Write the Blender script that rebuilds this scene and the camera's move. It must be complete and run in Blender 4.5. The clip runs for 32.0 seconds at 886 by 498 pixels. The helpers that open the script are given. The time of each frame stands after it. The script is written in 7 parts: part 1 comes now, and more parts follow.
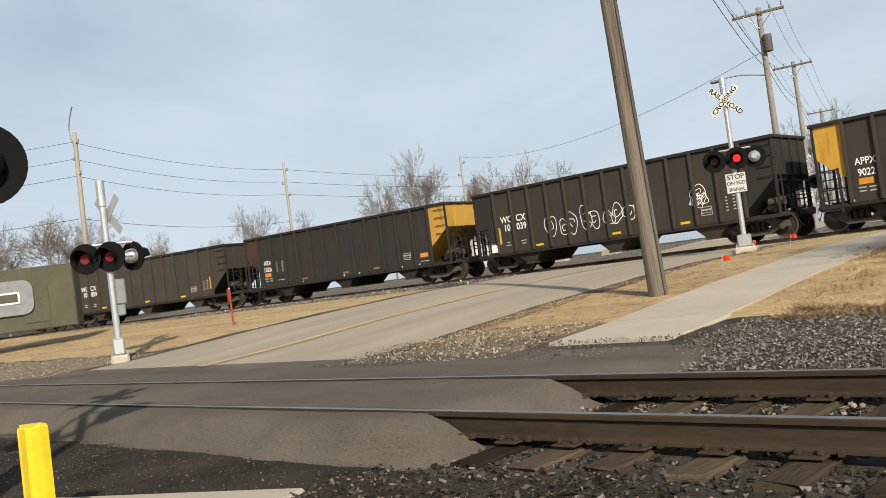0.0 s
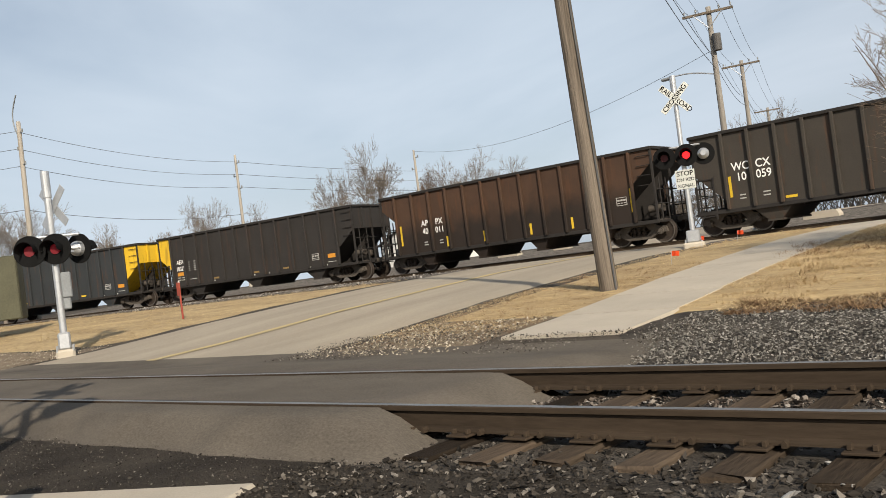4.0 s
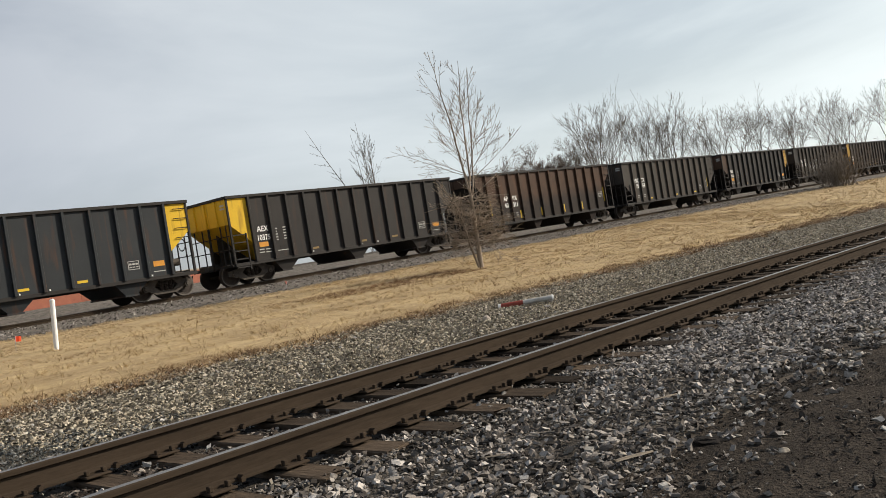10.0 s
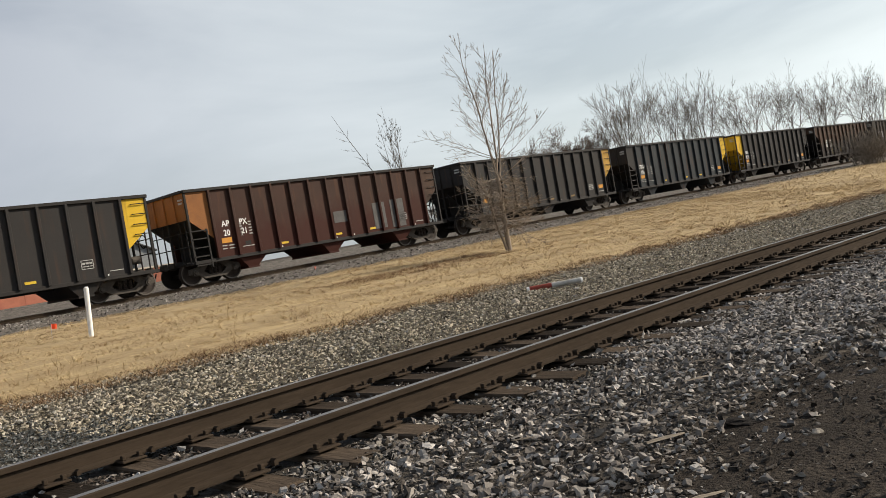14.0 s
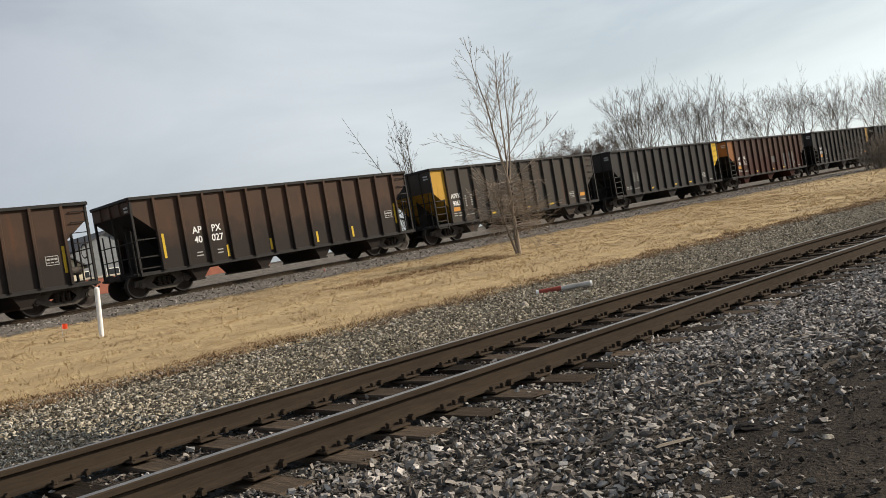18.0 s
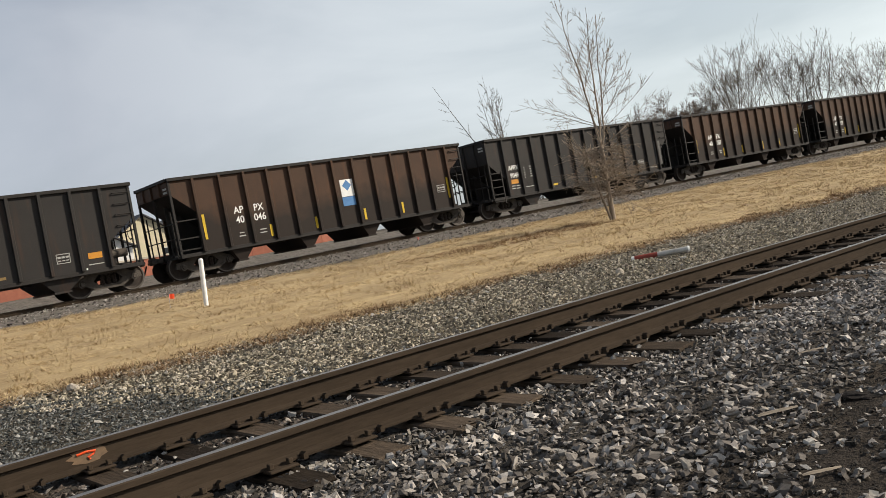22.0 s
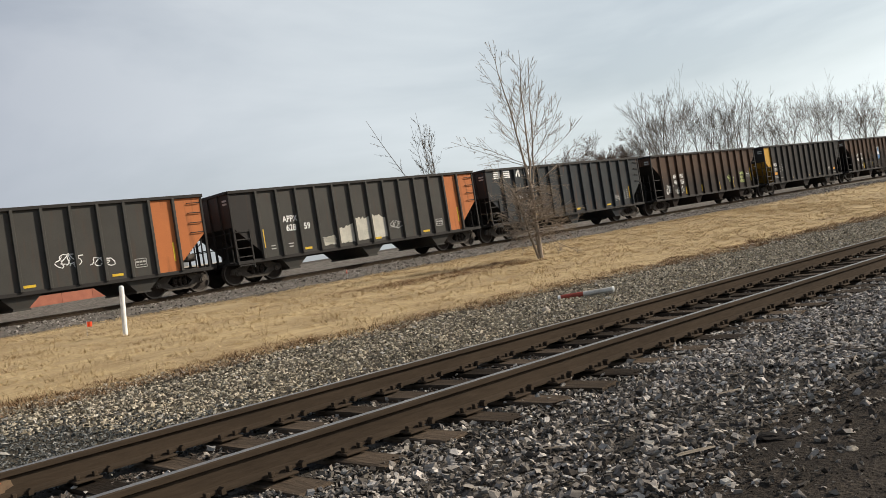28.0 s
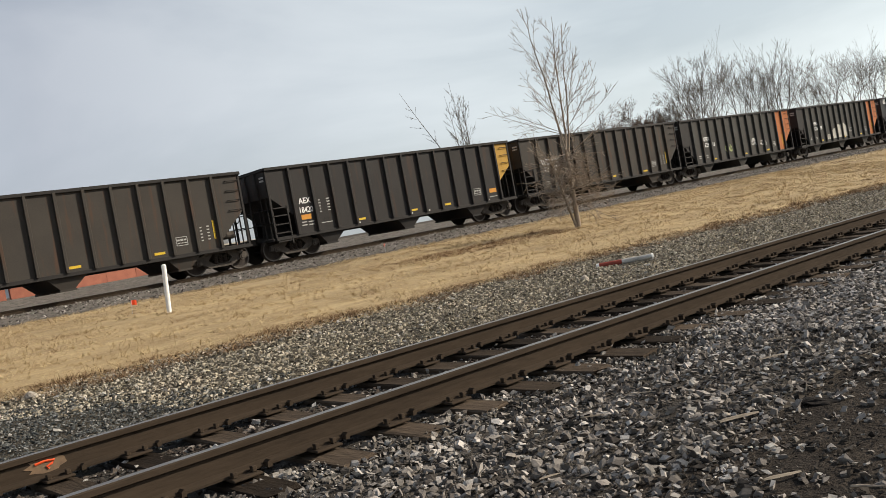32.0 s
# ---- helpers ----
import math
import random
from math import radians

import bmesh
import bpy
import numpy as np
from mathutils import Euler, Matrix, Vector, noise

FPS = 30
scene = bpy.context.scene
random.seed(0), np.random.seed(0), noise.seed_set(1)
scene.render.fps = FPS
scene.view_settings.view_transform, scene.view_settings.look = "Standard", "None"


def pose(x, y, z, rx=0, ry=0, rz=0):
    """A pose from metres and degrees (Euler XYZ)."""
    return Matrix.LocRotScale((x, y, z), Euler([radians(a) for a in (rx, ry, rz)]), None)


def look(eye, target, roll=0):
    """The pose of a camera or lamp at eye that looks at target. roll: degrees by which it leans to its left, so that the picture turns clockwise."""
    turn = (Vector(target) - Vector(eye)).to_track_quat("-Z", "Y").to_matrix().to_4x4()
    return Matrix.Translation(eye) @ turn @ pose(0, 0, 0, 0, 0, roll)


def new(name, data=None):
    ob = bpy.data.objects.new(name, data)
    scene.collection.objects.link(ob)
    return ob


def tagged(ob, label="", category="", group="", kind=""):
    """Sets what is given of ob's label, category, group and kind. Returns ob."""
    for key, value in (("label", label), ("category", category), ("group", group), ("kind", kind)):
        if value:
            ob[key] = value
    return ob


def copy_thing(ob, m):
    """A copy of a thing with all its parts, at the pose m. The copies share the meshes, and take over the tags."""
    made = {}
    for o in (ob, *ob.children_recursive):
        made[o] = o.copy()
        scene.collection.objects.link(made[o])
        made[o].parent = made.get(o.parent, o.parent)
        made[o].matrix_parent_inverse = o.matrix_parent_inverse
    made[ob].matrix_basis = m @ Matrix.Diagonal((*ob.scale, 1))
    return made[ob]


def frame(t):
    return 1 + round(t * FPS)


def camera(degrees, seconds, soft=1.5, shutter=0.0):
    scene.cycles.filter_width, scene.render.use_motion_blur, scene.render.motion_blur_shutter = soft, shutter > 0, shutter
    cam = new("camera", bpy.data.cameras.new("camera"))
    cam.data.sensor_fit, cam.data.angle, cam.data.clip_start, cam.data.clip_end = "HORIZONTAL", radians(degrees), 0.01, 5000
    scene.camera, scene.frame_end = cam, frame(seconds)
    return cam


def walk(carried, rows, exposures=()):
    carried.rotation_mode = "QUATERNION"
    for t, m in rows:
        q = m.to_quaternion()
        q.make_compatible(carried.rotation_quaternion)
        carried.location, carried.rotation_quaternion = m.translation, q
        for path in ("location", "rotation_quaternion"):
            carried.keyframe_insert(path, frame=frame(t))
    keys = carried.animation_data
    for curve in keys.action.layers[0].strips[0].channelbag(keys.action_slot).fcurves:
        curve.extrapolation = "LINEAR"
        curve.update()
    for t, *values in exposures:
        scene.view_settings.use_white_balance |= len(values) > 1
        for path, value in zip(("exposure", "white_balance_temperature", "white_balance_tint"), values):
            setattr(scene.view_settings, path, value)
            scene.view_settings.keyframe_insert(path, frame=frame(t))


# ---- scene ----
cam = camera(53.5, 32.0, soft=0.85, shutter=0.0)
EYE = Vector((0.0, 0.0, 0.98))
# seconds, yaw to the left from +y, pitch, lean
PATH = [
    (0, 44.02, 1.69, -7.54),
    (0.5, 44.08, 1.77, -7.04),
    (1, 43.36, 1.53, -7.00),
    (1.5, 42.81, 1.46, -7.42),
    (2, 42.65, 1.22, -7.57),
    (2.5, 42.40, 1.04, -7.59),
    (4.5, 40.27, 0.98, -7.18),
    (5, 39.40, 1.11, -7.06),
    (5.5, 38.82, 1.34, -7.03),
    (6, 37.24, 1.41, -7.24),
    (6.5, 29.06, 1.96, -6.94),
    (6.6, 25.84, 2.19, -6.55),
    (6.8, 18.00, 2.87, -6.37),
    (7, 7.62, 3.28, -6.44),
    (7.4, -7.77, 2.50, -7.23),
    (7.8, -20.81, 0.41, -6.32),
    (8, -27.40, -0.33, -6.34),
    (8.2, -31.74, -0.49, -6.30),
    (8.5, -38.47, -0.26, -6.73),
    (9, -45.46, 0.04, -8.29),
    (9.5, -47.20, -0.20, -8.61),
    (10, -47.70, -0.02, -8.91),
    (10.5, -49.41, -0.09, -10.34),
    (11, -49.27, -0.24, -10.28),
    (11.5, -48.44, -0.35, -9.33),
    (12, -47.55, 0.36, -8.96),
    (12.5, -45.69, 0.74, -8.37),
    (13, -44.82, 0.09, -8.71),
    (13.5, -45.49, -0.30, -9.22),
    (14, -45.73, -0.77, -9.64),
    (14.5, -45.91, -0.76, -9.69),
    (16.5, -46.43, -0.08, -8.62),
    (17, -46.01, -0.15, -8.58),
    (17.5, -45.09, -0.22, -8.60),
    (18, -45.15, -0.51, -9.32),
    (18.5, -45.03, -0.71, -9.67),
    (19, -44.30, -0.68, -9.41),
    (19.5, -43.22, -0.99, -9.62),
    (20, -43.84, -0.99, -9.99),
    (20.5, -44.32, -0.74, -10.20),
    (21, -43.69, -0.84, -10.52),
    (21.5, -41.38, -1.15, -10.59),
    (22, -38.84, -1.54, -10.23),
    (22.5, -36.90, -1.73, -10.31),
    (23, -37.11, -0.52, -9.46),
    (23.5, -37.51, 0.83, -8.22),
    (24, -38.48, 0.39, -8.85),
    (24.5, -40.40, -0.11, -9.19),
    (25, -41.58, -0.54, -8.90),
    (25.5, -43.90, -0.65, -9.52),
    (27.5, -44.31, 0.03, -8.46),
    (28, -43.77, -0.05, -8.52),
    (28.5, -43.96, -0.26, -9.04),
    (29, -44.23, -0.66, -9.38),
    (29.5, -43.74, -0.63, -9.66),
    (30, -40.71, -1.03, -9.97),
    (30.5, -38.76, -1.74, -10.17),
    (31, -38.42, -2.12, -10.30),
    (31.5, -38.85, -2.06, -9.95),
    (32, -41.09, -1.50, -9.98),
]


def aim(yaw, pitch, lean, eye=EYE):
    a, b = radians(yaw), radians(pitch)
    d = Vector((-math.sin(a) * math.cos(b), math.cos(a) * math.cos(b), math.sin(b)))
    return look(eye, eye + d * 10, lean)


walk(cam, [(t, aim(yaw, pitch, lean)) for t, yaw, pitch, lean in PATH], exposures=[(0, 0.07), (6, 0.04), (7, 0.13), (8, 0.14), (9.5, -0.05), (12, -0.05), (19, -0.06), (22, -0.02), (23, 0.06), (24, 0.02), (28, -0.05), (32, 0.0)])

# ---- light ----
SUN_EL, SUN_AZ = 30.0, 126.0  # height, and bearing from +y towards +x
sun = new("sun", bpy.data.lights.new("sun", "SUN"))
sun.data.energy, sun.data.angle, sun.data.color = 5.0, radians(1.0), (1.0, 0.9, 0.76)
sun.matrix_world = look((math.sin(radians(SUN_AZ)) * 60, math.cos(radians(SUN_AZ)) * 60, 60 * math.tan(radians(SUN_EL))), (0, 0, 0))
world = bpy.data.worlds.new("sky")
scene.world = world
world.use_nodes = True


def sky():
    nt = world.node_tree
    nt.nodes.clear()
    N, L = nt.nodes.new, nt.links.new
    out, bg, tex = N("ShaderNodeOutputWorld"), N("ShaderNodeBackground"), N("ShaderNodeTexSky")
    tex.sky_type, tex.sun_disc = "NISHITA", False
    tex.sun_elevation, tex.sun_rotation = radians(SUN_EL), radians(SUN_AZ)
    tex.air_density, tex.dust_density = 1.0, 2.0
    co, mp = N("ShaderNodeTexCoord"), N("ShaderNodeMapping")
    mp.inputs["Scale"].default_value = (1.0, 1.0, 3.2)
    n1 = N("ShaderNodeTexNoise")
    n1.inputs["Scale"].default_value, n1.inputs["Detail"].default_value, n1.inputs["Roughness"].default_value = 1.6, 6.0, 0.52
    n1.inputs["Distortion"].default_value = 0.5
    ramp = N("ShaderNodeValToRGB")
    ramp.color_ramp.elements[0].position, ramp.color_ramp.elements[1].position = 0.33, 0.66
    ramp.color_ramp.elements[0].color, ramp.color_ramp.elements[1].color = (0.5, 0.5, 0.5, 1), (0.97, 0.97, 0.97, 1)
    mix, gain = N("ShaderNodeMix"), N("ShaderNodeMix")
    mix.data_type = gain.data_type = "RGBA"
    gain.blend_type = "MULTIPLY"
    gain.inputs[0].default_value = 1.0
    gain.inputs[7].default_value = (0.085, 0.085, 0.085, 1)
    L(tex.outputs[0], gain.inputs[6])
    L(co.outputs["Generated"], mp.inputs[0])
    L(mp.outputs[0], n1.inputs["Vector"])
    L(n1.outputs["Fac"], ramp.inputs[0])
    # the clouds bank up towards the horizon and open overhead
    sep, high, thin = N("ShaderNodeSeparateXYZ"), N("ShaderNodeMapRange"), N("ShaderNodeMath")
    high.interpolation_type = "SMOOTHSTEP"
    high.inputs[1].default_value, high.inputs[2].default_value, high.inputs[3].default_value, high.inputs[4].default_value = 0.42, 0.75, 1.0, 0.15
    thin.operation = "MULTIPLY"
    L(co.outputs["Generated"], sep.inputs[0])
    L(sep.outputs["Z"], high.inputs[0])
    L(high.outputs[0], thin.inputs[0])
    L(ramp.outputs[0], thin.inputs[1])
    L(thin.outputs[0], mix.inputs[0])
    L(gain.outputs[2], mix.inputs[6])
    # the cloud is brighter towards the sun
    dot, mr, cloud = N("ShaderNodeVectorMath"), N("ShaderNodeMapRange"), N("ShaderNodeValToRGB")
    dot.operation = "DOT_PRODUCT"
    a = radians(SUN_AZ - 30)
    dot.inputs[1].default_value = (math.sin(a), math.cos(a), 0)
    mr.inputs[1].default_value, mr.inputs[2].default_value = -0.6, 1.0
    L(co.outputs["Generated"], dot.inputs[0])
    L(dot.outputs["Value"], mr.inputs[0])
    L(mr.outputs[0], cloud.inputs[0])
    es = cloud.color_ramp.elements
    es.new(0.5)
    for e, (at, c) in zip(es, ((0.0, (0.64, 0.73, 0.83)), (0.5, (0.53, 0.57, 0.64)), (1.0, (1.07, 1.16, 1.16)))):
        e.position, e.color = at, (*c, 1)
    L(cloud.outputs[0], mix.inputs[7])
    L(mix.outputs[2], bg.inputs[0])
    bg.inputs[1].default_value = 1.0
    L(bg.outputs[0], out.inputs[0])


sky()


# ---- materials ----
def mat(name, base, dark=None, rough=0.8, scale=4.0, fine=40.0, bump=0.3, metal=0.0, spec=0.3, rand=0.0, island=0.0, contrast=0.5, dist=0.01, third=None, stretch=None):
    """A surface of two colours mixed by a coarse and a fine noise, with relief."""
    m = bpy.data.materials.new(name)
    m.use_nodes = True
    nt = m.node_tree
    N, L = nt.nodes.new, nt.links.new
    p = nt.nodes["Principled BSDF"]
    dark = dark or tuple(c * 0.6 for c in base)
    co = N("ShaderNodeTexCoord")
    a, b = N("ShaderNodeTexNoise"), N("ShaderNodeTexNoise")
    a.inputs["Scale"].default_value, a.inputs["Detail"].default_value, a.inputs["Roughness"].default_value = scale, 6, 0.6
    b.inputs["Scale"].default_value, b.inputs["Detail"].default_value, b.inputs["Roughness"].default_value = fine, 4, 0.65
    place = co.outputs["Object"]
    if stretch:
        mp = N("ShaderNodeMapping")
        mp.inputs["Scale"].default_value = stretch
        L(place, mp.inputs[0])
        place = mp.outputs[0]
    for n in (a, b):
        L(place, n.inputs["Vector"])
    add = N("ShaderNodeMath")
    add.operation = "MULTIPLY_ADD"
    L(a.outputs["Fac"], add.inputs[0])
    add.inputs[1].default_value = 0.55
    half = N("ShaderNodeMath")
    half.operation = "MULTIPLY"
    half.inputs[1].default_value = 0.45
    L(b.outputs["Fac"], half.inputs[0])
    L(half.outputs[0], add.inputs[2])
    ramp = N("ShaderNodeValToRGB")
    w = 0.25 * (1 - contrast) + 0.02
    ramp.color_ramp.elements[0].position, ramp.color_ramp.elements[1].position = 0.5 - w, 0.5 + w
    ramp.color_ramp.elements[0].color, ramp.color_ramp.elements[1].color = (*dark, 1), (*base, 1)
    if third:
        e = ramp.color_ramp.elements.new(0.5 + w * 1.7)
        e.color = (*third, 1)
    L(add.outputs[0], ramp.inputs[0])
    last = ramp.outputs[0]
    for amount, node, socket in ((rand, "ShaderNodeObjectInfo", "Random"), (island, "ShaderNodeNewGeometry", "Random Per Island")):
        if amount:
            info, mr, hsv = N(node), N("ShaderNodeMapRange"), N("ShaderNodeHueSaturation")
            mr.inputs[3].default_value, mr.inputs[4].default_value = 1 - amount, 1 + amount
            L(info.outputs[socket], mr.inputs[0])
            L(mr.outputs[0], hsv.inputs["Value"])
            L(last, hsv.inputs["Color"])
            last = hsv.outputs[0]
    L(last, p.inputs["Base Color"])
    p.inputs["Roughness"].default_value, p.inputs["Metallic"].default_value = rough, metal
    p.inputs["Specular IOR Level"].default_value = spec
    if bump:
        bp = N("ShaderNodeBump")
        bp.inputs["Strength"].default_value, bp.inputs["Distance"].default_value = bump, dist
        L(b.outputs["Fac"], bp.inputs["Height"])
        L(bp.outputs[0], p.inputs["Normal"])
    return m


def stone_mat(name, colors):
    """Stones that differ from piece to piece."""
    m = mat(name, (0.8, 0.8, 0.8), (0.45, 0.45, 0.45), 0.95, 14, 90, 0.4, contrast=0.2, spec=0.12)
    nt = m.node_tree
    N, L = nt.nodes.new, nt.links.new
    p = nt.nodes["Principled BSDF"]
    old = p.inputs["Base Color"].links[0].from_socket
    geo, ramp, mix = N("ShaderNodeNewGeometry"), N("ShaderNodeValToRGB"), N("ShaderNodeMix")
    mix.data_type, mix.blend_type = "RGBA", "MULTIPLY"
    mix.inputs[0].default_value = 1.0
    es = ramp.color_ramp.elements
    while len(es) < len(colors):
        es.new(0.5)
    for i, c in enumerate(colors):
        es[i].position, es[i].color = i / (len(colors) - 1), (*c, 1)
    L(geo.outputs["Random Per Island"], ramp.inputs[0])
    L(ramp.outputs[0], mix.inputs[6])
    L(old, mix.inputs[7])
    L(mix.outputs[2], p.inputs["Base Color"])
    return m


def glow(name, color, strength):
    m = bpy.data.materials.new(name)
    m.use_nodes = True
    p = m.node_tree.nodes["Principled BSDF"]
    p.inputs["Base Color"].default_value = (*color, 1)
    p.inputs["Emission Color"].default_value, p.inputs["Emission Strength"].default_value = (*color, 1), strength
    return m


M = {
    "dirt": mat("dirt", (0.12, 0.1, 0.078), (0.045, 0.038, 0.031), 0.95, 0.9, 30, 0.8, spec=0.1),
    "asphalt": mat("asphalt", (0.44, 0.375, 0.28), (0.26, 0.22, 0.168), 0.9, 0.9, 60, 0.5, contrast=0.3, stretch=(1.0, 0.16, 1.0)),
    "old_asphalt": mat("old_asphalt", (0.175, 0.15, 0.12), (0.07, 0.06, 0.049), 0.92, 0.7, 60, 0.6, contrast=0.4, stretch=(0.6, 1.0, 1.0), third=(0.27, 0.23, 0.182), spec=0.1),
    "tan_dirt": mat("tan_dirt", (0.25, 0.19, 0.125), (0.11, 0.083, 0.058), 0.95, 1.6, 40, 0.9, contrast=0.4),
    "concrete": mat("concrete", (0.5, 0.44, 0.35), (0.4, 0.35, 0.28), 0.9, 1.2, 60, 0.35, rand=0.06),
    "rail_side": mat("rail_side", (0.062, 0.045, 0.031), (0.034, 0.025, 0.0175), 0.9, 3, 40, 0.3, spec=0.08, stretch=(0.15, 1, 1), third=(0.115, 0.092, 0.064)),
    "rail_top": mat("rail_top", (0.34, 0.32, 0.295), (0.22, 0.2, 0.18), 0.42, 3, 60, 0.1, metal=0.85),
    "tie_dusty": mat("tie_dusty", (0.25, 0.19, 0.13), (0.09, 0.068, 0.048), 0.95, 4, 40, 1.0, rand=0.4, stretch=(1, 0.12, 1), contrast=0.35, spec=0.08),
    "tie": mat("tie", (0.095, 0.07, 0.049), (0.022, 0.017, 0.013), 0.95, 5, 50, 1.0, rand=0.6, stretch=(1, 0.12, 1), contrast=0.35, spec=0.08),
    # dark, so that gaps between the loose stones look shaded
    "gravel": mat("gravel", (0.12, 0.105, 0.088), (0.032, 0.028, 0.024), 0.95, 2.5, 45, 1.0, dist=0.03, spec=0.08),
    "far_gravel": mat("far_gravel", (0.25, 0.22, 0.186), (0.06, 0.053, 0.045), 0.95, 3.5, 12, 1.0, dist=0.04, spec=0.08, contrast=0.65),
    "steel_dark": mat("steel_dark", (0.03, 0.026, 0.023), (0.017, 0.015, 0.0135), 0.75, 2, 30, 0.2),
    "truck": mat("truck", (0.105, 0.088, 0.072), (0.04, 0.034, 0.028), 0.8, 4, 40, 0.3),
    "wheel": mat("wheel", (0.045, 0.033, 0.025), (0.02, 0.015, 0.012), 0.7, 4, 40, 0.2),
    "tread": mat("tread", (0.16, 0.14, 0.12), (0.09, 0.08, 0.07), 0.5, 4, 40, 0.1, metal=0.5),
    "white": mat("white", (0.86, 0.85, 0.82), (0.74, 0.73, 0.7), 0.6, 5, 40, 0.1),
    "yellow_mark": mat("yellow_mark", (0.75, 0.5, 0.03), (0.5, 0.33, 0.03), 0.6, 5, 40, 0.1),
    "orange_mark": mat("orange_mark", (0.7, 0.3, 0.03), (0.45, 0.2, 0.03), 0.6, 5, 40, 0.1),
    "grass": mat("grass", (0.53, 0.395, 0.205), (0.24, 0.165, 0.083), 0.95, 0.9, 9, 0.6, contrast=0.5, third=(0.66, 0.53, 0.32), stretch=(0.35, 1, 1)),
    "blade": mat("blade", (0.72, 0.565, 0.325), (0.36, 0.255, 0.135), 0.9, 1.1, 5, 0.0, island=0.15, contrast=0.45, third=(0.8, 0.65, 0.4), stretch=(0.5, 1.0, 1.0)),
    "bark": mat("bark", (0.35, 0.285, 0.22), (0.18, 0.145, 0.112), 0.95, 4, 40, 0.4, stretch=(1, 1, 0.2)),
    "bush_bark": mat("bush_bark", (0.3, 0.23, 0.172), (0.14, 0.108, 0.08), 0.95, 4, 40, 0.4, stretch=(1, 1, 0.2)),
    # darker than its stones: the shade of their gaps is in the colour
    "tan_gravel_shade": mat("tan_gravel_shade", (0.16, 0.138, 0.106), (0.045, 0.039, 0.03), 0.95, 2.5, 45, 1.0, dist=0.03, spec=0.08, contrast=0.4),
    "row_bark": mat("row_bark", (0.2, 0.168, 0.135), (0.12, 0.1, 0.08), 0.95, 2, 10, 0.0),
    "far_bark": mat("far_bark", (0.24, 0.2, 0.165), (0.16, 0.135, 0.11), 0.95, 2, 10, 0.0),
    "pole_wood": mat("pole_wood", (0.25, 0.207, 0.163), (0.055, 0.045, 0.036), 0.95, 9, 30, 1.0, contrast=0.45, dist=0.03, stretch=(1, 1, 0.035), spec=0.1),
    "galv": mat("galv", (0.55, 0.56, 0.57), (0.4, 0.41, 0.42), 0.45, 4, 40, 0.1, metal=0.6),
    "black": mat("black", (0.009, 0.009, 0.009), (0.006, 0.006, 0.006), 0.8, 4, 40, 0.1, spec=0.1),
}
def coach(name, base, dark, rust=(0.11, 0.05, 0.025), amount=0.5, rough=0.6, soot=None):
    """Weathered car paint: coarse patches, upright streaks of soot and rust, fine grain."""
    m = mat(name, base, dark, rough, 0.8, 22, 0.15, contrast=0.15, spec=0.15)
    nt = m.node_tree
    N, L = nt.nodes.new, nt.links.new
    p = nt.nodes["Principled BSDF"]
    old = p.inputs["Base Color"].links[0].from_socket
    co, mp, n, ramp, mix = N("ShaderNodeTexCoord"), N("ShaderNodeMapping"), N("ShaderNodeTexNoise"), N("ShaderNodeValToRGB"), N("ShaderNodeMix")
    info, add = N("ShaderNodeObjectInfo"), N("ShaderNodeVectorMath")
    add.operation = "ADD"
    mul = N("ShaderNodeMath")
    mul.operation, mul.inputs[1].default_value = "MULTIPLY", 37.0
    L(info.outputs["Random"], mul.inputs[0])
    L(co.outputs["Object"], add.inputs[0])
    L(mul.outputs[0], add.inputs[1])
    mp.inputs["Scale"].default_value = (5.0, 5.0, 0.55)
    L(add.outputs[0], mp.inputs[0])
    L(mp.outputs[0], n.inputs["Vector"])
    n.inputs["Scale"].default_value, n.inputs["Detail"].default_value = 1.0, 5
    ramp.color_ramp.elements[0].position, ramp.color_ramp.elements[1].position = 0.55, 0.72
    ramp.color_ramp.elements[0].color, ramp.color_ramp.elements[1].color = (0, 0, 0, 1), (amount,) * 3 + (1,)
    mix.data_type = "RGBA"
    L(n.outputs["Fac"], ramp.inputs[0])
    L(ramp.outputs[0], mix.inputs[0])
    L(old, mix.inputs[6])
    mix.inputs[7].default_value = (*rust, 1)
    last = mix.outputs[2]
    if soot:
        sep, mr, n2, ma, grime = N("ShaderNodeSeparateXYZ"), N("ShaderNodeMapRange"), N("ShaderNodeTexNoise"), N("ShaderNodeMath"), N("ShaderNodeMix")
        grime.data_type = "RGBA"
        n2.inputs["Scale"].default_value, n2.inputs["Detail"].default_value = 1.1, 5
        L(add.outputs[0], n2.inputs["Vector"])
        L(co.outputs["Object"], sep.inputs[0])
        ma.operation, ma.inputs[1].default_value = "MULTIPLY_ADD", 2.2
        L(n2.outputs["Fac"], ma.inputs[0])
        L(sep.outputs["Z"], ma.inputs[2])
        mr.inputs[1].default_value, mr.inputs[2].default_value, mr.inputs[3].default_value, mr.inputs[4].default_value = 2.7, 3.7, 0.92, 0.0
        L(ma.outputs[0], mr.inputs[0])
        L(mr.outputs[0], grime.inputs[0])
        L(last, grime.inputs[6])
        grime.inputs[7].default_value = (*soot, 1)
        last = grime.outputs[2]
    L(last, p.inputs["Base Color"])
    return m


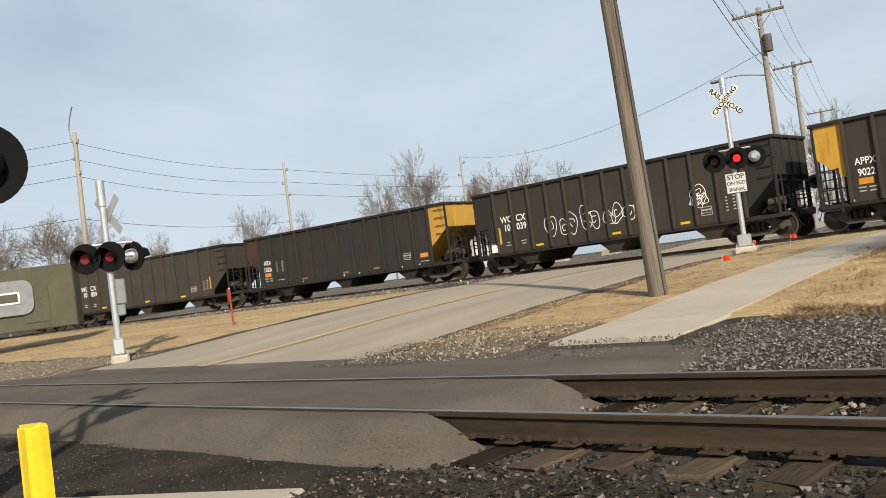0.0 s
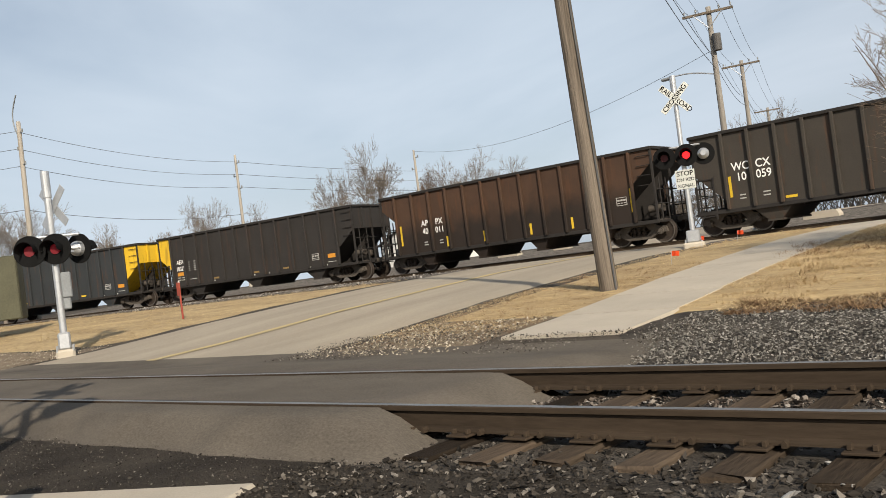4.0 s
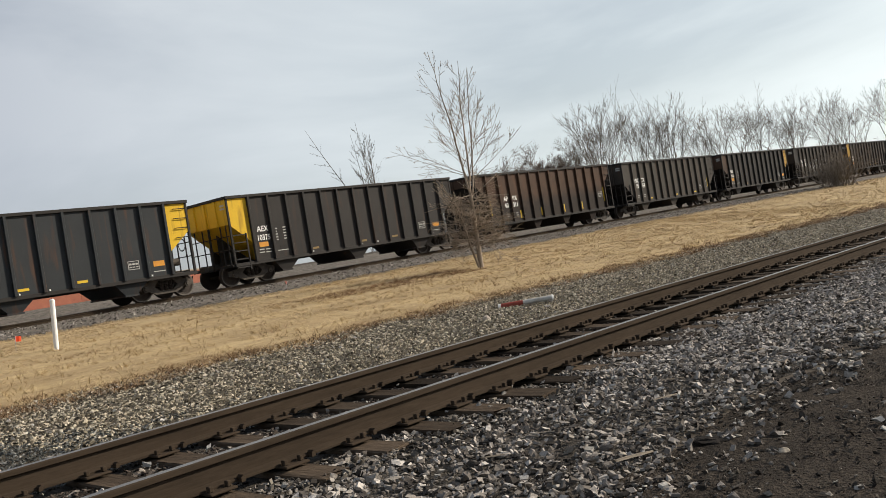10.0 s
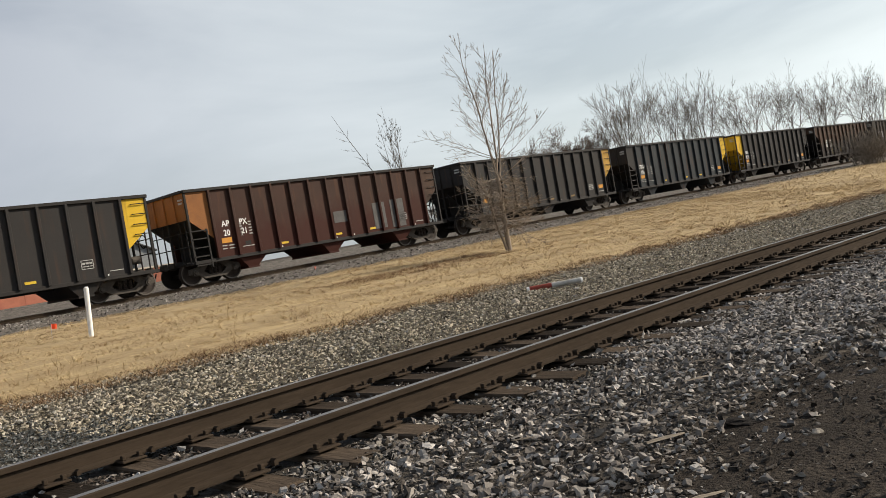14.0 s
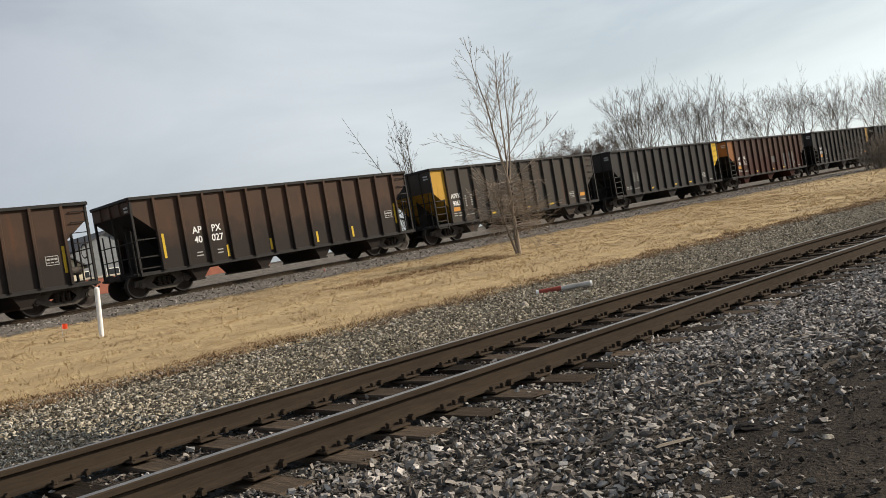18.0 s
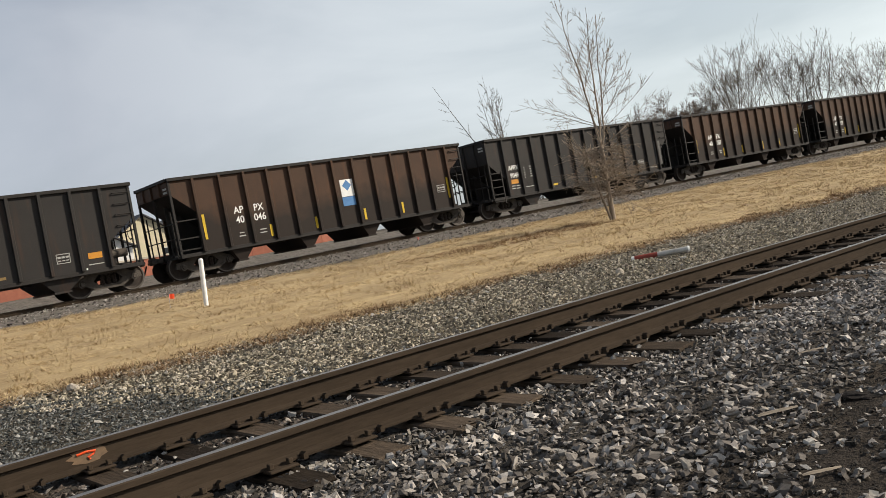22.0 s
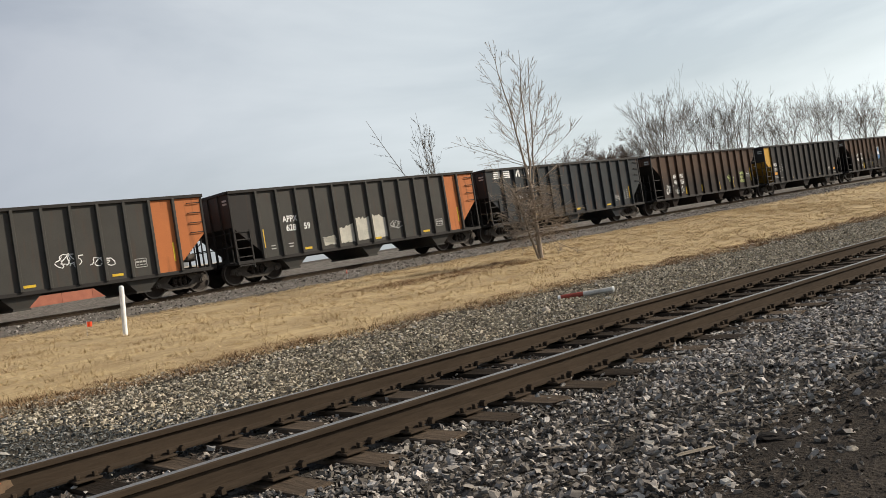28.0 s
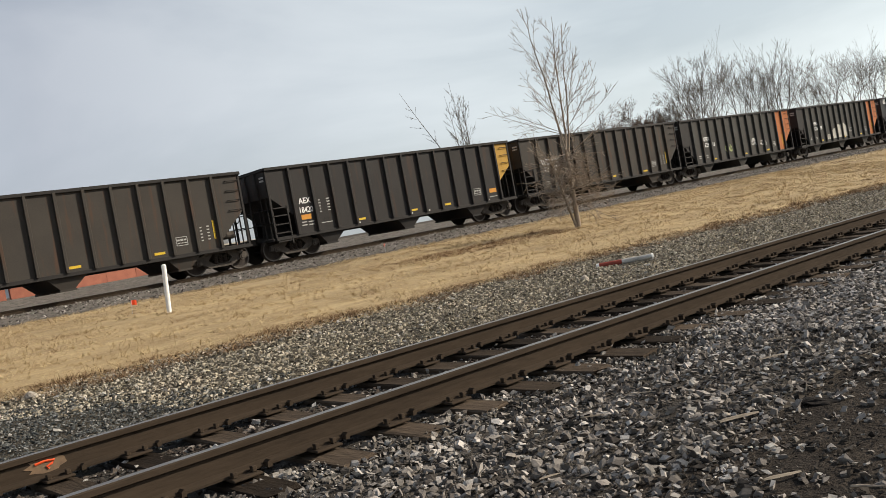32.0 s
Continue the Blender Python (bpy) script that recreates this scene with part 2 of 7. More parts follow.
BODY = {
    "black": coach("coal_black", (0.041, 0.0372, 0.0345), (0.026, 0.0237, 0.022), rough=0.6, amount=0.22),
    "soot": coach("coal_soot", (0.058, 0.05, 0.041), (0.037, 0.032, 0.027), rough=0.6, amount=0.25),
    "grey": coach("coal_grey", (0.066, 0.057, 0.047), (0.041, 0.036, 0.031), rough=0.65),
    "slate": coach("coal_slate", (0.068, 0.065, 0.058), (0.045, 0.042, 0.037), rough=0.62, amount=0.2),
    "brown": coach("coal_brown", (0.088, 0.05, 0.032), (0.05, 0.032, 0.023), rough=0.65, soot=(0.026, 0.021, 0.018)),
    "red": coach("coal_red", (0.07, 0.035, 0.025), (0.04, 0.024, 0.018), rough=0.65, soot=(0.05, 0.016, 0.011)),
    "blue": coach("coal_blue", (0.041, 0.045, 0.047), (0.027, 0.029, 0.031), rough=0.5),
    "yellow": coach("end_yellow", (0.78, 0.5, 0.03), (0.55, 0.34, 0.03), rough=0.55),
    "ochre": coach("end_ochre", (0.62, 0.35, 0.05), (0.46, 0.26, 0.045), rough=0.6),
    "dull": coach("end_dull", (0.6, 0.36, 0.06), (0.3, 0.17, 0.05), rough=0.65),
    "orange": coach("end_orange", (0.5, 0.17, 0.055), (0.36, 0.12, 0.045), rough=0.6),
    "rust": coach("end_rust", (0.4, 0.17, 0.05), (0.16, 0.07, 0.035), rough=0.7),
}


# ---- building helpers ----
def box(bm, x0, y0, z0, x1, y1, z1, bevel=0.0):
    vs = [bm.verts.new(p) for p in ((x0, y0, z0), (x1, y0, z0), (x1, y1, z0), (x0, y1, z0), (x0, y0, z1), (x1, y0, z1), (x1, y1, z1), (x0, y1, z1))]
    fs = [bm.faces.new([vs[i] for i in q]) for q in ((3, 2, 1, 0), (4, 5, 6, 7), (0, 1, 5, 4), (1, 2, 6, 5), (2, 3, 7, 6), (3, 0, 4, 7))]
    if bevel:
        es = list({e for f in fs for e in f.edges})
        bmesh.ops.bevel(bm, geom=es, offset=bevel, segments=1, affect="EDGES")
    return vs


def tube(bm, a, b, r0, r1=None, n=8, caps=True):
    a, b = Vector(a), Vector(b)
    r1 = r0 if r1 is None else r1
    d = (b - a).normalized()
    u = d.cross(Vector((0, 0, 1)) if abs(d.z) < 0.9 else Vector((1, 0, 0))).normalized()
    v = d.cross(u)
    ring = [[bm.verts.new(c + (u * math.cos(i * math.tau / n) + v * math.sin(i * math.tau / n)) * r) for i in range(n)] for c, r in ((a, r0), (b, r1))]
    for i in range(n):
        bm.faces.new((ring[0][i], ring[0][(i + 1) % n], ring[1][(i + 1) % n], ring[1][i]))
    if caps:
        bm.faces.new(ring[0][::-1])
        bm.faces.new(ring[1])


def pipe(bm, pts, r, n=6):
    """One swept round bar through the points."""
    pts = [Vector(p) for p in pts]
    last = None
    for i, p in enumerate(pts):
        d = (pts[min(i + 1, len(pts) - 1)] - pts[max(i - 1, 0)]).normalized()
        u = d.cross(Vector((0.1, 0.95, 0.2))).normalized()
        v = d.cross(u)
        ring = [bm.verts.new(p + (u * math.cos(k * math.tau / n) + v * math.sin(k * math.tau / n)) * r) for k in range(n)]
        if last:
            for k in range(n):
                bm.faces.new((last[k], last[(k + 1) % n], ring[(k + 1) % n], ring[k]))
        else:
            bm.faces.new(ring)
        last = ring
    bm.faces.new(last[::-1])


def prism(bm, pts, y0, y1):
    """A polygon in x and z, from y0 to y1."""
    n = len(pts)
    a = [bm.verts.new((x, y0, z)) for x, z in pts]
    b = [bm.verts.new((x, y1, z)) for x, z in pts]
    bm.faces.new(a)
    bm.faces.new(b[::-1])
    for i in range(n):
        bm.faces.new((a[(i + 1) % n], a[i], b[i], b[(i + 1) % n]))


def mesh_of(name, bm, material, smooth=False):
    bmesh.ops.recalc_face_normals(bm, faces=bm.faces)
    me = bpy.data.meshes.new(name)
    bm.to_mesh(me)
    bm.free()
    me.materials.append(material)
    if smooth:
        me.shade_smooth()
    return me


def part(name, bm, material, parent=None, label="", smooth=False):
    """Links a bmesh, or a mesh that is there already, as one object under a thing."""
    me = bm if isinstance(bm, bpy.types.Mesh) else mesh_of(name, bm, material, smooth)
    ob = new(name, me)
    if me.materials and me.materials[0] != material:
        ob.material_slots[0].link = "OBJECT"
        ob.material_slots[0].material = material
    if parent:
        ob.parent = parent
    if label:
        ob["label"] = label
    return ob


def raw(name, verts, faces, material, smooth=False):
    me = bpy.data.meshes.new(name)
    me.from_pydata(verts, [], faces)
    me.materials.append(material)
    if smooth:
        me.shade_smooth()
    return me


def letters(text, size):
    cu = bpy.data.curves.new("writing", "FONT")
    cu.body, cu.size, cu.align_x, cu.align_y, cu.extrude = text, size, "CENTER", "CENTER", 0.0
    cu.offset = 0.014 * size
    ob = bpy.data.objects.new("writing", cu)
    scene.collection.objects.link(ob)
    bpy.context.view_layer.update()
    me = bpy.data.meshes.new_from_object(ob.evaluated_get(bpy.context.evaluated_depsgraph_get()))
    bpy.data.objects.remove(ob)
    me.materials.clear()
    me.materials.append(M["white"])
    return me


# ---- the ground ----
def smooth01(v, a, b):
    v = min(1.0, max(0.0, (v - a) / (b - a)))
    return v * v * (3 - 2 * v)


ZY = ((-4000, -0.3), (-50, -0.25), (1, -0.25), (2.6, -0.24), (3.5, -0.23), (3.9, -0.246), (6.7, -0.246), (7.1, -0.22), (8.2, -0.15), (10, -0.07), (13, 0.12), (19, 0.35), (25, 0.48), (28, 0.5), (29.8, 0.52), (34, 0.52), (37, 0.6), (45, 1.05), (60, 1.2), (5000, 1.2))


def ground_z(x, y):
    for (y0, z0), (y1, z1) in zip(ZY, ZY[1:]):
        if y <= y1:
            z = z0 + (z1 - z0) * (y - y0) / (y1 - y0)
            break
    near_road = 0.14 * smooth01(y, 8, 20) * (1 - smooth01(y, 24, 29)) * (1 - smooth01(x, -2, 4))
    return z + near_road + 0.012 * max(0.0, min(x, 140) - 14) * smooth01(y, 9, 22)


def ground():
    xs = sorted(set([-4000, -1500, -600, -300, -150, -100, -75] + [-60 + 1.5 * i for i in range(101)] + [100, 115, 130, 150, 200, 300, 600, 1500, 4000]))
    ys = sorted(set([-4000, -1000, -200, -60, -25, -12, -6] + [-4 + 0.5 * i for i in range(80)] + [36, 37, 38, 39, 40, 44, 50, 60, 80, 120, 200, 400, 1000, 4000]))
    vs = [(x, y, ground_z(x, y)) for y in ys for x in xs]
    n = len(xs)
    fs = [(j * n + i, j * n + i + 1, (j + 1) * n + i + 1, (j + 1) * n + i) for j in range(len(ys) - 1) for i in range(n - 1)]
    ob = new("ground", raw("ground", vs, fs, M["dirt"], True))
    tagged(ob, "bare dark earth and cinders round the tracks", "ground", kind="structure")


def sheet(name, x0, x1, y0, y1, lift, material, label, category, step=1.0, edge=0.0, seed=0, zf=None):
    """A thin layer that follows the ground, with uneven edges."""
    nx, ny = max(2, round((x1 - x0) / step) + 1), max(2, round((y1 - y0) / step) + 1)
    vs, fs = [], []
    for j in range(ny):
        for i in range(nx):
            x, y = x0 + (x1 - x0) * i / (nx - 1), y0 + (y1 - y0) * j / (ny - 1)
            if edge:
                far = min(i, nx - 1 - i) * (x1 - x0) / (nx - 1)
                deep = min(j, ny - 1 - j) * (y1 - y0) / (ny - 1)
                k = noise.noise((x * 0.5 + seed, y * 0.5, 3.3)) * edge + noise.noise((x * 2.1 + seed, y * 2.1, 8.3)) * edge * 0.4
                x, y = x + k * max(0.0, 1 - far / 1.2), y + k * max(0.0, 1 - deep / 1.2)
            border = edge and (i in (0, nx - 1) or j in (0, ny - 1))
            vs.append((x, y, zf(x, y) if zf else ground_z(x, y) + (lift if not border else -0.02)))
    for j in range(ny - 1):
        for i in range(nx - 1):
            a = j * nx + i
            fs.append((a, a + 1, a + nx + 1, a + nx))
    ob = new(name, raw(name, vs, fs, material, True))
    return tagged(ob, label, category, kind="structure")


ground()
sheet("grass_verge", -6.3, 75, 10.0, 21.5, 0.03, M["grass"], "dry straw-coloured winter lawn between the tracks", "grass", 0.6, 0.6)
sheet("grass_strip", -9.9, -6.7, 10.6, 26.5, 0.03, M["grass"], "dry trodden grass strip beside the pavement", "grass", 0.4, 0.3, 5)
sheet("grass_verge_far", -75, -20.6, 10.5, 22, 0.03, M["grass"], "dry straw-coloured grass beyond the road", "grass", 0.8, 0.6, 9)
sheet("ballast_bed", -4.8, 90, 2.1, 9.9, 0.006, M["gravel"], "grey crushed stone of the track bed", "gravel", 0.3, 0.5, 2)
sheet("tan_gravel_bed", 1.6, 75, 6.7, 10.1, 0.012, M["tan_gravel_shade"], "tan gravel shoulder, darkened for the shade between its stones", "gravel", 0.3, 0.8, 3)
sheet("ballast_bed_far", -80, 160, 22.0, 46.5, 0.02, M["far_gravel"], "dark crushed stone under the raised track", "gravel", 1.5, 0.5, 4)
sheet("road", -20.2, -10.3, 7.6, 34.8, 0.035, M["asphalt"], "worn grey asphalt road that climbs to the far crossing", "road", 0.4, 0.12, 7)
sheet("road_beyond", -23.5, -15.2, 34.6, 90, 0.035, M["asphalt"], "grey asphalt street beyond the raised track", "road", 0.8, 0.12, 6)


def crossing_z(x, y):
    """The crossing's surface lies flush with the rails and slopes off at its end."""
    top = -0.012 + 0.01 * noise.noise((x * 0.8, y * 0.8, 1.5))
    low = ground_z(x, y) - 0.03
    k = smooth01(-4.0 - x + 0.45 * noise.noise((y * 1.1, 2.0, 6.0)), 0.0, 0.75)
    if y < 4.4:
        k *= smooth01(y + 0.35 * noise.noise((x * 0.6, 7.0, 1.0)) + 0.12 * noise.noise((x * 2.3, 7.0, 1.0)), 3.72, 4.15)
        low = min(low, -0.27)
    if y > 6.3 and x < -19.5:
        k *= 1 - smooth01(y + 0.4 * noise.noise((x * 0.7, 3.0, 2.0)), 6.5, 7.1) * smooth01(-x, 19.8, 21.5)
    if y > 6.3:
        r = smooth01(y, 6.6, 8.3)
        top = top * (1 - r) + (ground_z(x, y) + 0.04) * r
    return low + (top - low) * k


for y0, y1 in ((2.9, 4.47), (4.625, 5.965), (6.1, 8.5)):
    sheet("crossing", -42, -3.7, y0, y1, 0, M["old_asphalt"], "dusty patched asphalt of the level crossing", "road", 0.2, 0.0, 8, crossing_z)
sheet("verge_gravel_bed", -60, -20.4, 6.3, 10.9, 0.014, M["tan_dirt"], "tan gravel and dirt beyond the road", "dirt", 0.5, 0.4, 15)
sheet("verge_dirt", -10.2, -7.0, 8.2, 13.0, 0.012, M["tan_dirt"], "trodden tan dirt and grit beside the road", "dirt", 0.5, 0.3, 14)
sheet("verge_cinders", -5.3, 0.5, 8.5, 10.7, 0.02, M["gravel"], "dark dirt and cinders at the edge of the lawn", "dirt", 0.3, 0.8, 17)

# ---- tracks ----
RAIL = ((-0.075, 0), (0.075, 0), (0.075, 0.012), (0.012, 0.03), (0.01, 0.125), (0.037, 0.135), (0.037, 0.165), (0.03, 0.172), (-0.03, 0.172), (-0.037, 0.165), (-0.037, 0.135), (-0.01, 0.125), (-0.012, 0.03), (-0.075, 0.012))


def rail_mesh(name, path):
    """path: centre points of the rail's foot."""
    vs, fs, n = [], [], len(RAIL)
    for i, p in enumerate(path):
        a, b = Vector(path[max(0, i - 1)]), Vector(path[min(len(path) - 1, i + 1)])
        d = (b - a).normalized()
        side = Vector((-d.y, d.x, 0)).normalized()
        vs += [tuple(Vector(p) + side * u + Vector((0, 0, v))) for u, v in RAIL]
    for i in range(len(path) - 1):
        for k in range(n):
            fs.append((i * n + k, i * n + (k + 1) % n, (i + 1) * n + (k + 1) % n, (i + 1) * n + k))
    fs += [tuple(range(n))[::-1], tuple((len(path) - 1) * n + k for k in range(n))]
    me = raw(name, vs, fs, M["rail_side"])
    me.materials.append(M["rail_top"])
    for p in me.polygons:
        if p.index % n in (7,) and p.index < (len(path) - 1) * n:
            p.material_index = 1
    return me


TIE_AT = []


def near_track():
    track = tagged(new("railway_track"), "straight rusty steel railway track on worn wooden ties", "railway track", kind="structure")
    for y in (4.54, 6.05):
        part("rail", rail_mesh("rail", [(-90, y, -0.172), (-30, y, -0.172), (0, y, -0.172), (60, y, -0.172), (200, y, -0.172)]), M["rail_side"], track)
    rnd = random.Random(3)
    kinds, dusty = [], []
    for k in range(5):
        bm = bmesh.new()
        box(bm, -0.115, -1.3, -0.17, 0.115, 1.3, 0, 0.012)
        for v in bm.verts:
            v.co += Vector((rnd.uniform(-1, 1), rnd.uniform(-4, 4), rnd.uniform(-1, 0.4))) * 0.008
        dusty.append(mesh_of("tie", bm.copy(), M["tie_dusty"]))
        kinds.append(mesh_of("tie", bm, M["tie"]))
    plate = bmesh.new()
    box(plate, -0.09, -0.16, 0, 0.09, 0.16, 0.016, 0.004)
    for sx in (-0.06, 0.06):
        for sy in (-0.105, 0.105):
            box(plate, sx - 0.014, sy - 0.018, 0.016, sx + 0.014, sy + 0.018, 0.05, 0.004)
    plate = mesh_of("tie_plate", plate, M["rail_side"])
    anchor = bmesh.new()
    prism(anchor, [(-0.014, -0.01), (0.014, -0.01), (0.016, 0.012), (0.004, 0.03), (-0.013, 0.018)], -0.03, 0.02)
    anchor = mesh_of("rail_anchor", anchor, M["rail_side"])
    x, i = -5.4, 0
    while x < 62:
        x += 0.51 + rnd.uniform(-0.03, 0.03)
        i += 1
        ob = part("tie", (dusty if x < 1.7 + rnd.uniform(-0.8, 0.8) else kinds)[i % 5], M["tie"], track)
        turn = rnd.uniform(-1.2, 1.2)
        TIE_AT.append(x)
        ob.matrix_basis = pose(x, 5.295 + rnd.uniform(-0.06, 0.06), -0.196 + rnd.uniform(-0.012, 0.002), 0, 0, turn)
        if x < 30:
            for y in (4.54, 6.05):
                part("tie_plate", plate, M["rail_side"], track).matrix_basis = pose(x, y, -0.187)
                part("rail_anchor", anchor, M["rail_side"], track).matrix_basis = pose(x + 0.16, y - 0.085, -0.165)
    return track


near_track()

# the raised track: centre line, s along it
FAR_Y, BEND, RADIUS, TURN = 31.8, -15.0, 136.0, 0.5


def far_point(s):
    """Place and heading of the raised track at s, at the rail's top."""
    z = 0.69 + 0.012 * max(0.0, s - 14) if s < 140 else 0.69 + 0.012 * 126
    if s > BEND:
        return Vector((s, FAR_Y, z)), 0.0
    th = min(TURN, (BEND - s) / RADIUS)
    x, y = BEND - RADIUS * math.sin(th), FAR_Y - RADIUS * (1 - math.cos(th))
    left = (BEND - s) - TURN * RADIUS
    if left > 0:
        x, y = x - left * math.cos(TURN), y - left * math.sin(TURN)
    return Vector((x, y, z)), th


def far_track():
    track = tagged(new("railway_track"), "raised railway track on dark ballast, used by the coal train", "railway track", kind="structure")
    ss = [-420, -300, -200, -100] + [-83 + 4 * i for i in range(18)] + [-10, 0, 14] + [20 + 10 * i for i in range(13)] + [200, 320, 450]
    for o in (-0.755, 0.755):
        path = []
        for s in ss:
            p, th = far_point(s)
            path.append(p + Vector((-math.sin(th), math.cos(th), 0)) * o - Vector((0, 0, 0.172)))
        part("rail", rail_mesh("rail", path), M["rail_side"], track)
    bm = bmesh.new()
    box(bm, -0.115, -1.3, -0.17, 0.115, 1.3, 0)
    tie = mesh_of("tie", bm, M["tie"])
    for i in range(150):
        s = -45 + i * 0.52 + 0.1 * math.sin(i * 7.7)
        p, th = far_point(s)
        part("tie", tie, M["tie"], track).matrix_basis = Matrix.Translation(p - Vector((0, 0, 0.185))) @ pose(0, 0, 0, 0, 0, math.degrees(th))


far_track()

# ---- the coal train ----
M["paint_lime"] = mat("paint_lime", (0.6, 0.68, 0.25), (0.45, 0.52, 0.2), 0.6, 5, 30, 0.0)
M["stencil"] = mat("stencil", (0.5, 0.49, 0.46), (0.3, 0.29, 0.27), 0.7, 5, 40, 0.0)
M["faded_mark"] = mat("faded_mark", (0.3, 0.19, 0.06), (0.12, 0.085, 0.05), 0.7, 6, 30, 0.0)
M["whitewash"] = mat("whitewash", (0.6, 0.57, 0.48), (0.35, 0.33, 0.28), 0.8, 2, 20, 0.1)
M["notice_blue"] = mat("notice_blue", (0.1, 0.25, 0.5), (0.07, 0.18, 0.38), 0.5, 5, 30, 0.0)
M["hatch_dark"] = mat("hatch_dark", (0.12, 0.115, 0.11), (0.07, 0.065, 0.06), 0.7, 3, 25, 0.1)
LB, SILL, TOP, HW = 13.8, 0.9, 3.65, 1.55
TWELFTH = LB / 12
# width of the end bay and of the one beside it, height of the end panel's lower edge, slope of the floor, hoppers
KINDS = {
    "mid": (1.07, 1.0, 2.52, 0.82, (-4.2, 0.0, 4.2), 0.8, 0.22),
    "high": (0.92, 1.06, 3.1, 0.84, (-4.45, -1.5, 1.5, 4.45), 0.56, 0.15),
    "low": (1.27, 1.0, 2.25, 0.93, (-4.2, 0.0, 4.2), 0.8, 0.22),
}


def ribs_of(kind):
    """Edges of the fourteen bays, from the rear end."""
    e, n = KINDS[kind][:2]
    ws = [e, n] + [1.0] * 10 + [n, e]
    return [-LB / 2 + LB * sum(ws[:i]) / sum(ws) for i in range(15)]


def bay(kind, b):
    xs, i = ribs_of(kind), min(13, int(b))
    return xs[i] + (xs[i + 1] - xs[i]) * (b - i)


SPEED, START, PITCH = 10.987, -11.68, 15.54
MESH = {}


def cached(key, build, material, smooth=False):
    if key not in MESH:
        bm = bmesh.new()
        build(bm)
        MESH[key] = mesh_of(key.split("#")[0], bm, material, smooth)
    return MESH[key]


def car_parts():
    h = LB / 2

    def side(bm, kind):
        xs = ribs_of(kind)
        box(bm, xs[1], -HW, SILL, xs[13], -HW + 0.02, TOP)

    def end_panel(bm, kind):
        # the end bay, cut away below by the slope of the floor
        z0, k, w = KINDS[kind][2], KINDS[kind][3], ribs_of(kind)[1] + h
        prism(bm, [(-h, TOP), (-h, z0), (-h + w, z0 - w * k), (-h + w, TOP)], -HW, -HW + 0.02)

    def slope(bm, kind):
        z0, k = KINDS[kind][2:4]
        e = (z0 - SILL) / k
        prism(bm, [(-h, z0), (-h + e, SILL), (-h + e, SILL + 0.03), (-h, z0 + 0.03)], -HW + 0.03, HW - 0.03)

    def web(bm, kind):
        # the centre sill's upright web below the slope
        z0, k = KINDS[kind][2:4]
        e = (z0 - SILL) / k
        prism(bm, [(-h + 0.35, SILL - 0.05), (-h + 0.35, z0 - 0.35 * k), (-h + e, SILL), (-h + e, SILL - 0.05)], -0.02, 0.02)

    def end_wall(bm, kind):
        z0 = KINDS[kind][2]
        box(bm, -h - 0.01, -HW + 0.02, z0, -h + 0.02, HW - 0.02, TOP - 0.02)
        for y in (-0.8, 0, 0.8):
            box(bm, -h - 0.07, y - 0.04, z0, -h - 0.01, y + 0.04, TOP - 0.05)

    def rib(bm):
        prism(bm, [(-0.055, SILL - 0.02), (0.055, SILL - 0.02), (0.055, TOP - 0.06), (-0.055, TOP - 0.06)], -0.125, 0.0)
        bmesh.ops.bevel(bm, geom=bm.edges[:], offset=0.012, segments=1, affect="EDGES")

    def chord(bm):
        box(bm, -h - 0.03, -HW - 0.09, TOP - 0.09, h + 0.03, -HW + 0.03, TOP + 0.03, 0.012)

    def end_chord(bm):
        box(bm, -h - 0.09, -HW, TOP - 0.085, -h + 0.02, HW, TOP + 0.025, 0.01)

    def sill(bm):
        box(bm, -h, -HW - 0.05, SILL - 0.14, h, -HW + 0.06, SILL, 0.012)

    def load(bm):
        # heaped coal below the rim
        n, m = 40, 8
        g = [[bm.verts.new((-h + 0.1 + (LB - 0.2) * i / n, -HW + 0.03 + (2 * HW - 0.06) * j / m, TOP - 0.35 + 0.2 * math.sin(math.pi * j / m) + 0.08 * noise.noise((i * 0.6, j * 0.7, 2)))) for j in range(m + 1)] for i in range(n + 1)]
        for i in range(n):
            for j in range(m):
                bm.faces.new((g[i][j], g[i + 1][j], g[i + 1][j + 1], g[i][j + 1]))

    def hopper(bm, kind):
        top, bot = KINDS[kind][5:7]
        a = [bm.verts.new(p) for p in ((-top, -HW + 0.05, SILL), (top, -HW + 0.05, SILL), (top, HW - 0.05, SILL), (-top, HW - 0.05, SILL))]
        b = [bm.verts.new(p) for p in ((-bot, -1.36, 0.34), (bot, -1.36, 0.34), (bot, 1.36, 0.34), (-bot, 1.36, 0.34))]
        bm.faces.new(a)
        bm.faces.new(b)
        for i in range(4):
            bm.faces.new((a[i], a[(i + 1) % 4], b[(i + 1) % 4], b[i]))
        box(bm, -bot - 0.06, -1.4, 0.29, bot + 0.06, 1.4, 0.36)

    def centre_sill(bm):
        box(bm, -h - 0.1, -0.25, 0.72, h + 0.1, 0.25, SILL + 0.1)

    def bolster(bm):
        prism(bm, [(-0.4, 0.82), (0.4, 0.82), (0.3, SILL + 0.02), (-0.3, SILL + 0.02)], -HW + 0.05, HW - 0.05)

    def platform(bm):
        box(bm, -h - 0.1, -HW + 0.02, SILL - 0.12, -h + 1.2, HW - 0.02, SILL - 0.04)

    def coupler(bm):
        box(bm, -h - 0.42, -0.09, 0.77, -h, 0.09, 0.95, 0.02)
        box(bm, -h - 0.6, -0.16, 0.73, -h - 0.36, 0.16, 1.0, 0.05)

    def stile(bm):
        box(bm, -h + 0.69, -HW - 0.06, SILL - 0.3, -h + 0.75, -HW - 0.01, 2.1)

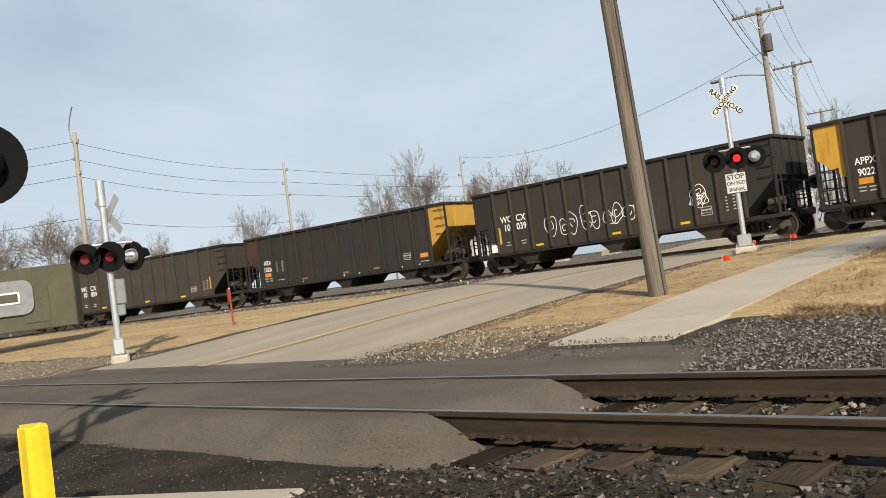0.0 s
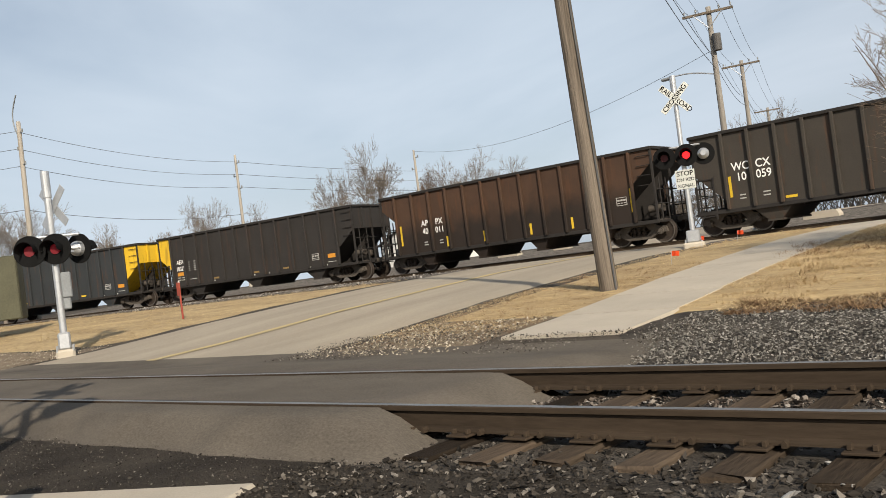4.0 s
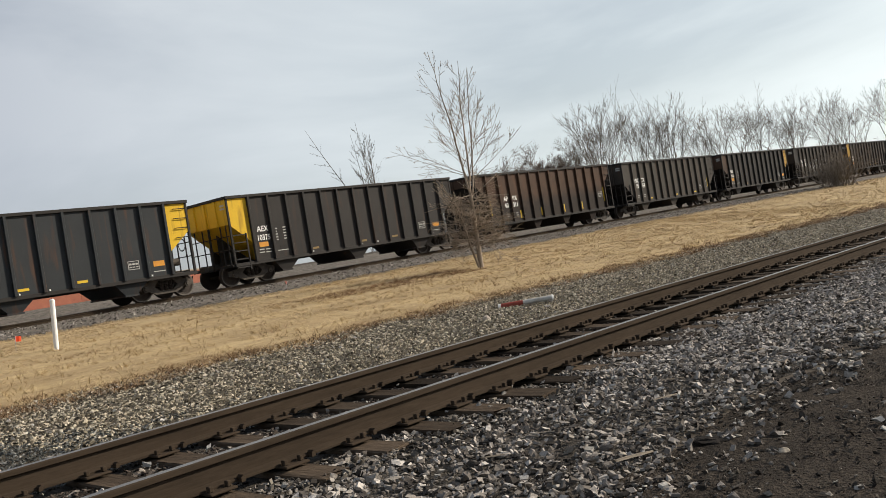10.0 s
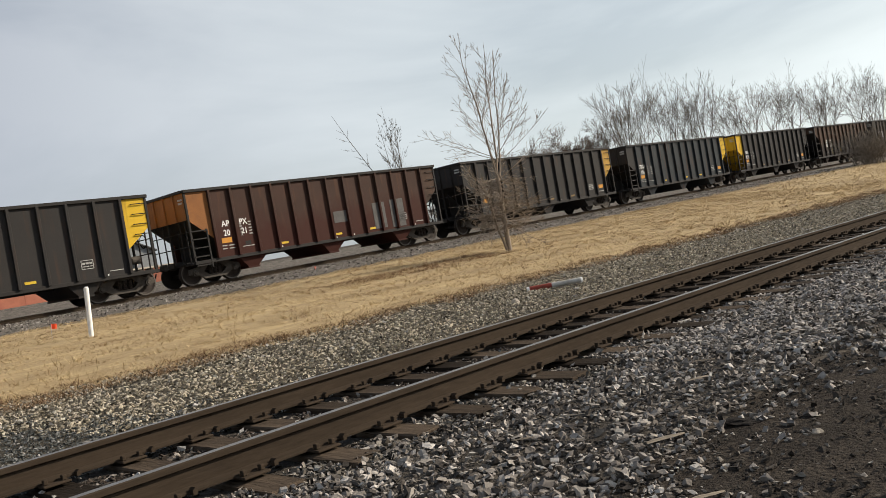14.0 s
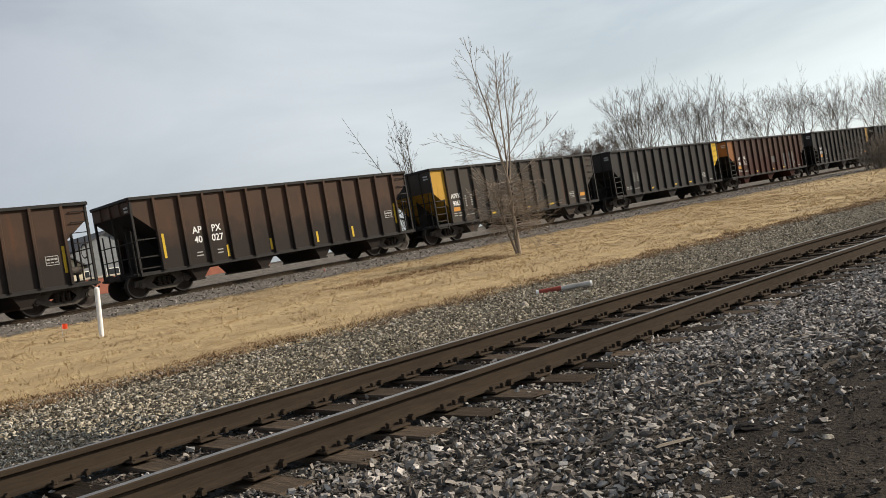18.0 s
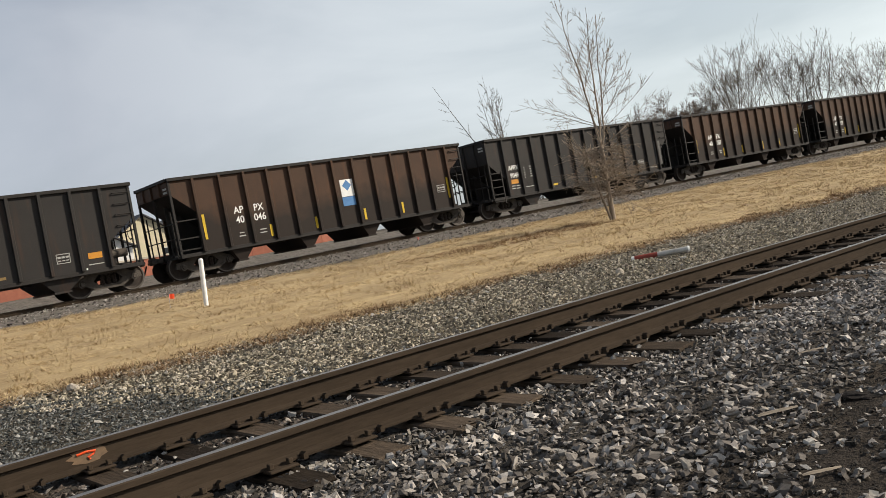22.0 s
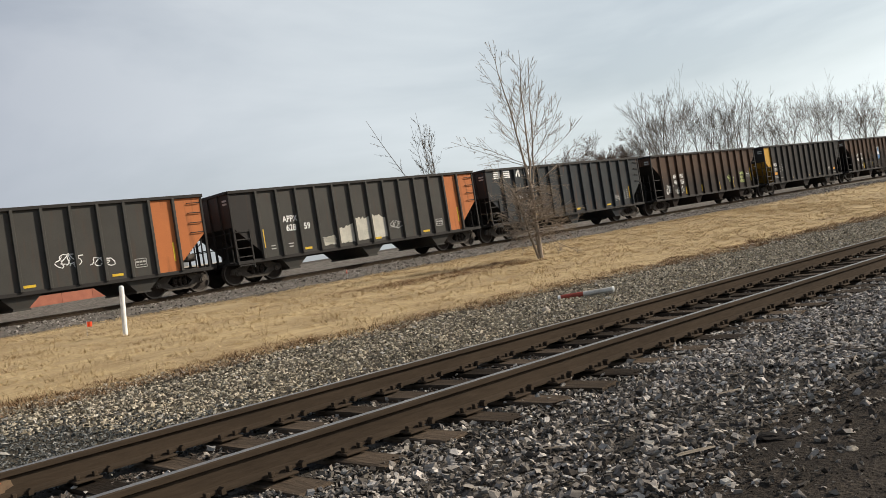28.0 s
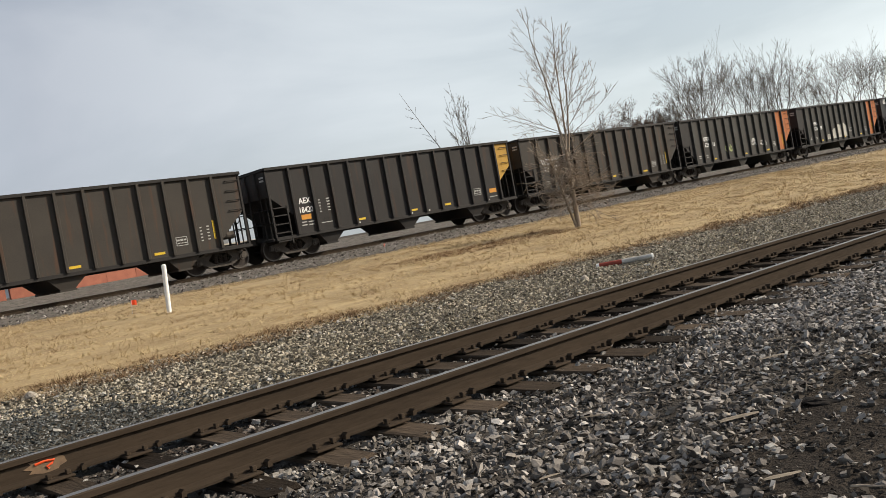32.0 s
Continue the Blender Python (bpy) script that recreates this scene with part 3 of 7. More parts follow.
    def rung(bm, kind):
        w = ribs_of(kind)[1] + h if kind == "high" else 0.72
        box(bm, -h + 0.05, -HW - 0.045, -0.022, -h + w, -HW - 0.015, 0.022)

    def grab_iron(bm):
        tube(bm, (h - 0.62, -HW - 0.07, 0), (h - 0.12, -HW - 0.07, 0), 0.018, n=6)
        for x in (h - 0.62, h - 0.12):
            tube(bm, (x, -HW - 0.07, 0), (x, -HW, 0), 0.016, n=6)

    def post(bm):
        box(bm, -h - 0.01, -HW - 0.03, SILL - 0.1, -h + 0.08, -HW + 0.05, TOP - 0.08, 0.008)

    def end_post(bm):
        box(bm, -h - 0.02, -0.04, SILL - 0.1, -h + 0.06, 0.04, 3.2, 0.008)

    def brake_cylinder(bm):
        tube(bm, (h - 0.75, -0.6, 1.35), (h - 0.15, -0.6, 1.35), 0.15, n=14)

    def reservoir(bm):
        tube(bm, (h - 0.9, 0.5, 1.25), (h - 0.3, 0.5, 1.25), 0.2, n=14)

    def stanchion(bm):
        tube(bm, (-h + 0.02, 0, SILL - 0.1), (-h + 0.02, 0, 2.5), 0.028, n=6)

    def end_rail(bm):
        tube(bm, (-h + 0.0, -1.45, 0), (-h + 0.0, 1.45, 0), 0.022, n=6)

    def brake_wheel(bm):
        n = 16
        for r0, r1 in ((0.22, 0.27),):
            a = [bm.verts.new((h + 0.06, r0 * math.cos(i * math.tau / n), r0 * math.sin(i * math.tau / n))) for i in range(n)]
            b = [bm.verts.new((h + 0.06, r1 * math.cos(i * math.tau / n), r1 * math.sin(i * math.tau / n))) for i in range(n)]
            for i in range(n):
                bm.faces.new((a[i], a[(i + 1) % n], b[(i + 1) % n], b[i]))
        bmesh.ops.solidify(bm, geom=bm.faces[:], thickness=0.03)

    def hose(bm):
        pipe(bm, [(h + 0.1 + 0.45 * (i / 10), -0.35, 0.72 - 0.38 * math.sin(math.pi * i / 10)) for i in range(11)], 0.03)

    def frame_side(bm):
        # cast side frame with its window and spring nest
        o = [(-1.18, 0.42), (-1.12, 0.62), (-0.78, 0.68), (-0.5, 0.86), (0.5, 0.86), (0.78, 0.68), (1.12, 0.62), (1.18, 0.42), (0.82, 0.4), (0.45, 0.2), (-0.45, 0.2), (-0.82, 0.4)]
        w = [(-0.5, 0.5), (-0.3, 0.7), (0.3, 0.7), (0.5, 0.5), (0.3, 0.34), (-0.3, 0.34)]
        f = [bm.verts.new((x, -0.06, z)) for x, z in o]
        g = [bm.verts.new((x, -0.06, z)) for x, z in w]
        es = [bm.edges.new((l[i], l[(i + 1) % len(l)])) for l in (f, g) for i in range(len(l))]
        bmesh.ops.triangle_fill(bm, use_beauty=True, edges=es)
        faces = bm.faces[:]
        got = bmesh.ops.extrude_face_region(bm, geom=faces)
        bmesh.ops.translate(bm, verts=[v for v in got["geom"] if isinstance(v, bmesh.types.BMVert)], vec=(0, 0.13, 0))
        for x in (-0.9, 0.9):
            tube(bm, (x, -0.14, 0.46), (x, 0.02, 0.46), 0.13, 0.13, 10)
            tube(bm, (x, -0.17, 0.46), (x, -0.14, 0.46), 0.07, 0.09, 8)

    def springs(bm):
        # one coil of a spring nest, as a ringed column
        n, last = 8, None
        for i in range(11):
            r = 0.095 if i % 2 else 0.07
            ring = [bm.verts.new((r * math.cos(k * math.tau / n), r * math.sin(k * math.tau / n) - 0.03, 0.33 + 0.033 * i)) for k in range(n)]
            for k in range(n if last else 0):
                bm.faces.new((last[k], last[(k + 1) % n], ring[(k + 1) % n], ring[k]))
            last = ring

    def wheel(bm):
        prof = [(0.0, 0.06), (0.1, 0.06), (0.16, 0.03), (0.34, 0.02), (0.4, 0.045), (0.455, 0.045), (0.46, -0.06), (0.49, -0.075), (0.49, -0.1), (0.0, -0.1)]
        n, rings = 24, []
        for r, y in prof[1:-1]:
            rings.append([bm.verts.new((r * math.cos(i * math.tau / n), -y, r * math.sin(i * math.tau / n))) for i in range(n)])
        for a, b in zip(rings, rings[1:]):
            for i in range(n):
                bm.faces.new((a[i], a[(i + 1) % n], b[(i + 1) % n], b[i]))
        bm.faces.new(rings[0])
        bm.faces.new(rings[-1][::-1])

    def rim(bm):
        n = 24
        a, b = [[bm.verts.new((r * math.cos(i * math.tau / n), -0.05, r * math.sin(i * math.tau / n))) for i in range(n)] for r in (0.41, 0.458)]
        for i in range(n):
            bm.faces.new((a[i], a[(i + 1) % n], b[(i + 1) % n], b[i]))

    def axle(bm):
        tube(bm, (0, -0.7, 0), (0, 0.7, 0), 0.075, n=10)

    def truck_bolster(bm):
        box(bm, -0.22, -1.0, 0.5, 0.22, 1.0, 0.74, 0.03)

    return {"side": side, "end_panel": end_panel, "slope": slope, "end_wall": end_wall, "web": web, "rib": rib, "chord": chord, "end_chord": end_chord, "sill": sill, "load": load, "hopper": hopper, "centre_sill": centre_sill, "bolster": bolster, "platform": platform, "coupler": coupler, "stile": stile, "rung": rung, "grab_iron": grab_iron, "post": post, "end_post": end_post, "brake_cylinder": brake_cylinder, "reservoir": reservoir, "stanchion": stanchion, "end_rail": end_rail, "brake_wheel": brake_wheel, "hose": hose, "frame_side": frame_side, "springs": springs, "wheel": wheel, "rim": rim, "axle": axle, "truck_bolster": truck_bolster}


CP = car_parts()
MIRROR = Matrix.Diagonal((1, -1, 1, 1))
BACK = pose(0, 0, 0, 0, 0, 180)


def hopper_car(spec):
    name, number, body, rear, front, cut, label = spec[:7]
    car = tagged(new("coal_hopper_car"), label, "hopper car", "cars of the coal train")
    dark, bm_ = M["steel_dark"], BODY[body]
    xs = ribs_of(cut)
    for turn in (Matrix.Identity(4), BACK):
        part("side_sheet", cached("side_sheet#" + cut, lambda b: CP["side"](b, cut), bm_), bm_, car).matrix_basis = turn
        part("top_chord", cached("top_chord", CP["chord"], dark), dark, car).matrix_basis = turn
        part("side_sill", cached("side_sill", CP["sill"], dark), dark, car).matrix_basis = turn
        for x in xs[1:14]:
            part("rib", cached("rib", CP["rib"], bm_), bm_, car).matrix_basis = turn @ Matrix.Translation((x, -HW, 0))
    for end, turn, paint in (("rear", Matrix.Identity(4), rear), ("front", BACK, front)):
        em = BODY[paint]
        part("end_panel", cached("end_panel#" + cut, lambda b: CP["end_panel"](b, cut), em), em, car).matrix_basis = turn
        part("end_panel", cached("end_panel_far#" + cut, lambda b: (CP["end_panel"](b, cut), bmesh.ops.transform(b, matrix=MIRROR, verts=b.verts)), em), em, car).matrix_basis = turn
        part("end_slope", cached("end_slope#" + cut, lambda b: CP["slope"](b, cut), em), em if paint in ("yellow", "dull", "ochre") else dark, car).matrix_basis = turn
        part("end_wall", cached("end_wall#" + cut, lambda b: CP["end_wall"](b, cut), em), bm_ if end == "rear" and paint == "ochre" else em, car).matrix_basis = turn
        part("centre_web", cached("centre_web#" + cut, lambda b: CP["web"](b, cut), dark), dark, car).matrix_basis = turn
        part("end_chord", cached("end_chord", CP["end_chord"], dark), dark, car).matrix_basis = turn
        part("platform", cached("platform", CP["platform"], dark), dark, car).matrix_basis = turn
        part("coupler", cached("coupler", CP["coupler"], M["truck"]), M["truck"], car).matrix_basis = turn
        if cut != "high":
            part("ladder_stile", cached("ladder_stile", CP["stile"], dark), dark, car).matrix_basis = turn
        for z in (1.04, 1.45, 2.1) if cut == "high" else (0.72, 1.06, 1.4, 1.74, 2.05):
            part("ladder_rung", cached("ladder_rung#" + cut, lambda b: CP["rung"](b, cut), dark), dark, car).matrix_basis = turn @ Matrix.Translation((0, 0, z))
        part("corner_post", cached("corner_post", CP["post"], dark), dark, car).matrix_basis = turn
        part("corner_post", cached("corner_post_far", lambda b: (CP["post"](b), bmesh.ops.transform(b, matrix=MIRROR, verts=b.verts)), dark), dark, car).matrix_basis = turn
        part("end_post", cached("end_post", CP["end_post"], dark), dark, car).matrix_basis = turn
        part("body_bolster", cached("body_bolster", CP["bolster"], dark), dark, car).matrix_basis = turn @ Matrix.Translation((-LB / 2 + 1.1, 0, 0))
    for z in (2.25, 2.62, 2.99, 3.36):
        part("grab_iron", cached("grab_iron", CP["grab_iron"], dark), dark, car).matrix_basis = Matrix.Translation((0, 0, z))
    for nm, key in (("brake_cylinder", "brake_cylinder"), ("air_reservoir", "reservoir")):
        part(nm, cached(nm, CP[key], M["truck"]), M["truck"], car)
    part("brake_wheel", cached("brake_wheel", CP["brake_wheel"], dark), dark, car).matrix_basis = Matrix.Translation((0, -0.7, 2.0))
    for turn in (Matrix.Identity(4), BACK):
        for y in (-1.25, -0.85, 0.5, 1.1):
            part("stanchion", cached("stanchion", CP["stanchion"], dark), dark, car).matrix_basis = turn @ Matrix.Translation((0, y, 0))
        for z in (1.5, 2.05):
            part("end_rail", cached("end_rail", CP["end_rail"], dark), dark, car).matrix_basis = turn @ Matrix.Translation((0, 0, z))
    part("air_hose", cached("air_hose", CP["hose"], M["black"]), M["black"], car)
    part("centre_sill", cached("centre_sill", CP["centre_sill"], dark), dark, car)
    part("coal_load", cached("coal_load", CP["load"], M["black"]), M["black"], car)
    for x in KINDS[cut][4]:
        part("hopper", cached("hopper#" + cut, lambda b: CP["hopper"](b, cut), bm_), bm_, car).matrix_basis = Matrix.Translation((x, 0, 0))
    for x in (-LB / 2 + 1.1, LB / 2 - 1.1):
        bogie = part("bogie", cached("bogie", CP["truck_bolster"], M["truck"]), M["truck"], car)
        bogie.matrix_basis = Matrix.Translation((x, 0, 0))
        for turn in (Matrix.Identity(4), BACK):
            at = turn @ Matrix.Translation((0, -1.02, 0))
            part("side_frame", cached("side_frame", CP["frame_side"], M["truck"]), M["truck"], bogie).matrix_basis = at
            for sx in (-0.2, 0.0, 0.2):
                part("spring", cached("spring", CP["springs"], M["wheel"]), M["wheel"], bogie).matrix_basis = at @ Matrix.Translation((sx, 0, 0))
            for wx in (-0.9, 0.9):
                wm = cached("wheel", CP["wheel"], M["wheel"])
                part("wheel", wm, M["wheel"], bogie).matrix_basis = turn @ Matrix.Translation((wx, -0.76, 0.46))
                part("wheel_rim", cached("wheel_rim", CP["rim"], M["tread"]), M["tread"], bogie).matrix_basis = turn @ Matrix.Translation((wx, -0.762, 0.46))
        for wx in (-0.9, 0.9):
            part("axle", cached("axle", CP["axle"], M["wheel"]), M["wheel"], bogie).matrix_basis = Matrix.Translation((wx, 0, 0.46))
    return car


def plaque(car, nm, x, z, w, h, material, label="", lean=0):
    bm = bmesh.new()
    box(bm, -w / 2, -0.008, -h / 2, w / 2, 0, h / 2)
    ob = part(nm, bm, material, car, label)
    ob.matrix_basis = pose(x, -HW - 0.004, z - 0.085, 0, lean, 0)
    return ob


def lettering(car, text, x, z, size, material=None):
    material = material or M["white"]
    key = f"writing#{text}{size}"
    if key not in MESH:
        MESH[key] = letters(text, size)
    ob = part("lettering", MESH[key], material, car)
    ob.matrix_basis = pose(x, -HW - 0.006, z - 0.085, 90, 0, 0) @ Matrix.Diagonal((0.84 if len(text) > 3 else 0.92, 1, 1, 1))


def small_print(car, kind, k):
    """Rows of unreadable small white stencilling, and the framed panel near the front end."""
    rnd = random.Random(k)

    def line(b, z, w, hh=0.042):
        plaque(car, "stencil_line", bay(kind, b), z, w, hh, M["stencil"])

    if kind == "mid":
        for j in range(2):
            line(1.38, 1.42 - 0.12 * j, rnd.uniform(0.2, 0.26))
            line(1.72, 1.41 - 0.12 * j, rnd.uniform(0.2, 0.28))
        for j in range(5):
            line(2.28, 2.22 - 0.12 * j, rnd.uniform(0.05, 0.12))
            line(2.72, 2.24 - 0.12 * j, rnd.uniform(0.12, 0.17))
        line(2.5, 1.28, 0.55, 0.03)
        line(12.5, 1.16, 0.5, 0.03)
        plaque(car, "route_plate", bay(kind, 2.5), 1.4, 0.26, 0.16, M["steel_dark"])
        for b in (0.95, 4.05, 7.05, 8.1, 10.95, 12.05):
            plaque(car, "white_tab", bay(kind, b) + 0.1, 1.03, 0.05, 0.06, M["white"])
    else:
        r = 3 if kind == "high" else 2
        for j in range(2):
            for b in (r - 0.45, r + 0.45):
                line(b, 1.42 - 0.12 * j, rnd.uniform(0.18, 0.3))
        if kind == "low" and k not in (18, 19):
            for j in range(5):
                line(12.25, 1.84 - 0.12 * j, 0.08)
                line(12.55, 1.86 - 0.12 * j, 0.1)
    b, z = {"mid": (11.45, 1.5), "high": (12.5, 1.86), "low": (11.4, 1.45)}[kind]
    x = bay(kind, b)
    for dx, dz, w, hh in ((0, 0.15, 0.44, 0.022), (0, -0.15, 0.44, 0.022), (-0.21, 0, 0.022, 0.3), (0.21, 0, 0.022, 0.3)):
        plaque(car, "stencil_frame", x + dx, z + dz, w, hh, M["stencil"])
    for j in range(2):
        for q in (-0.13, 0.0, 0.13):
            plaque(car, "stencil_bar", x + q, z + 0.045 - 0.11 * j, 0.1, 0.065 if j == 0 else 0.03, M["stencil"])


def scrawl(car, x0, x1, z0, z1, seed, material, turns=5, wd=0.035):
    """A looping spray-paint line."""
    rnd = random.Random(seed)
    bm = bmesh.new()
    last = None
    n = turns * 12
    ph = [rnd.uniform(0, 6.3) for _ in range(4)]
    for i in range(n + 1):
        u = i / n
        x = x0 + (x1 - x0) * u + 0.16 * math.sin(u * turns * 6.28 * 1.0 + ph[0]) + 0.07 * math.sin(u * turns * 17 + ph[1])
        z = (z0 + z1) / 2 + (z1 - z0) / 2 * (0.75 * math.sin(u * turns * 6.28 + ph[2]) + 0.25 * math.sin(u * turns * 14.1 + ph[3]))
        p = Vector((x, -HW - 0.006, z))
        if last is not None:
            d = (p - last[0]).normalized()
            s_ = Vector((-d.z, 0, d.x)) * wd / 2
            a, b = bm.verts.new(p + s_), bm.verts.new(p - s_)
            if last[1]:
                bm.faces.new((last[1], last[2], b, a))
            last = (p, a, b)
        else:
            last = (p, None, None)
    part("graffiti", bm, material, car, "sprayed looping graffiti line")


def bubble(car, x, z, w, h, seed, material, wd=0.034):
    """One swollen sprayed outline with a stroke inside."""
    rnd = random.Random(seed + 70)
    bm = bmesh.new()
    for scale, part_of in ((1.0, 1.0), (0.42, 0.8)):
        n, ring = 22, []
        ph, ph2 = rnd.uniform(0, 6.3), rnd.uniform(0, 6.3)
        for i in range(n + 1):
            a = i * math.tau * part_of / n + ph
            k = scale * (1 + 0.16 * math.sin(2 * a + ph2) + 0.13 * math.sin(3 * a + ph))
            p = (math.cos(a) * k * w / 2, math.sin(a) * k * h / 2)
            g = math.hypot(*p)
            ring.append([bm.verts.new((p[0] * (1 + o / g), 0, p[1] * (1 + o / g))) for o in (-wd / 2, wd / 2)])
        for a_, b_ in zip(ring, ring[1:]):
            bm.faces.new((a_[0], a_[1], b_[1], b_[0]))
    part("graffiti", bm, material, car, "sprayed white bubble outline").matrix_basis = pose(x, -HW - 0.007, z)


# mark, number, paint, rear end, front end, cut, label; then bay of the writing
DK = "dark soot-stained steel coal hopper car"
BR = "brown weathered steel coal hopper car"
GR = "grey-brown weathered steel coal hopper car"
CARS = [
    ("", "", "brown", "brown", "brown", "high", BR), ("", "", "grey", "grey", "grey", "low", GR), ("", "", "black", "black", "black", "mid", DK),
    ("", "", "brown", "brown", "brown", "high", BR), ("", "", "black", "yellow", "black", "mid", DK), ("", "", "grey", "grey", "grey", "low", GR),
    ("APPX", "9022", "soot", "ochre", "soot", "mid", GR + " with a yellow end"),
    ("WC  CX", "10  039", "soot", "black", "black", "low", GR + " with white scrawls on its side"),
    ("AEX", "18256", "black", "brown", "dull", "mid", DK + " with a faded yellow end"),
    ("WC  CX", "10  059", "grey", "grey", "grey", "low", GR),
    ("AP  PX", "40  011", "brown", "brown", "brown", "high", BR + " with yellow reflectors"),
    ("AEX", "10375", "black", "yellow", "black", "mid", DK + " with a bright yellow end"),
    ("COGX", "156", "blue", "black", "yellow", "mid", "blue-black coal hopper car with a bright yellow end"),
    ("AEX", "18304", "black", "black", "dull", "mid", DK + " with a faded yellow end"),
    ("AP  PX", "20  21", "red", "rust", "brown", "mid", "dark red patched coal hopper car with a rusty end"),
    ("", "", "black", "black", "yellow", "mid", DK + " with a yellow end"),
    ("APPX", "9063", "grey", "ochre", "grey", "mid", GR + " with a yellow end"),
    ("AP  PX", "40  027", "brown", "brown", "brown", "high", BR + " with yellow reflectors"),
    ("AP  PX", "40  007", "brown", "brown", "brown", "high", BR + " with yellow reflectors"),
    ("APPX", "9049", "black", "black", "black", "mid", DK),
    ("AP  PX", "40  046", "brown", "brown", "brown", "high", BR + " with a white and blue sign"),
    ("AEX", "18315", "black", "ochre", "black", "mid", DK + " with a yellow end"),
    ("AP  PX", "40  025", "brown", "brown", "brown", "high", BR + " with green and white scrawls"),
    ("", "", "blue", "blue", "blue", "low", "blue-black coal hopper car"),
    ("APPX", "628  59", "slate", "black", "orange", "low", "grey coal hopper car with an orange end"),
    ("APPX", "629  16", "slate", "black", "orange", "low", "grey coal hopper car with an orange end"),
    ("WC  CX", "10  077", "grey", "grey", "grey", "low", GR),
    ("AEX", "18420", "black", "black", "dull", "mid", DK + " with a faded yellow end"),
    ("", "", "grey", "grey", "grey", "low", GR), ("", "", "brown", "brown", "brown", "high", BR),
]
PITCHES = {17: 14.94, 18: 14.94, 19: 15.03, 20: 14.4, 21: 14.6}
# couplings are not all equally long
AHEAD = {1: 0.6, 2: 0.5, 3: 0.45, 4: 0.5, 5: 0.25, 6: 0.15, 7: -0.05, 8: -0.3, 9: -0.15, 10: -0.37, 11: -0.26, 12: -0.14, 13: -0.12, 14: 0.03, 15: 0.35, 16: 0.55, 17: 0.3, 18: 0.5, 19: 0.55, 20: 0.6, 21: 0.57, 22: 0.2}
TRAIN = []


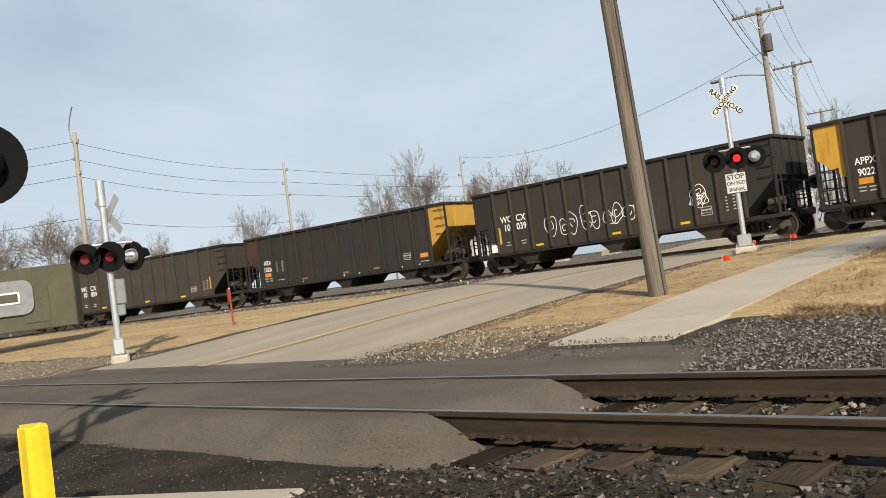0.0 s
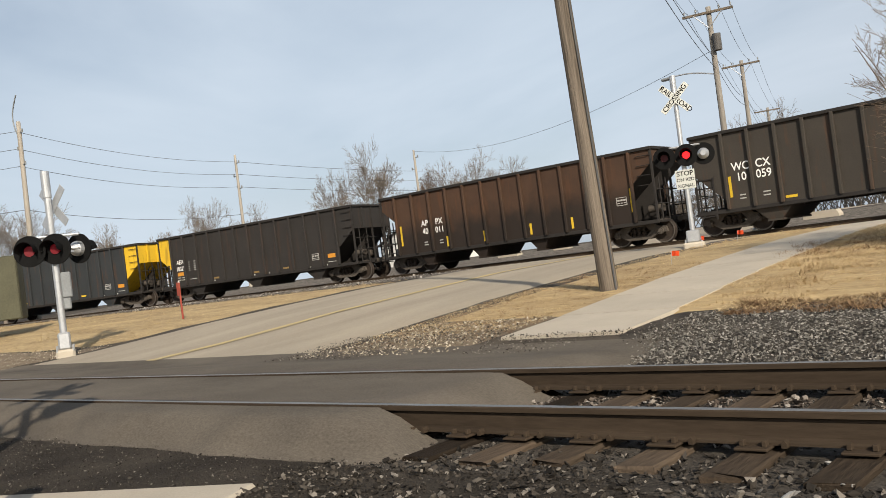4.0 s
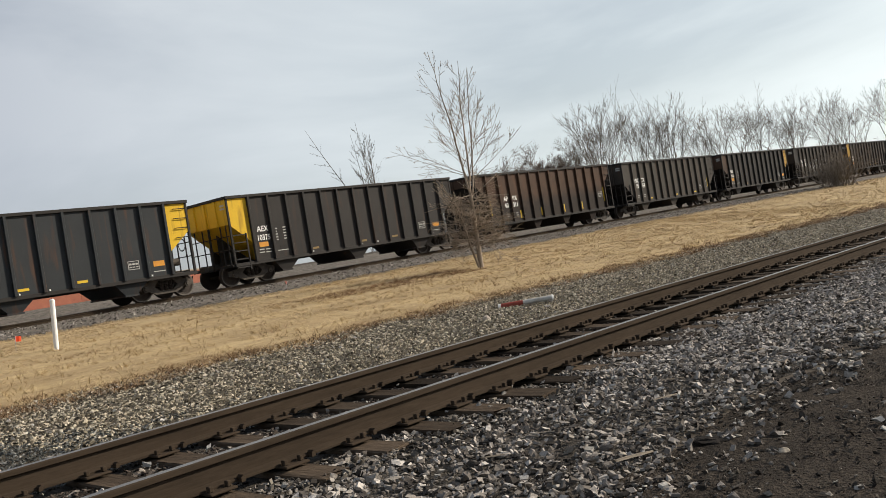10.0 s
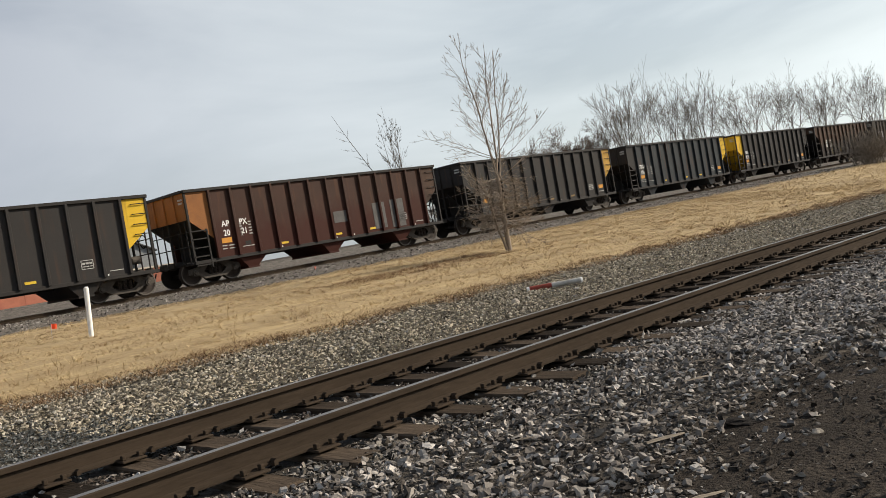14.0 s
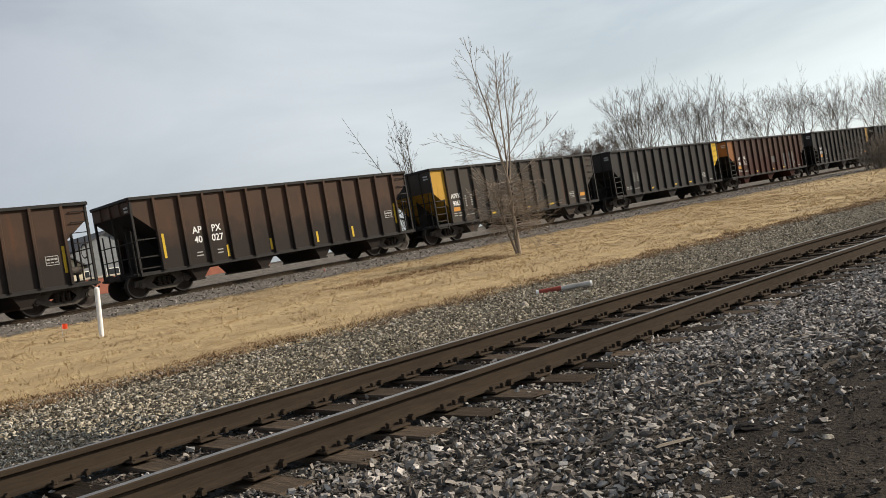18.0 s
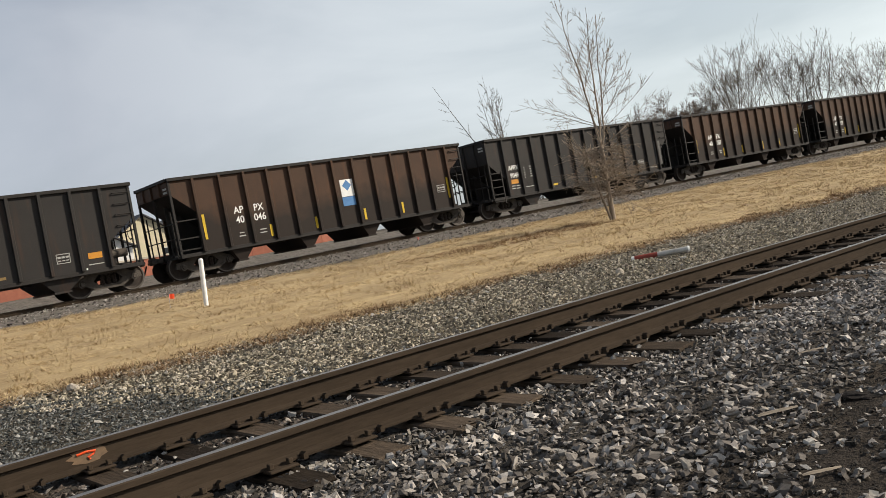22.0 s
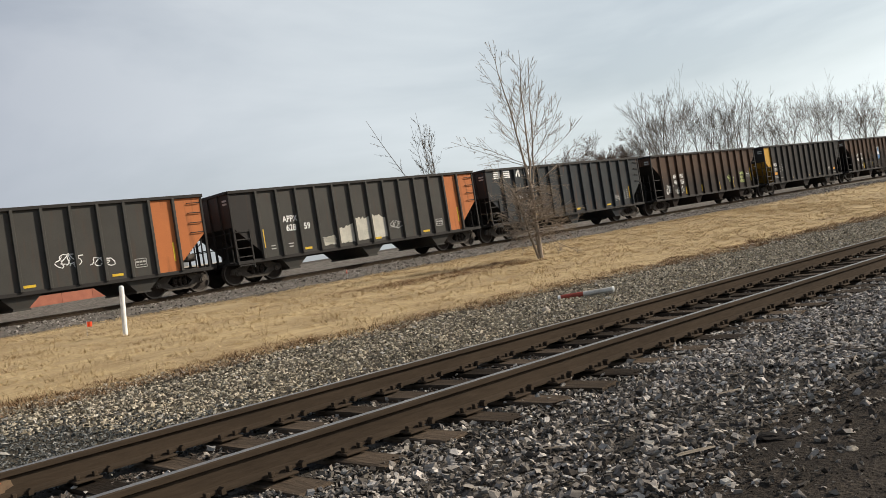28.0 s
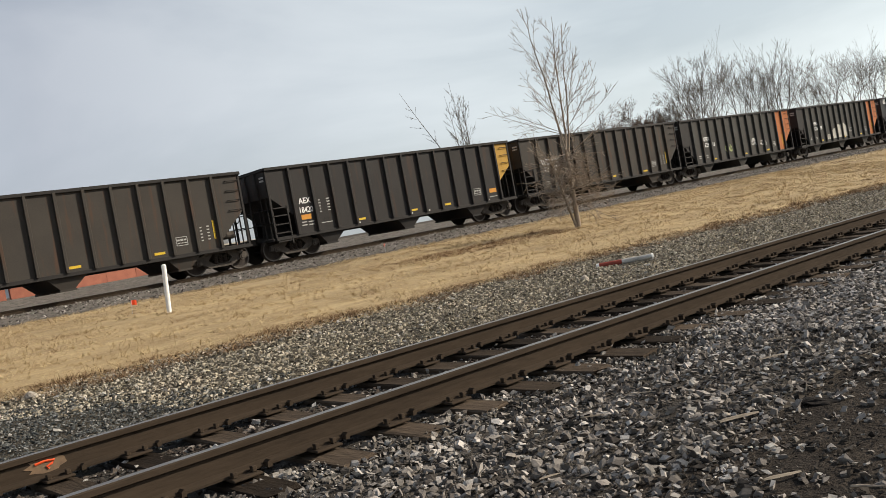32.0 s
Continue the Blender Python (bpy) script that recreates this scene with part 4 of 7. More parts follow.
def build_train():
    h = LB / 2
    for i, spec in enumerate(CARS):
        k = i - 6
        car = hopper_car(spec)
        name, number = spec[0], spec[1]
        kind = spec[5]
        size = {"high": 0.37, "mid": 0.33, "low": 0.4}[kind]
        if "62" in number:
            at, size = 3, 0.36
        elif kind == "high":
            at = 3
        elif kind == "low" or "  " in name:
            at = 2
        else:
            at = 1.57
        top = 2.42 if kind == "low" else 2.27
        for words, zz in ((name, top), (number, top - 0.37)):
            halves = words.split("  ")
            if len(halves) == 2:
                for sgn, w_ in ((-1, halves[0]), (1, halves[1])):
                    lettering(car, w_, bay(kind, at + sgn * 0.42), zz, size)
            elif words:
                lettering(car, words, bay(kind, at) - (0.4 if at == 3 else 0), zz, size)
        if k >= 0:
            small_print(car, kind, k)
            if kind == "high":
                marks = ((1.17, 1.85, 0.1, 0.92), (3.8, 1.32, 0.1, 0.46), (5.85, 1.32, 0.1, 0.46), (8.25, 1.32, 0.1, 0.46), (10.25, 1.32, 0.1, 0.46), (12.9, 1.85, 0.1, 0.92))
            elif kind == "low":
                marks = ((1.12, 1.75, 0.1, 0.74), (3.3, 1.13, 0.4, 0.09), (7.3, 1.13, 0.4, 0.09), (10.45, 1.13, 0.4, 0.09), (12.8, 1.7, 0.07, 0.7))
            else:
                marks = ((4.3, 1.16, 0.38, 0.09), (7.3, 1.16, 0.38, 0.09), (9.4, 1.16, 0.38, 0.09))
                for b_ in (1.52, 12.5) if name == "AEX" or number in ("156", "9063") else (1.52,) if name else ():
                    plaque(car, "stencil", bay(kind, b_), 1.62 if b_ < 2 else 1.45, 0.46, 0.2, M["orange_mark"])
            for b_, zz, w_, hh in marks:
                plaque(car, "reflector", bay(kind, b_), zz, w_, hh, M["faded_mark"] if k in (2, 5, 7, 15) else M["yellow_mark"])
        if k == 1:
            for j in range(9):
                q, hh = 3.35 + 0.47 * j, (0.95, 0.6, 0.85, 0.95, 0.7, 0.55, 0.75, 0.6, 0.9)[j]
                if abs((q + 0.19) % 1 - 0.5) > 0.36:
                    q += 0.12
                bubble(car, -h + TWELFTH * (q + 0.2), 1.28 + hh / 2 + 0.03 * j, 0.52, hh, j, M["white"])
            scrawl(car, -h + TWELFTH * 9.2, -h + TWELFTH * 9.6, 1.5, 2.1, 5, M["white"], 6, 0.03)
            bubble(car, -h + TWELFTH * 9.42, 2.1, 0.55, 0.6, 31, M["white"], 0.03)
        if k == 16:
            lettering(car, "ANIMALS", -h + TWELFTH * 9.95, 1.98, 0.3, M["paint_lime"])
            lettering(car, "ON", -h + TWELFTH * 9.95, 1.7, 0.3, M["paint_lime"])
            lettering(car, "PATROL!", -h + TWELFTH * 9.95, 1.42, 0.3, M["paint_lime"])
            scrawl(car, -h + TWELFTH * 8.15, -h + TWELFTH * 8.8, 1.4, 1.9, 21, M["paint_lime"], 4)
            scrawl(car, -h + TWELFTH * 1.2, -h + TWELFTH * 1.85, 1.1, 1.8, 22, M["white"], 4)
            scrawl(car, -h + TWELFTH * 2.25, -h + TWELFTH * 2.85, 1.05, 1.55, 23, M["white"], 3)
        if k == 18:
            for b0, b1, h0, h1 in ((5.05, 5.95, 0.55, 0.75), (6.08, 6.94, 1.0, 0.95), (7.08, 7.93, 1.1, 0.9), (4.2, 4.85, 0.3, 0.35)):
                bm = bmesh.new()
                rnd = random.Random(int(b0 * 10))
                x0, x1, n = bay(kind, b0), bay(kind, b1), 9
                low = [bm.verts.new((x0 + (x1 - x0) * i / n, 0, SILL + 0.12 + rnd.uniform(0, 0.06))) for i in range(n + 1)]
                high = [bm.verts.new((x0 + (x1 - x0) * i / n, 0, SILL + 0.2 + (h0 + (h1 - h0) * i / n) * rnd.uniform(0.88, 1.05))) for i in range(n + 1)]
                for i in range(n):
                    bm.faces.new((low[i], low[i + 1], high[i + 1], high[i]))
                part("whitewash_patch", bm, M["whitewash"], car, "patch of old white overpaint").matrix_basis = pose(0, -HW - 0.006, 0)
            scrawl(car, bay(kind, 8.1), bay(kind, 8.9), 1.35, 1.75, 41, M["stencil"], 4, 0.03)
            scrawl(car, bay(kind, 4.1), bay(kind, 4.8), 1.15, 1.4, 42, M["stencil"], 4, 0.025)
        if k == 19:
            scrawl(car, -h + TWELFTH * 4.2, -h + TWELFTH * 4.9, 1.3, 1.8, 31, M["paint_lime"], 4)
            scrawl(car, -h + TWELFTH * 7.1, -h + TWELFTH * 7.8, 1.5, 2.0, 32, M["white"], 4)
            scrawl(car, -h + TWELFTH * 8.2, -h + TWELFTH * 8.7, 1.4, 1.75, 33, M["white"], 3)
        if spec[4] == "orange":
            bm = bmesh.new()
            box(bm, bay(kind, 12) + 0.05, -HW - 0.006, SILL, bay(kind, 13) - 0.05, -HW, TOP - 0.1)
            part("painted_bay", bm, BODY["orange"], car, "orange painted side panel")
        if k == 17:
            # a striped emblem and two block shapes, high up
            for q in (0.75, 1.4):
                for j in range(4):
                    plaque(car, "emblem_bar", -h + TWELFTH * q, 3.28 + 0.1 * j, 0.5, 0.065, M["white"])
            for q in (2.12, 2.82):
                for dx in (-0.17, 0.17):
                    plaque(car, "emblem_bar", -h + TWELFTH * q + dx, 3.43, 0.1, 0.36, M["white"])
                plaque(car, "emblem_bar", -h + TWELFTH * q, 3.43, 0.1, 0.46, M["white"], "", 35 if q < 2.5 else -35)
            lettering(car, "148", -h + TWELFTH * 2.1, 2.2, 0.34)
            lettering(car, "819", -h + TWELFTH * 2.75, 2.2, 0.34)
        if k == 14:
            plaque(car, "notice_board", -h + TWELFTH * 6.5, 2.5, 0.62, 0.7, M["white"], "white notice panel")
            plaque(car, "notice_board", -h + TWELFTH * 6.5, 1.95, 0.62, 0.36, M["notice_blue"], "blue lower notice panel")
            bm = bmesh.new()
            prism(bm, [(0, -0.22), (0.22, 0), (0, 0.22), (-0.22, 0)], -0.006, 0)
            part("emblem", bm, M["notice_blue"], car).matrix_basis = pose(-h + TWELFTH * 6.5, -HW - 0.013, 2.52)
        if k == 8:
            for q, zz, w_, hh in ((6.5, 1.9, 0.8, 0.5), (8.5, 1.7, 0.75, 1.2), (9.5, 1.7, 0.85, 1.3)):
                plaque(car, "repair_patch", -h + TWELFTH * q, zz, w_, hh, M["hatch_dark"], "grey overpainted patch")
        if k == 13:
            plaque(car, "repair_patch", -h + TWELFTH * 11.2, 1.9, 0.5, 1.3, M["hatch_dark"], "grey overpainted patch")
        if k >= 0:
            for j in range(2):
                bm = bmesh.new()
                box(bm, -h - 0.02, -1.42, TOP - 0.36 - 0.13 * j, -h - 0.012, -1.1, TOP - 0.29 - 0.13 * j)
                part("end_stencil", bm, M["stencil"], car)
        TRAIN.append((car, k))


build_train()


def car_pose(s):
    a, _ = far_point(s - 5.4)
    b, _ = far_point(s + 5.4)
    c, d = (a + b) / 2, b - a
    return Matrix.Translation(c) @ pose(0, 0, 0, 0, -math.degrees(math.atan2(d.z, d.xy.length)), math.degrees(math.atan2(d.y, d.x)))


def jog(t):
    """A slight surge of the train."""
    return 0.6 * smooth01(t, 6.2, 7.0) * (1 - smooth01(t, 8.0, 9.0))


def motions():
    """The train rolls by at a nearly steady pace."""
    for car, k in TRAIN:
        back = PITCH * k if k < 17 else PITCH * 16 + sum(PITCHES.get(j, 14.6) for j in range(17, k + 1))
        rows = []
        for i in range(65):
            t = i * 0.5
            s = START + SPEED * t - back + AHEAD.get(k, 0.3) + jog(t) + LB / 2
            rows.append((t, car_pose(s)))
        walk(car, rows)


# ---- crossing signals ----
M["red_lit"] = glow("red_lit", (0.95, 0.02, 0.025), 1.6)
M["red_soft"] = glow("red_soft", (0.12, 0.002, 0.006), 0.42)
M["red_dim"] = glow("red_dim", (0.07, 0.006, 0.008), 0.03)
M["sign_face"] = mat("sign_face", (0.6, 0.61, 0.57), (0.48, 0.49, 0.45), 0.6, 4, 30, 0.05)
M["hatch_grey"] = mat("hatch_grey", (0.24, 0.25, 0.255), (0.16, 0.17, 0.175), 0.5, 3, 30, 0.1)
M["olive"] = mat("olive", (0.1, 0.098, 0.06), (0.055, 0.053, 0.034), 0.75, 0.9, 14, 0.15, contrast=0.3, third=(0.15, 0.085, 0.04))
M["safety_yellow"] = mat("safety_yellow", (0.8, 0.6, 0.02), (0.62, 0.45, 0.02), 0.55, 3, 30, 0.1)
M["flag_orange"] = mat("flag_orange", (0.9, 0.12, 0.03), (0.7, 0.08, 0.02), 0.6, 5, 30, 0.0)
M["marker_red"] = mat("marker_red", (0.36, 0.07, 0.045), (0.2, 0.045, 0.03), 0.7, 5, 30, 0.1)
M["brick"] = mat("brick", (0.42, 0.16, 0.1), (0.3, 0.11, 0.075), 0.9, 3, 30, 0.3, rand=0.18)
M["siding"] = mat("siding", (0.62, 0.55, 0.38), (0.52, 0.46, 0.32), 0.8, 2, 30, 0.1)
M["white_siding"] = mat("white_siding", (0.75, 0.74, 0.7), (0.62, 0.61, 0.58), 0.8, 2, 30, 0.1)
M["shingle"] = mat("shingle", (0.1, 0.1, 0.105), (0.06, 0.06, 0.065), 0.9, 2, 20, 0.3)
M["pane"] = mat("pane", (0.03, 0.035, 0.04), (0.02, 0.022, 0.025), 0.1, 2, 20, 0.0, spec=0.6)
M["wire"] = mat("wire", (0.09, 0.09, 0.09), (0.06, 0.06, 0.06), 0.6, 2, 20, 0.0)
M["red_leaf"] = mat("red_leaf", (0.2, 0.145, 0.11), (0.12, 0.09, 0.07), 0.95, 2, 20, 0.0, island=0.3)


def disc(bm, r, y0, y1, n=24):
    tube(bm, (0, y0, 0), (0, y1, 0), r, r, n)


def lamp_head(parent, m, lit, back="galv"):
    """A signal lamp: black round background, hood, lens and housing; it faces -y of m."""
    bm = bmesh.new()
    disc(bm, 0.29, -0.012, 0.012, 32)
    bg = part("background", bm, M["black"], parent)
    bg.matrix_basis = m
    bm = bmesh.new()
    disc(bm, 0.095, -0.03, -0.013)
    part("lens", bm, M["red_soft"] if lit is None else M["red_lit"] if lit else M["red_dim"], bg)
    bm = bmesh.new()
    rings = []
    for y, r in ((-0.012, 0.15), (-0.3, 0.165)):
        rings.append([bm.verts.new((r * math.cos(a), y if i not in (0, 12) else -0.02, r * math.sin(a))) for i in range(13) for a in [math.radians(-25 + 230 * i / 12)]])
    for i in range(12):
        bm.faces.new((rings[0][i], rings[0][i + 1], rings[1][i + 1], rings[1][i]))
    part("hood", bm, M["black"], bg)
    bm = bmesh.new()
    tube(bm, (0, 0.012, 0), (0, 0.1, 0), 0.15, 0.14, 20)
    tube(bm, (0, 0.1, 0), (0, 0.19, 0), 0.14, 0.07, 20)
    part("housing", bm, M[back], bg, "silver-painted round lamp housing")
    return bg


def crossing_signal(x, y, face, lamps, cross_z, lamp_z, top_z, cross_face, sign, label, cross=True, back="galv", size=1.0, blade="white", foot=0.27, box_w=0.17):
    z = ground_z(x, y)
    sig = tagged(new("crossing_signal"), label, "railway signal", "signals of the crossing")
    sig.matrix_basis = pose(x, y, z, 0, 0, face) @ Matrix.Scale(size, 4)
    bm = bmesh.new()
    box(bm, -foot, -foot, -0.25, foot, foot, 0.14, 0.04)
    part("foundation", bm, M["concrete"], sig, "rounded concrete footing")
    bm = bmesh.new()
    box(bm, -box_w, -box_w, 0.14, box_w, box_w, 0.46, 0.03)
    for i in (-1, 1):
        for j in (-1, 1):
            tube(bm, (i * (box_w + 0.03), j * (box_w + 0.03), 0.1), (i * (box_w + 0.03), j * (box_w + 0.03), 0.22), 0.018, n=6)
    part("junction_box", bm, M["galv"], sig)
    bm = bmesh.new()
    tube(bm, (0, 0, 0.3), (0, 0, top_z - 0.35), 0.065, 0.062, 16)
    part("mast", bm, M["galv"], sig, "galvanised steel mast")
    bm = bmesh.new()
    tube(bm, (0, 0, top_z - 0.5), (0, 0, top_z), 0.08, 0.08, 16)
    part("mast_cap", bm, M["galv"], sig)
    if cross:
        for lean, words in ((45, "RAIL  ROAD"), (-45, "CROSSING")):
            bm = bmesh.new()
            box(bm, -0.48, -0.012, -0.085, 0.48, 0.0, 0.085, 0.004)
            off = -0.09 if lean > 0 else -0.105
            bl = part("crossbuck_blade", bm, M["sign_face"] if blade == "white" else M[blade], sig, "white blade with black lettering" if blade == "white" else "bare metal back of a blade")
            bl.matrix_basis = pose(0, 0, cross_z, 0, 0, cross_face) @ pose(0, off, 0, 0, lean, 0)
            for word, at in () if blade != "white" else (((words[:4], -0.29), (words[-4:], 0.29)) if lean > 0 else ((words, 0.0),)):
                key = "sign#" + word
                if key not in MESH:
                    MESH[key] = letters(word, 0.178)
                part("lettering", MESH[key], M["black"], bl).matrix_basis = pose(at, -0.014, 0, 90, 0, 0)
    bm = bmesh.new()
    tube(bm, (-0.42, 0, lamp_z + 0.25), (0.46, 0, lamp_z + 0.25), 0.025, n=8)
    tube(bm, (-0.4, 0.05, lamp_z), (0.46, 0.05, lamp_z), 0.035, n=8)
    part("lamp_arm", bm, M["galv"], sig)
    for lx, turn, lit, *ly in lamps:
        lamp_head(sig, pose(lx, ly[0] if ly else 0, lamp_z, 0, 0, turn) @ pose(0, -0.14, 0), lit, back)
    if sign:
        bm = bmesh.new()
        box(bm, -0.245, -0.01, -0.25, 0.245, 0.0, 0.25, 0.004)
        sg = part("sign_plate", bm, M["sign_face"], sig, "white stop on red signal plate")
        sg.matrix_basis = pose(0, -0.075, lamp_z - 0.62)
        for k, w in enumerate(("STOP", "ON RED", "SIGNAL")):
            part("lettering", letters(w, 0.175 if k == 0 else 0.122), M["black"], sg).matrix_basis = pose(0, -0.014, 0.15 - 0.16 * k, 90, 0, 0)
    else:
        bm = bmesh.new()
        box(bm, 0.06, -0.1, 1.1, 0.24, 0.1, 1.58, 0.02)
        box(bm, 0.06, -0.08, 0.88, 0.2, 0.08, 1.1, 0.02)
        part("relay_case", bm, M["hatch_grey"], sig, "grey metal relay case")
    return sig


crossing_signal(-10.2, 21.7, 22, ((-0.46, 0, False), (0.1, 0, True), (0.52, 180, False)), 3.94, 2.42, 4.55, 0, True, "galvanised crossing signal mast with crossbuck and lit red lamp")
crossing_signal(-20.5, 9.65, 62, ((-0.36, -16, None), (0.1, -24, None), (0.34, 138, False, 0.3)), 2.82, 2.02, 3.5, 128, False, "galvanised crossing signal with crossbuck seen edge-on and red lamps", True, "galv", 1.26, "galv", 0.17, 0.11)
crossing_signal(-14.2, 36.4, 21, ((-0.36, 0, True), (0.36, 0, False)), 2.95, 2.2, 3.45, 0, True, "crossing signal beyond the raised track with red lamp")
crossing_signal(-6.34, 1.64, 250, ((-0.5, 0, False), (0.5, 0, False)), 3.5, 2.38, 4.1, 0, False, "near crossing signal with black lamp backgrounds", True, "black")


def bollard():
    ob = tagged(new("bollard"), "yellow painted steel post with a rounded ribbed sleeve", "bollard")
    x, y = -5.5, 2.0
    ob.matrix_basis = pose(x, y, ground_z(x, y), 0, 1.5, 0)
    # a folded sheet: a broad rounded face and a narrow flange with a groove between them
    for nm, pts, top in (("face", [(0.085, 0.05), (0.092, 0.0), (0.085, -0.05), (0.06, -0.075), (-0.015, -0.08), (-0.028, -0.05), (-0.028, 0.05)], 0.665), ("flange", [(-0.036, 0.05), (-0.036, -0.05), (-0.05, -0.078), (-0.08, -0.07), (-0.092, -0.03), (-0.088, 0.05)], 0.65)):
        bm = bmesh.new()
        lo, hi = [[bm.verts.new((px * k, py * k, z)) for px, py in pts] for z, k in ((-0.1, 1), (top - 0.015, 1))]
        tip = [bm.verts.new((px * 0.93, py * 0.93, top + 0.012 * math.sin(i * 2.1))) for i, (px, py) in enumerate(pts)]
        for p, q in ((lo, hi), (hi, tip)):
            for i in range(len(pts)):
                bm.faces.new((p[i], p[(i + 1) % len(pts)], q[(i + 1) % len(pts)], q[i]))
        bm.faces.new(tip)
        part(nm, bm, M["safety_yellow"], ob)
    bm = bmesh.new()
    box(bm, -0.038, -0.045, -0.1, -0.026, 0.045, 0.64)
    part("core", bm, M["steel_dark"], ob)


bollard()


# ---- poles and wires ----
M["grey_wood"] = mat("grey_wood", (0.33, 0.3, 0.26), (0.17, 0.152, 0.13), 0.95, 6, 30, 0.4, stretch=(1, 1, 0.05))
M["pale_wood"] = mat("pale_wood", (0.42, 0.38, 0.325), (0.25, 0.225, 0.19), 0.95, 5, 30, 0.3, stretch=(1, 1, 0.05))


def pole(x, y, top, r0, r1, label, lean=0.0, wood=None):
    z = ground_z(x, y)
    ob = tagged(new("utility_pole"), label, "utility pole", "utility poles")
    ob.matrix_basis = pose(x, y, z, 0, lean, 0)
    bm = bmesh.new()
    n, k = 20, 14
    rings = []
    for j in range(k + 1):
        h = -0.3 + (top - z + 0.3) * j / k
        r = r0 + (r1 - r0) * j / k
        rings.append([bm.verts.new((math.cos(i * math.tau / n) * r * (1 + 0.05 * noise.noise((i * 1.7, h * 0.15, x))), math.sin(i * math.tau / n) * r * (1 + 0.05 * noise.noise((i * 1.7, h * 0.15, x + 9))), h)) for i in range(n)])
    for a, b in zip(rings, rings[1:]):
        for i in range(n):
            bm.faces.new((a[i], a[(i + 1) % n], b[(i + 1) % n], b[i]))
    bm.faces.new(rings[-1])
    part("shaft", bm, wood or M["pole_wood"], ob, smooth=True)
    return ob, top - z


def crossarm(ob, h, turn, half=1.2, pins=(-1.1, -0.55, 0.55, 1.1)):
    bm = bmesh.new()
    box(bm, -half, -0.055, h - 0.06, half, 0.055, h + 0.06, 0.01)
    arm = part("crossarm", bm, M["pole_wood"], ob)
    arm.matrix_basis = pose(0, -0.15, 0, 0, 0, turn)
    bm = bmesh.new()
    for s in (-1, 1):
        tube(bm, (s * half * 0.55, -0.05, h - 0.05), (0, 0, h - 0.75), 0.025, n=6)
    part("brace", bm, M["galv"], arm)
    for p in pins:
        bm = bmesh.new()
        tube(bm, (p, 0, h + 0.06), (p, 0, h + 0.16), 0.02, n=6)
        tube(bm, (p, 0, h + 0.14), (p, 0, h + 0.26), 0.05, 0.035, 8)
        part("insulator", bm, M["hatch_grey"], arm)




def wire(a, b, sag=0.6, r=0.009):
    a, b = Vector(a), Vector(b)
    bm = bmesh.new()
    pipe(bm, [a.lerp(b, i / 16) - Vector((0, 0, 4 * sag * (i / 16) * (1 - i / 16))) for i in range(17)], r, 4)
    ob = part("power_line", bm, M["wire"])
    tagged(ob, "thin dark overhead wire between the poles", "wire", "overhead wires")


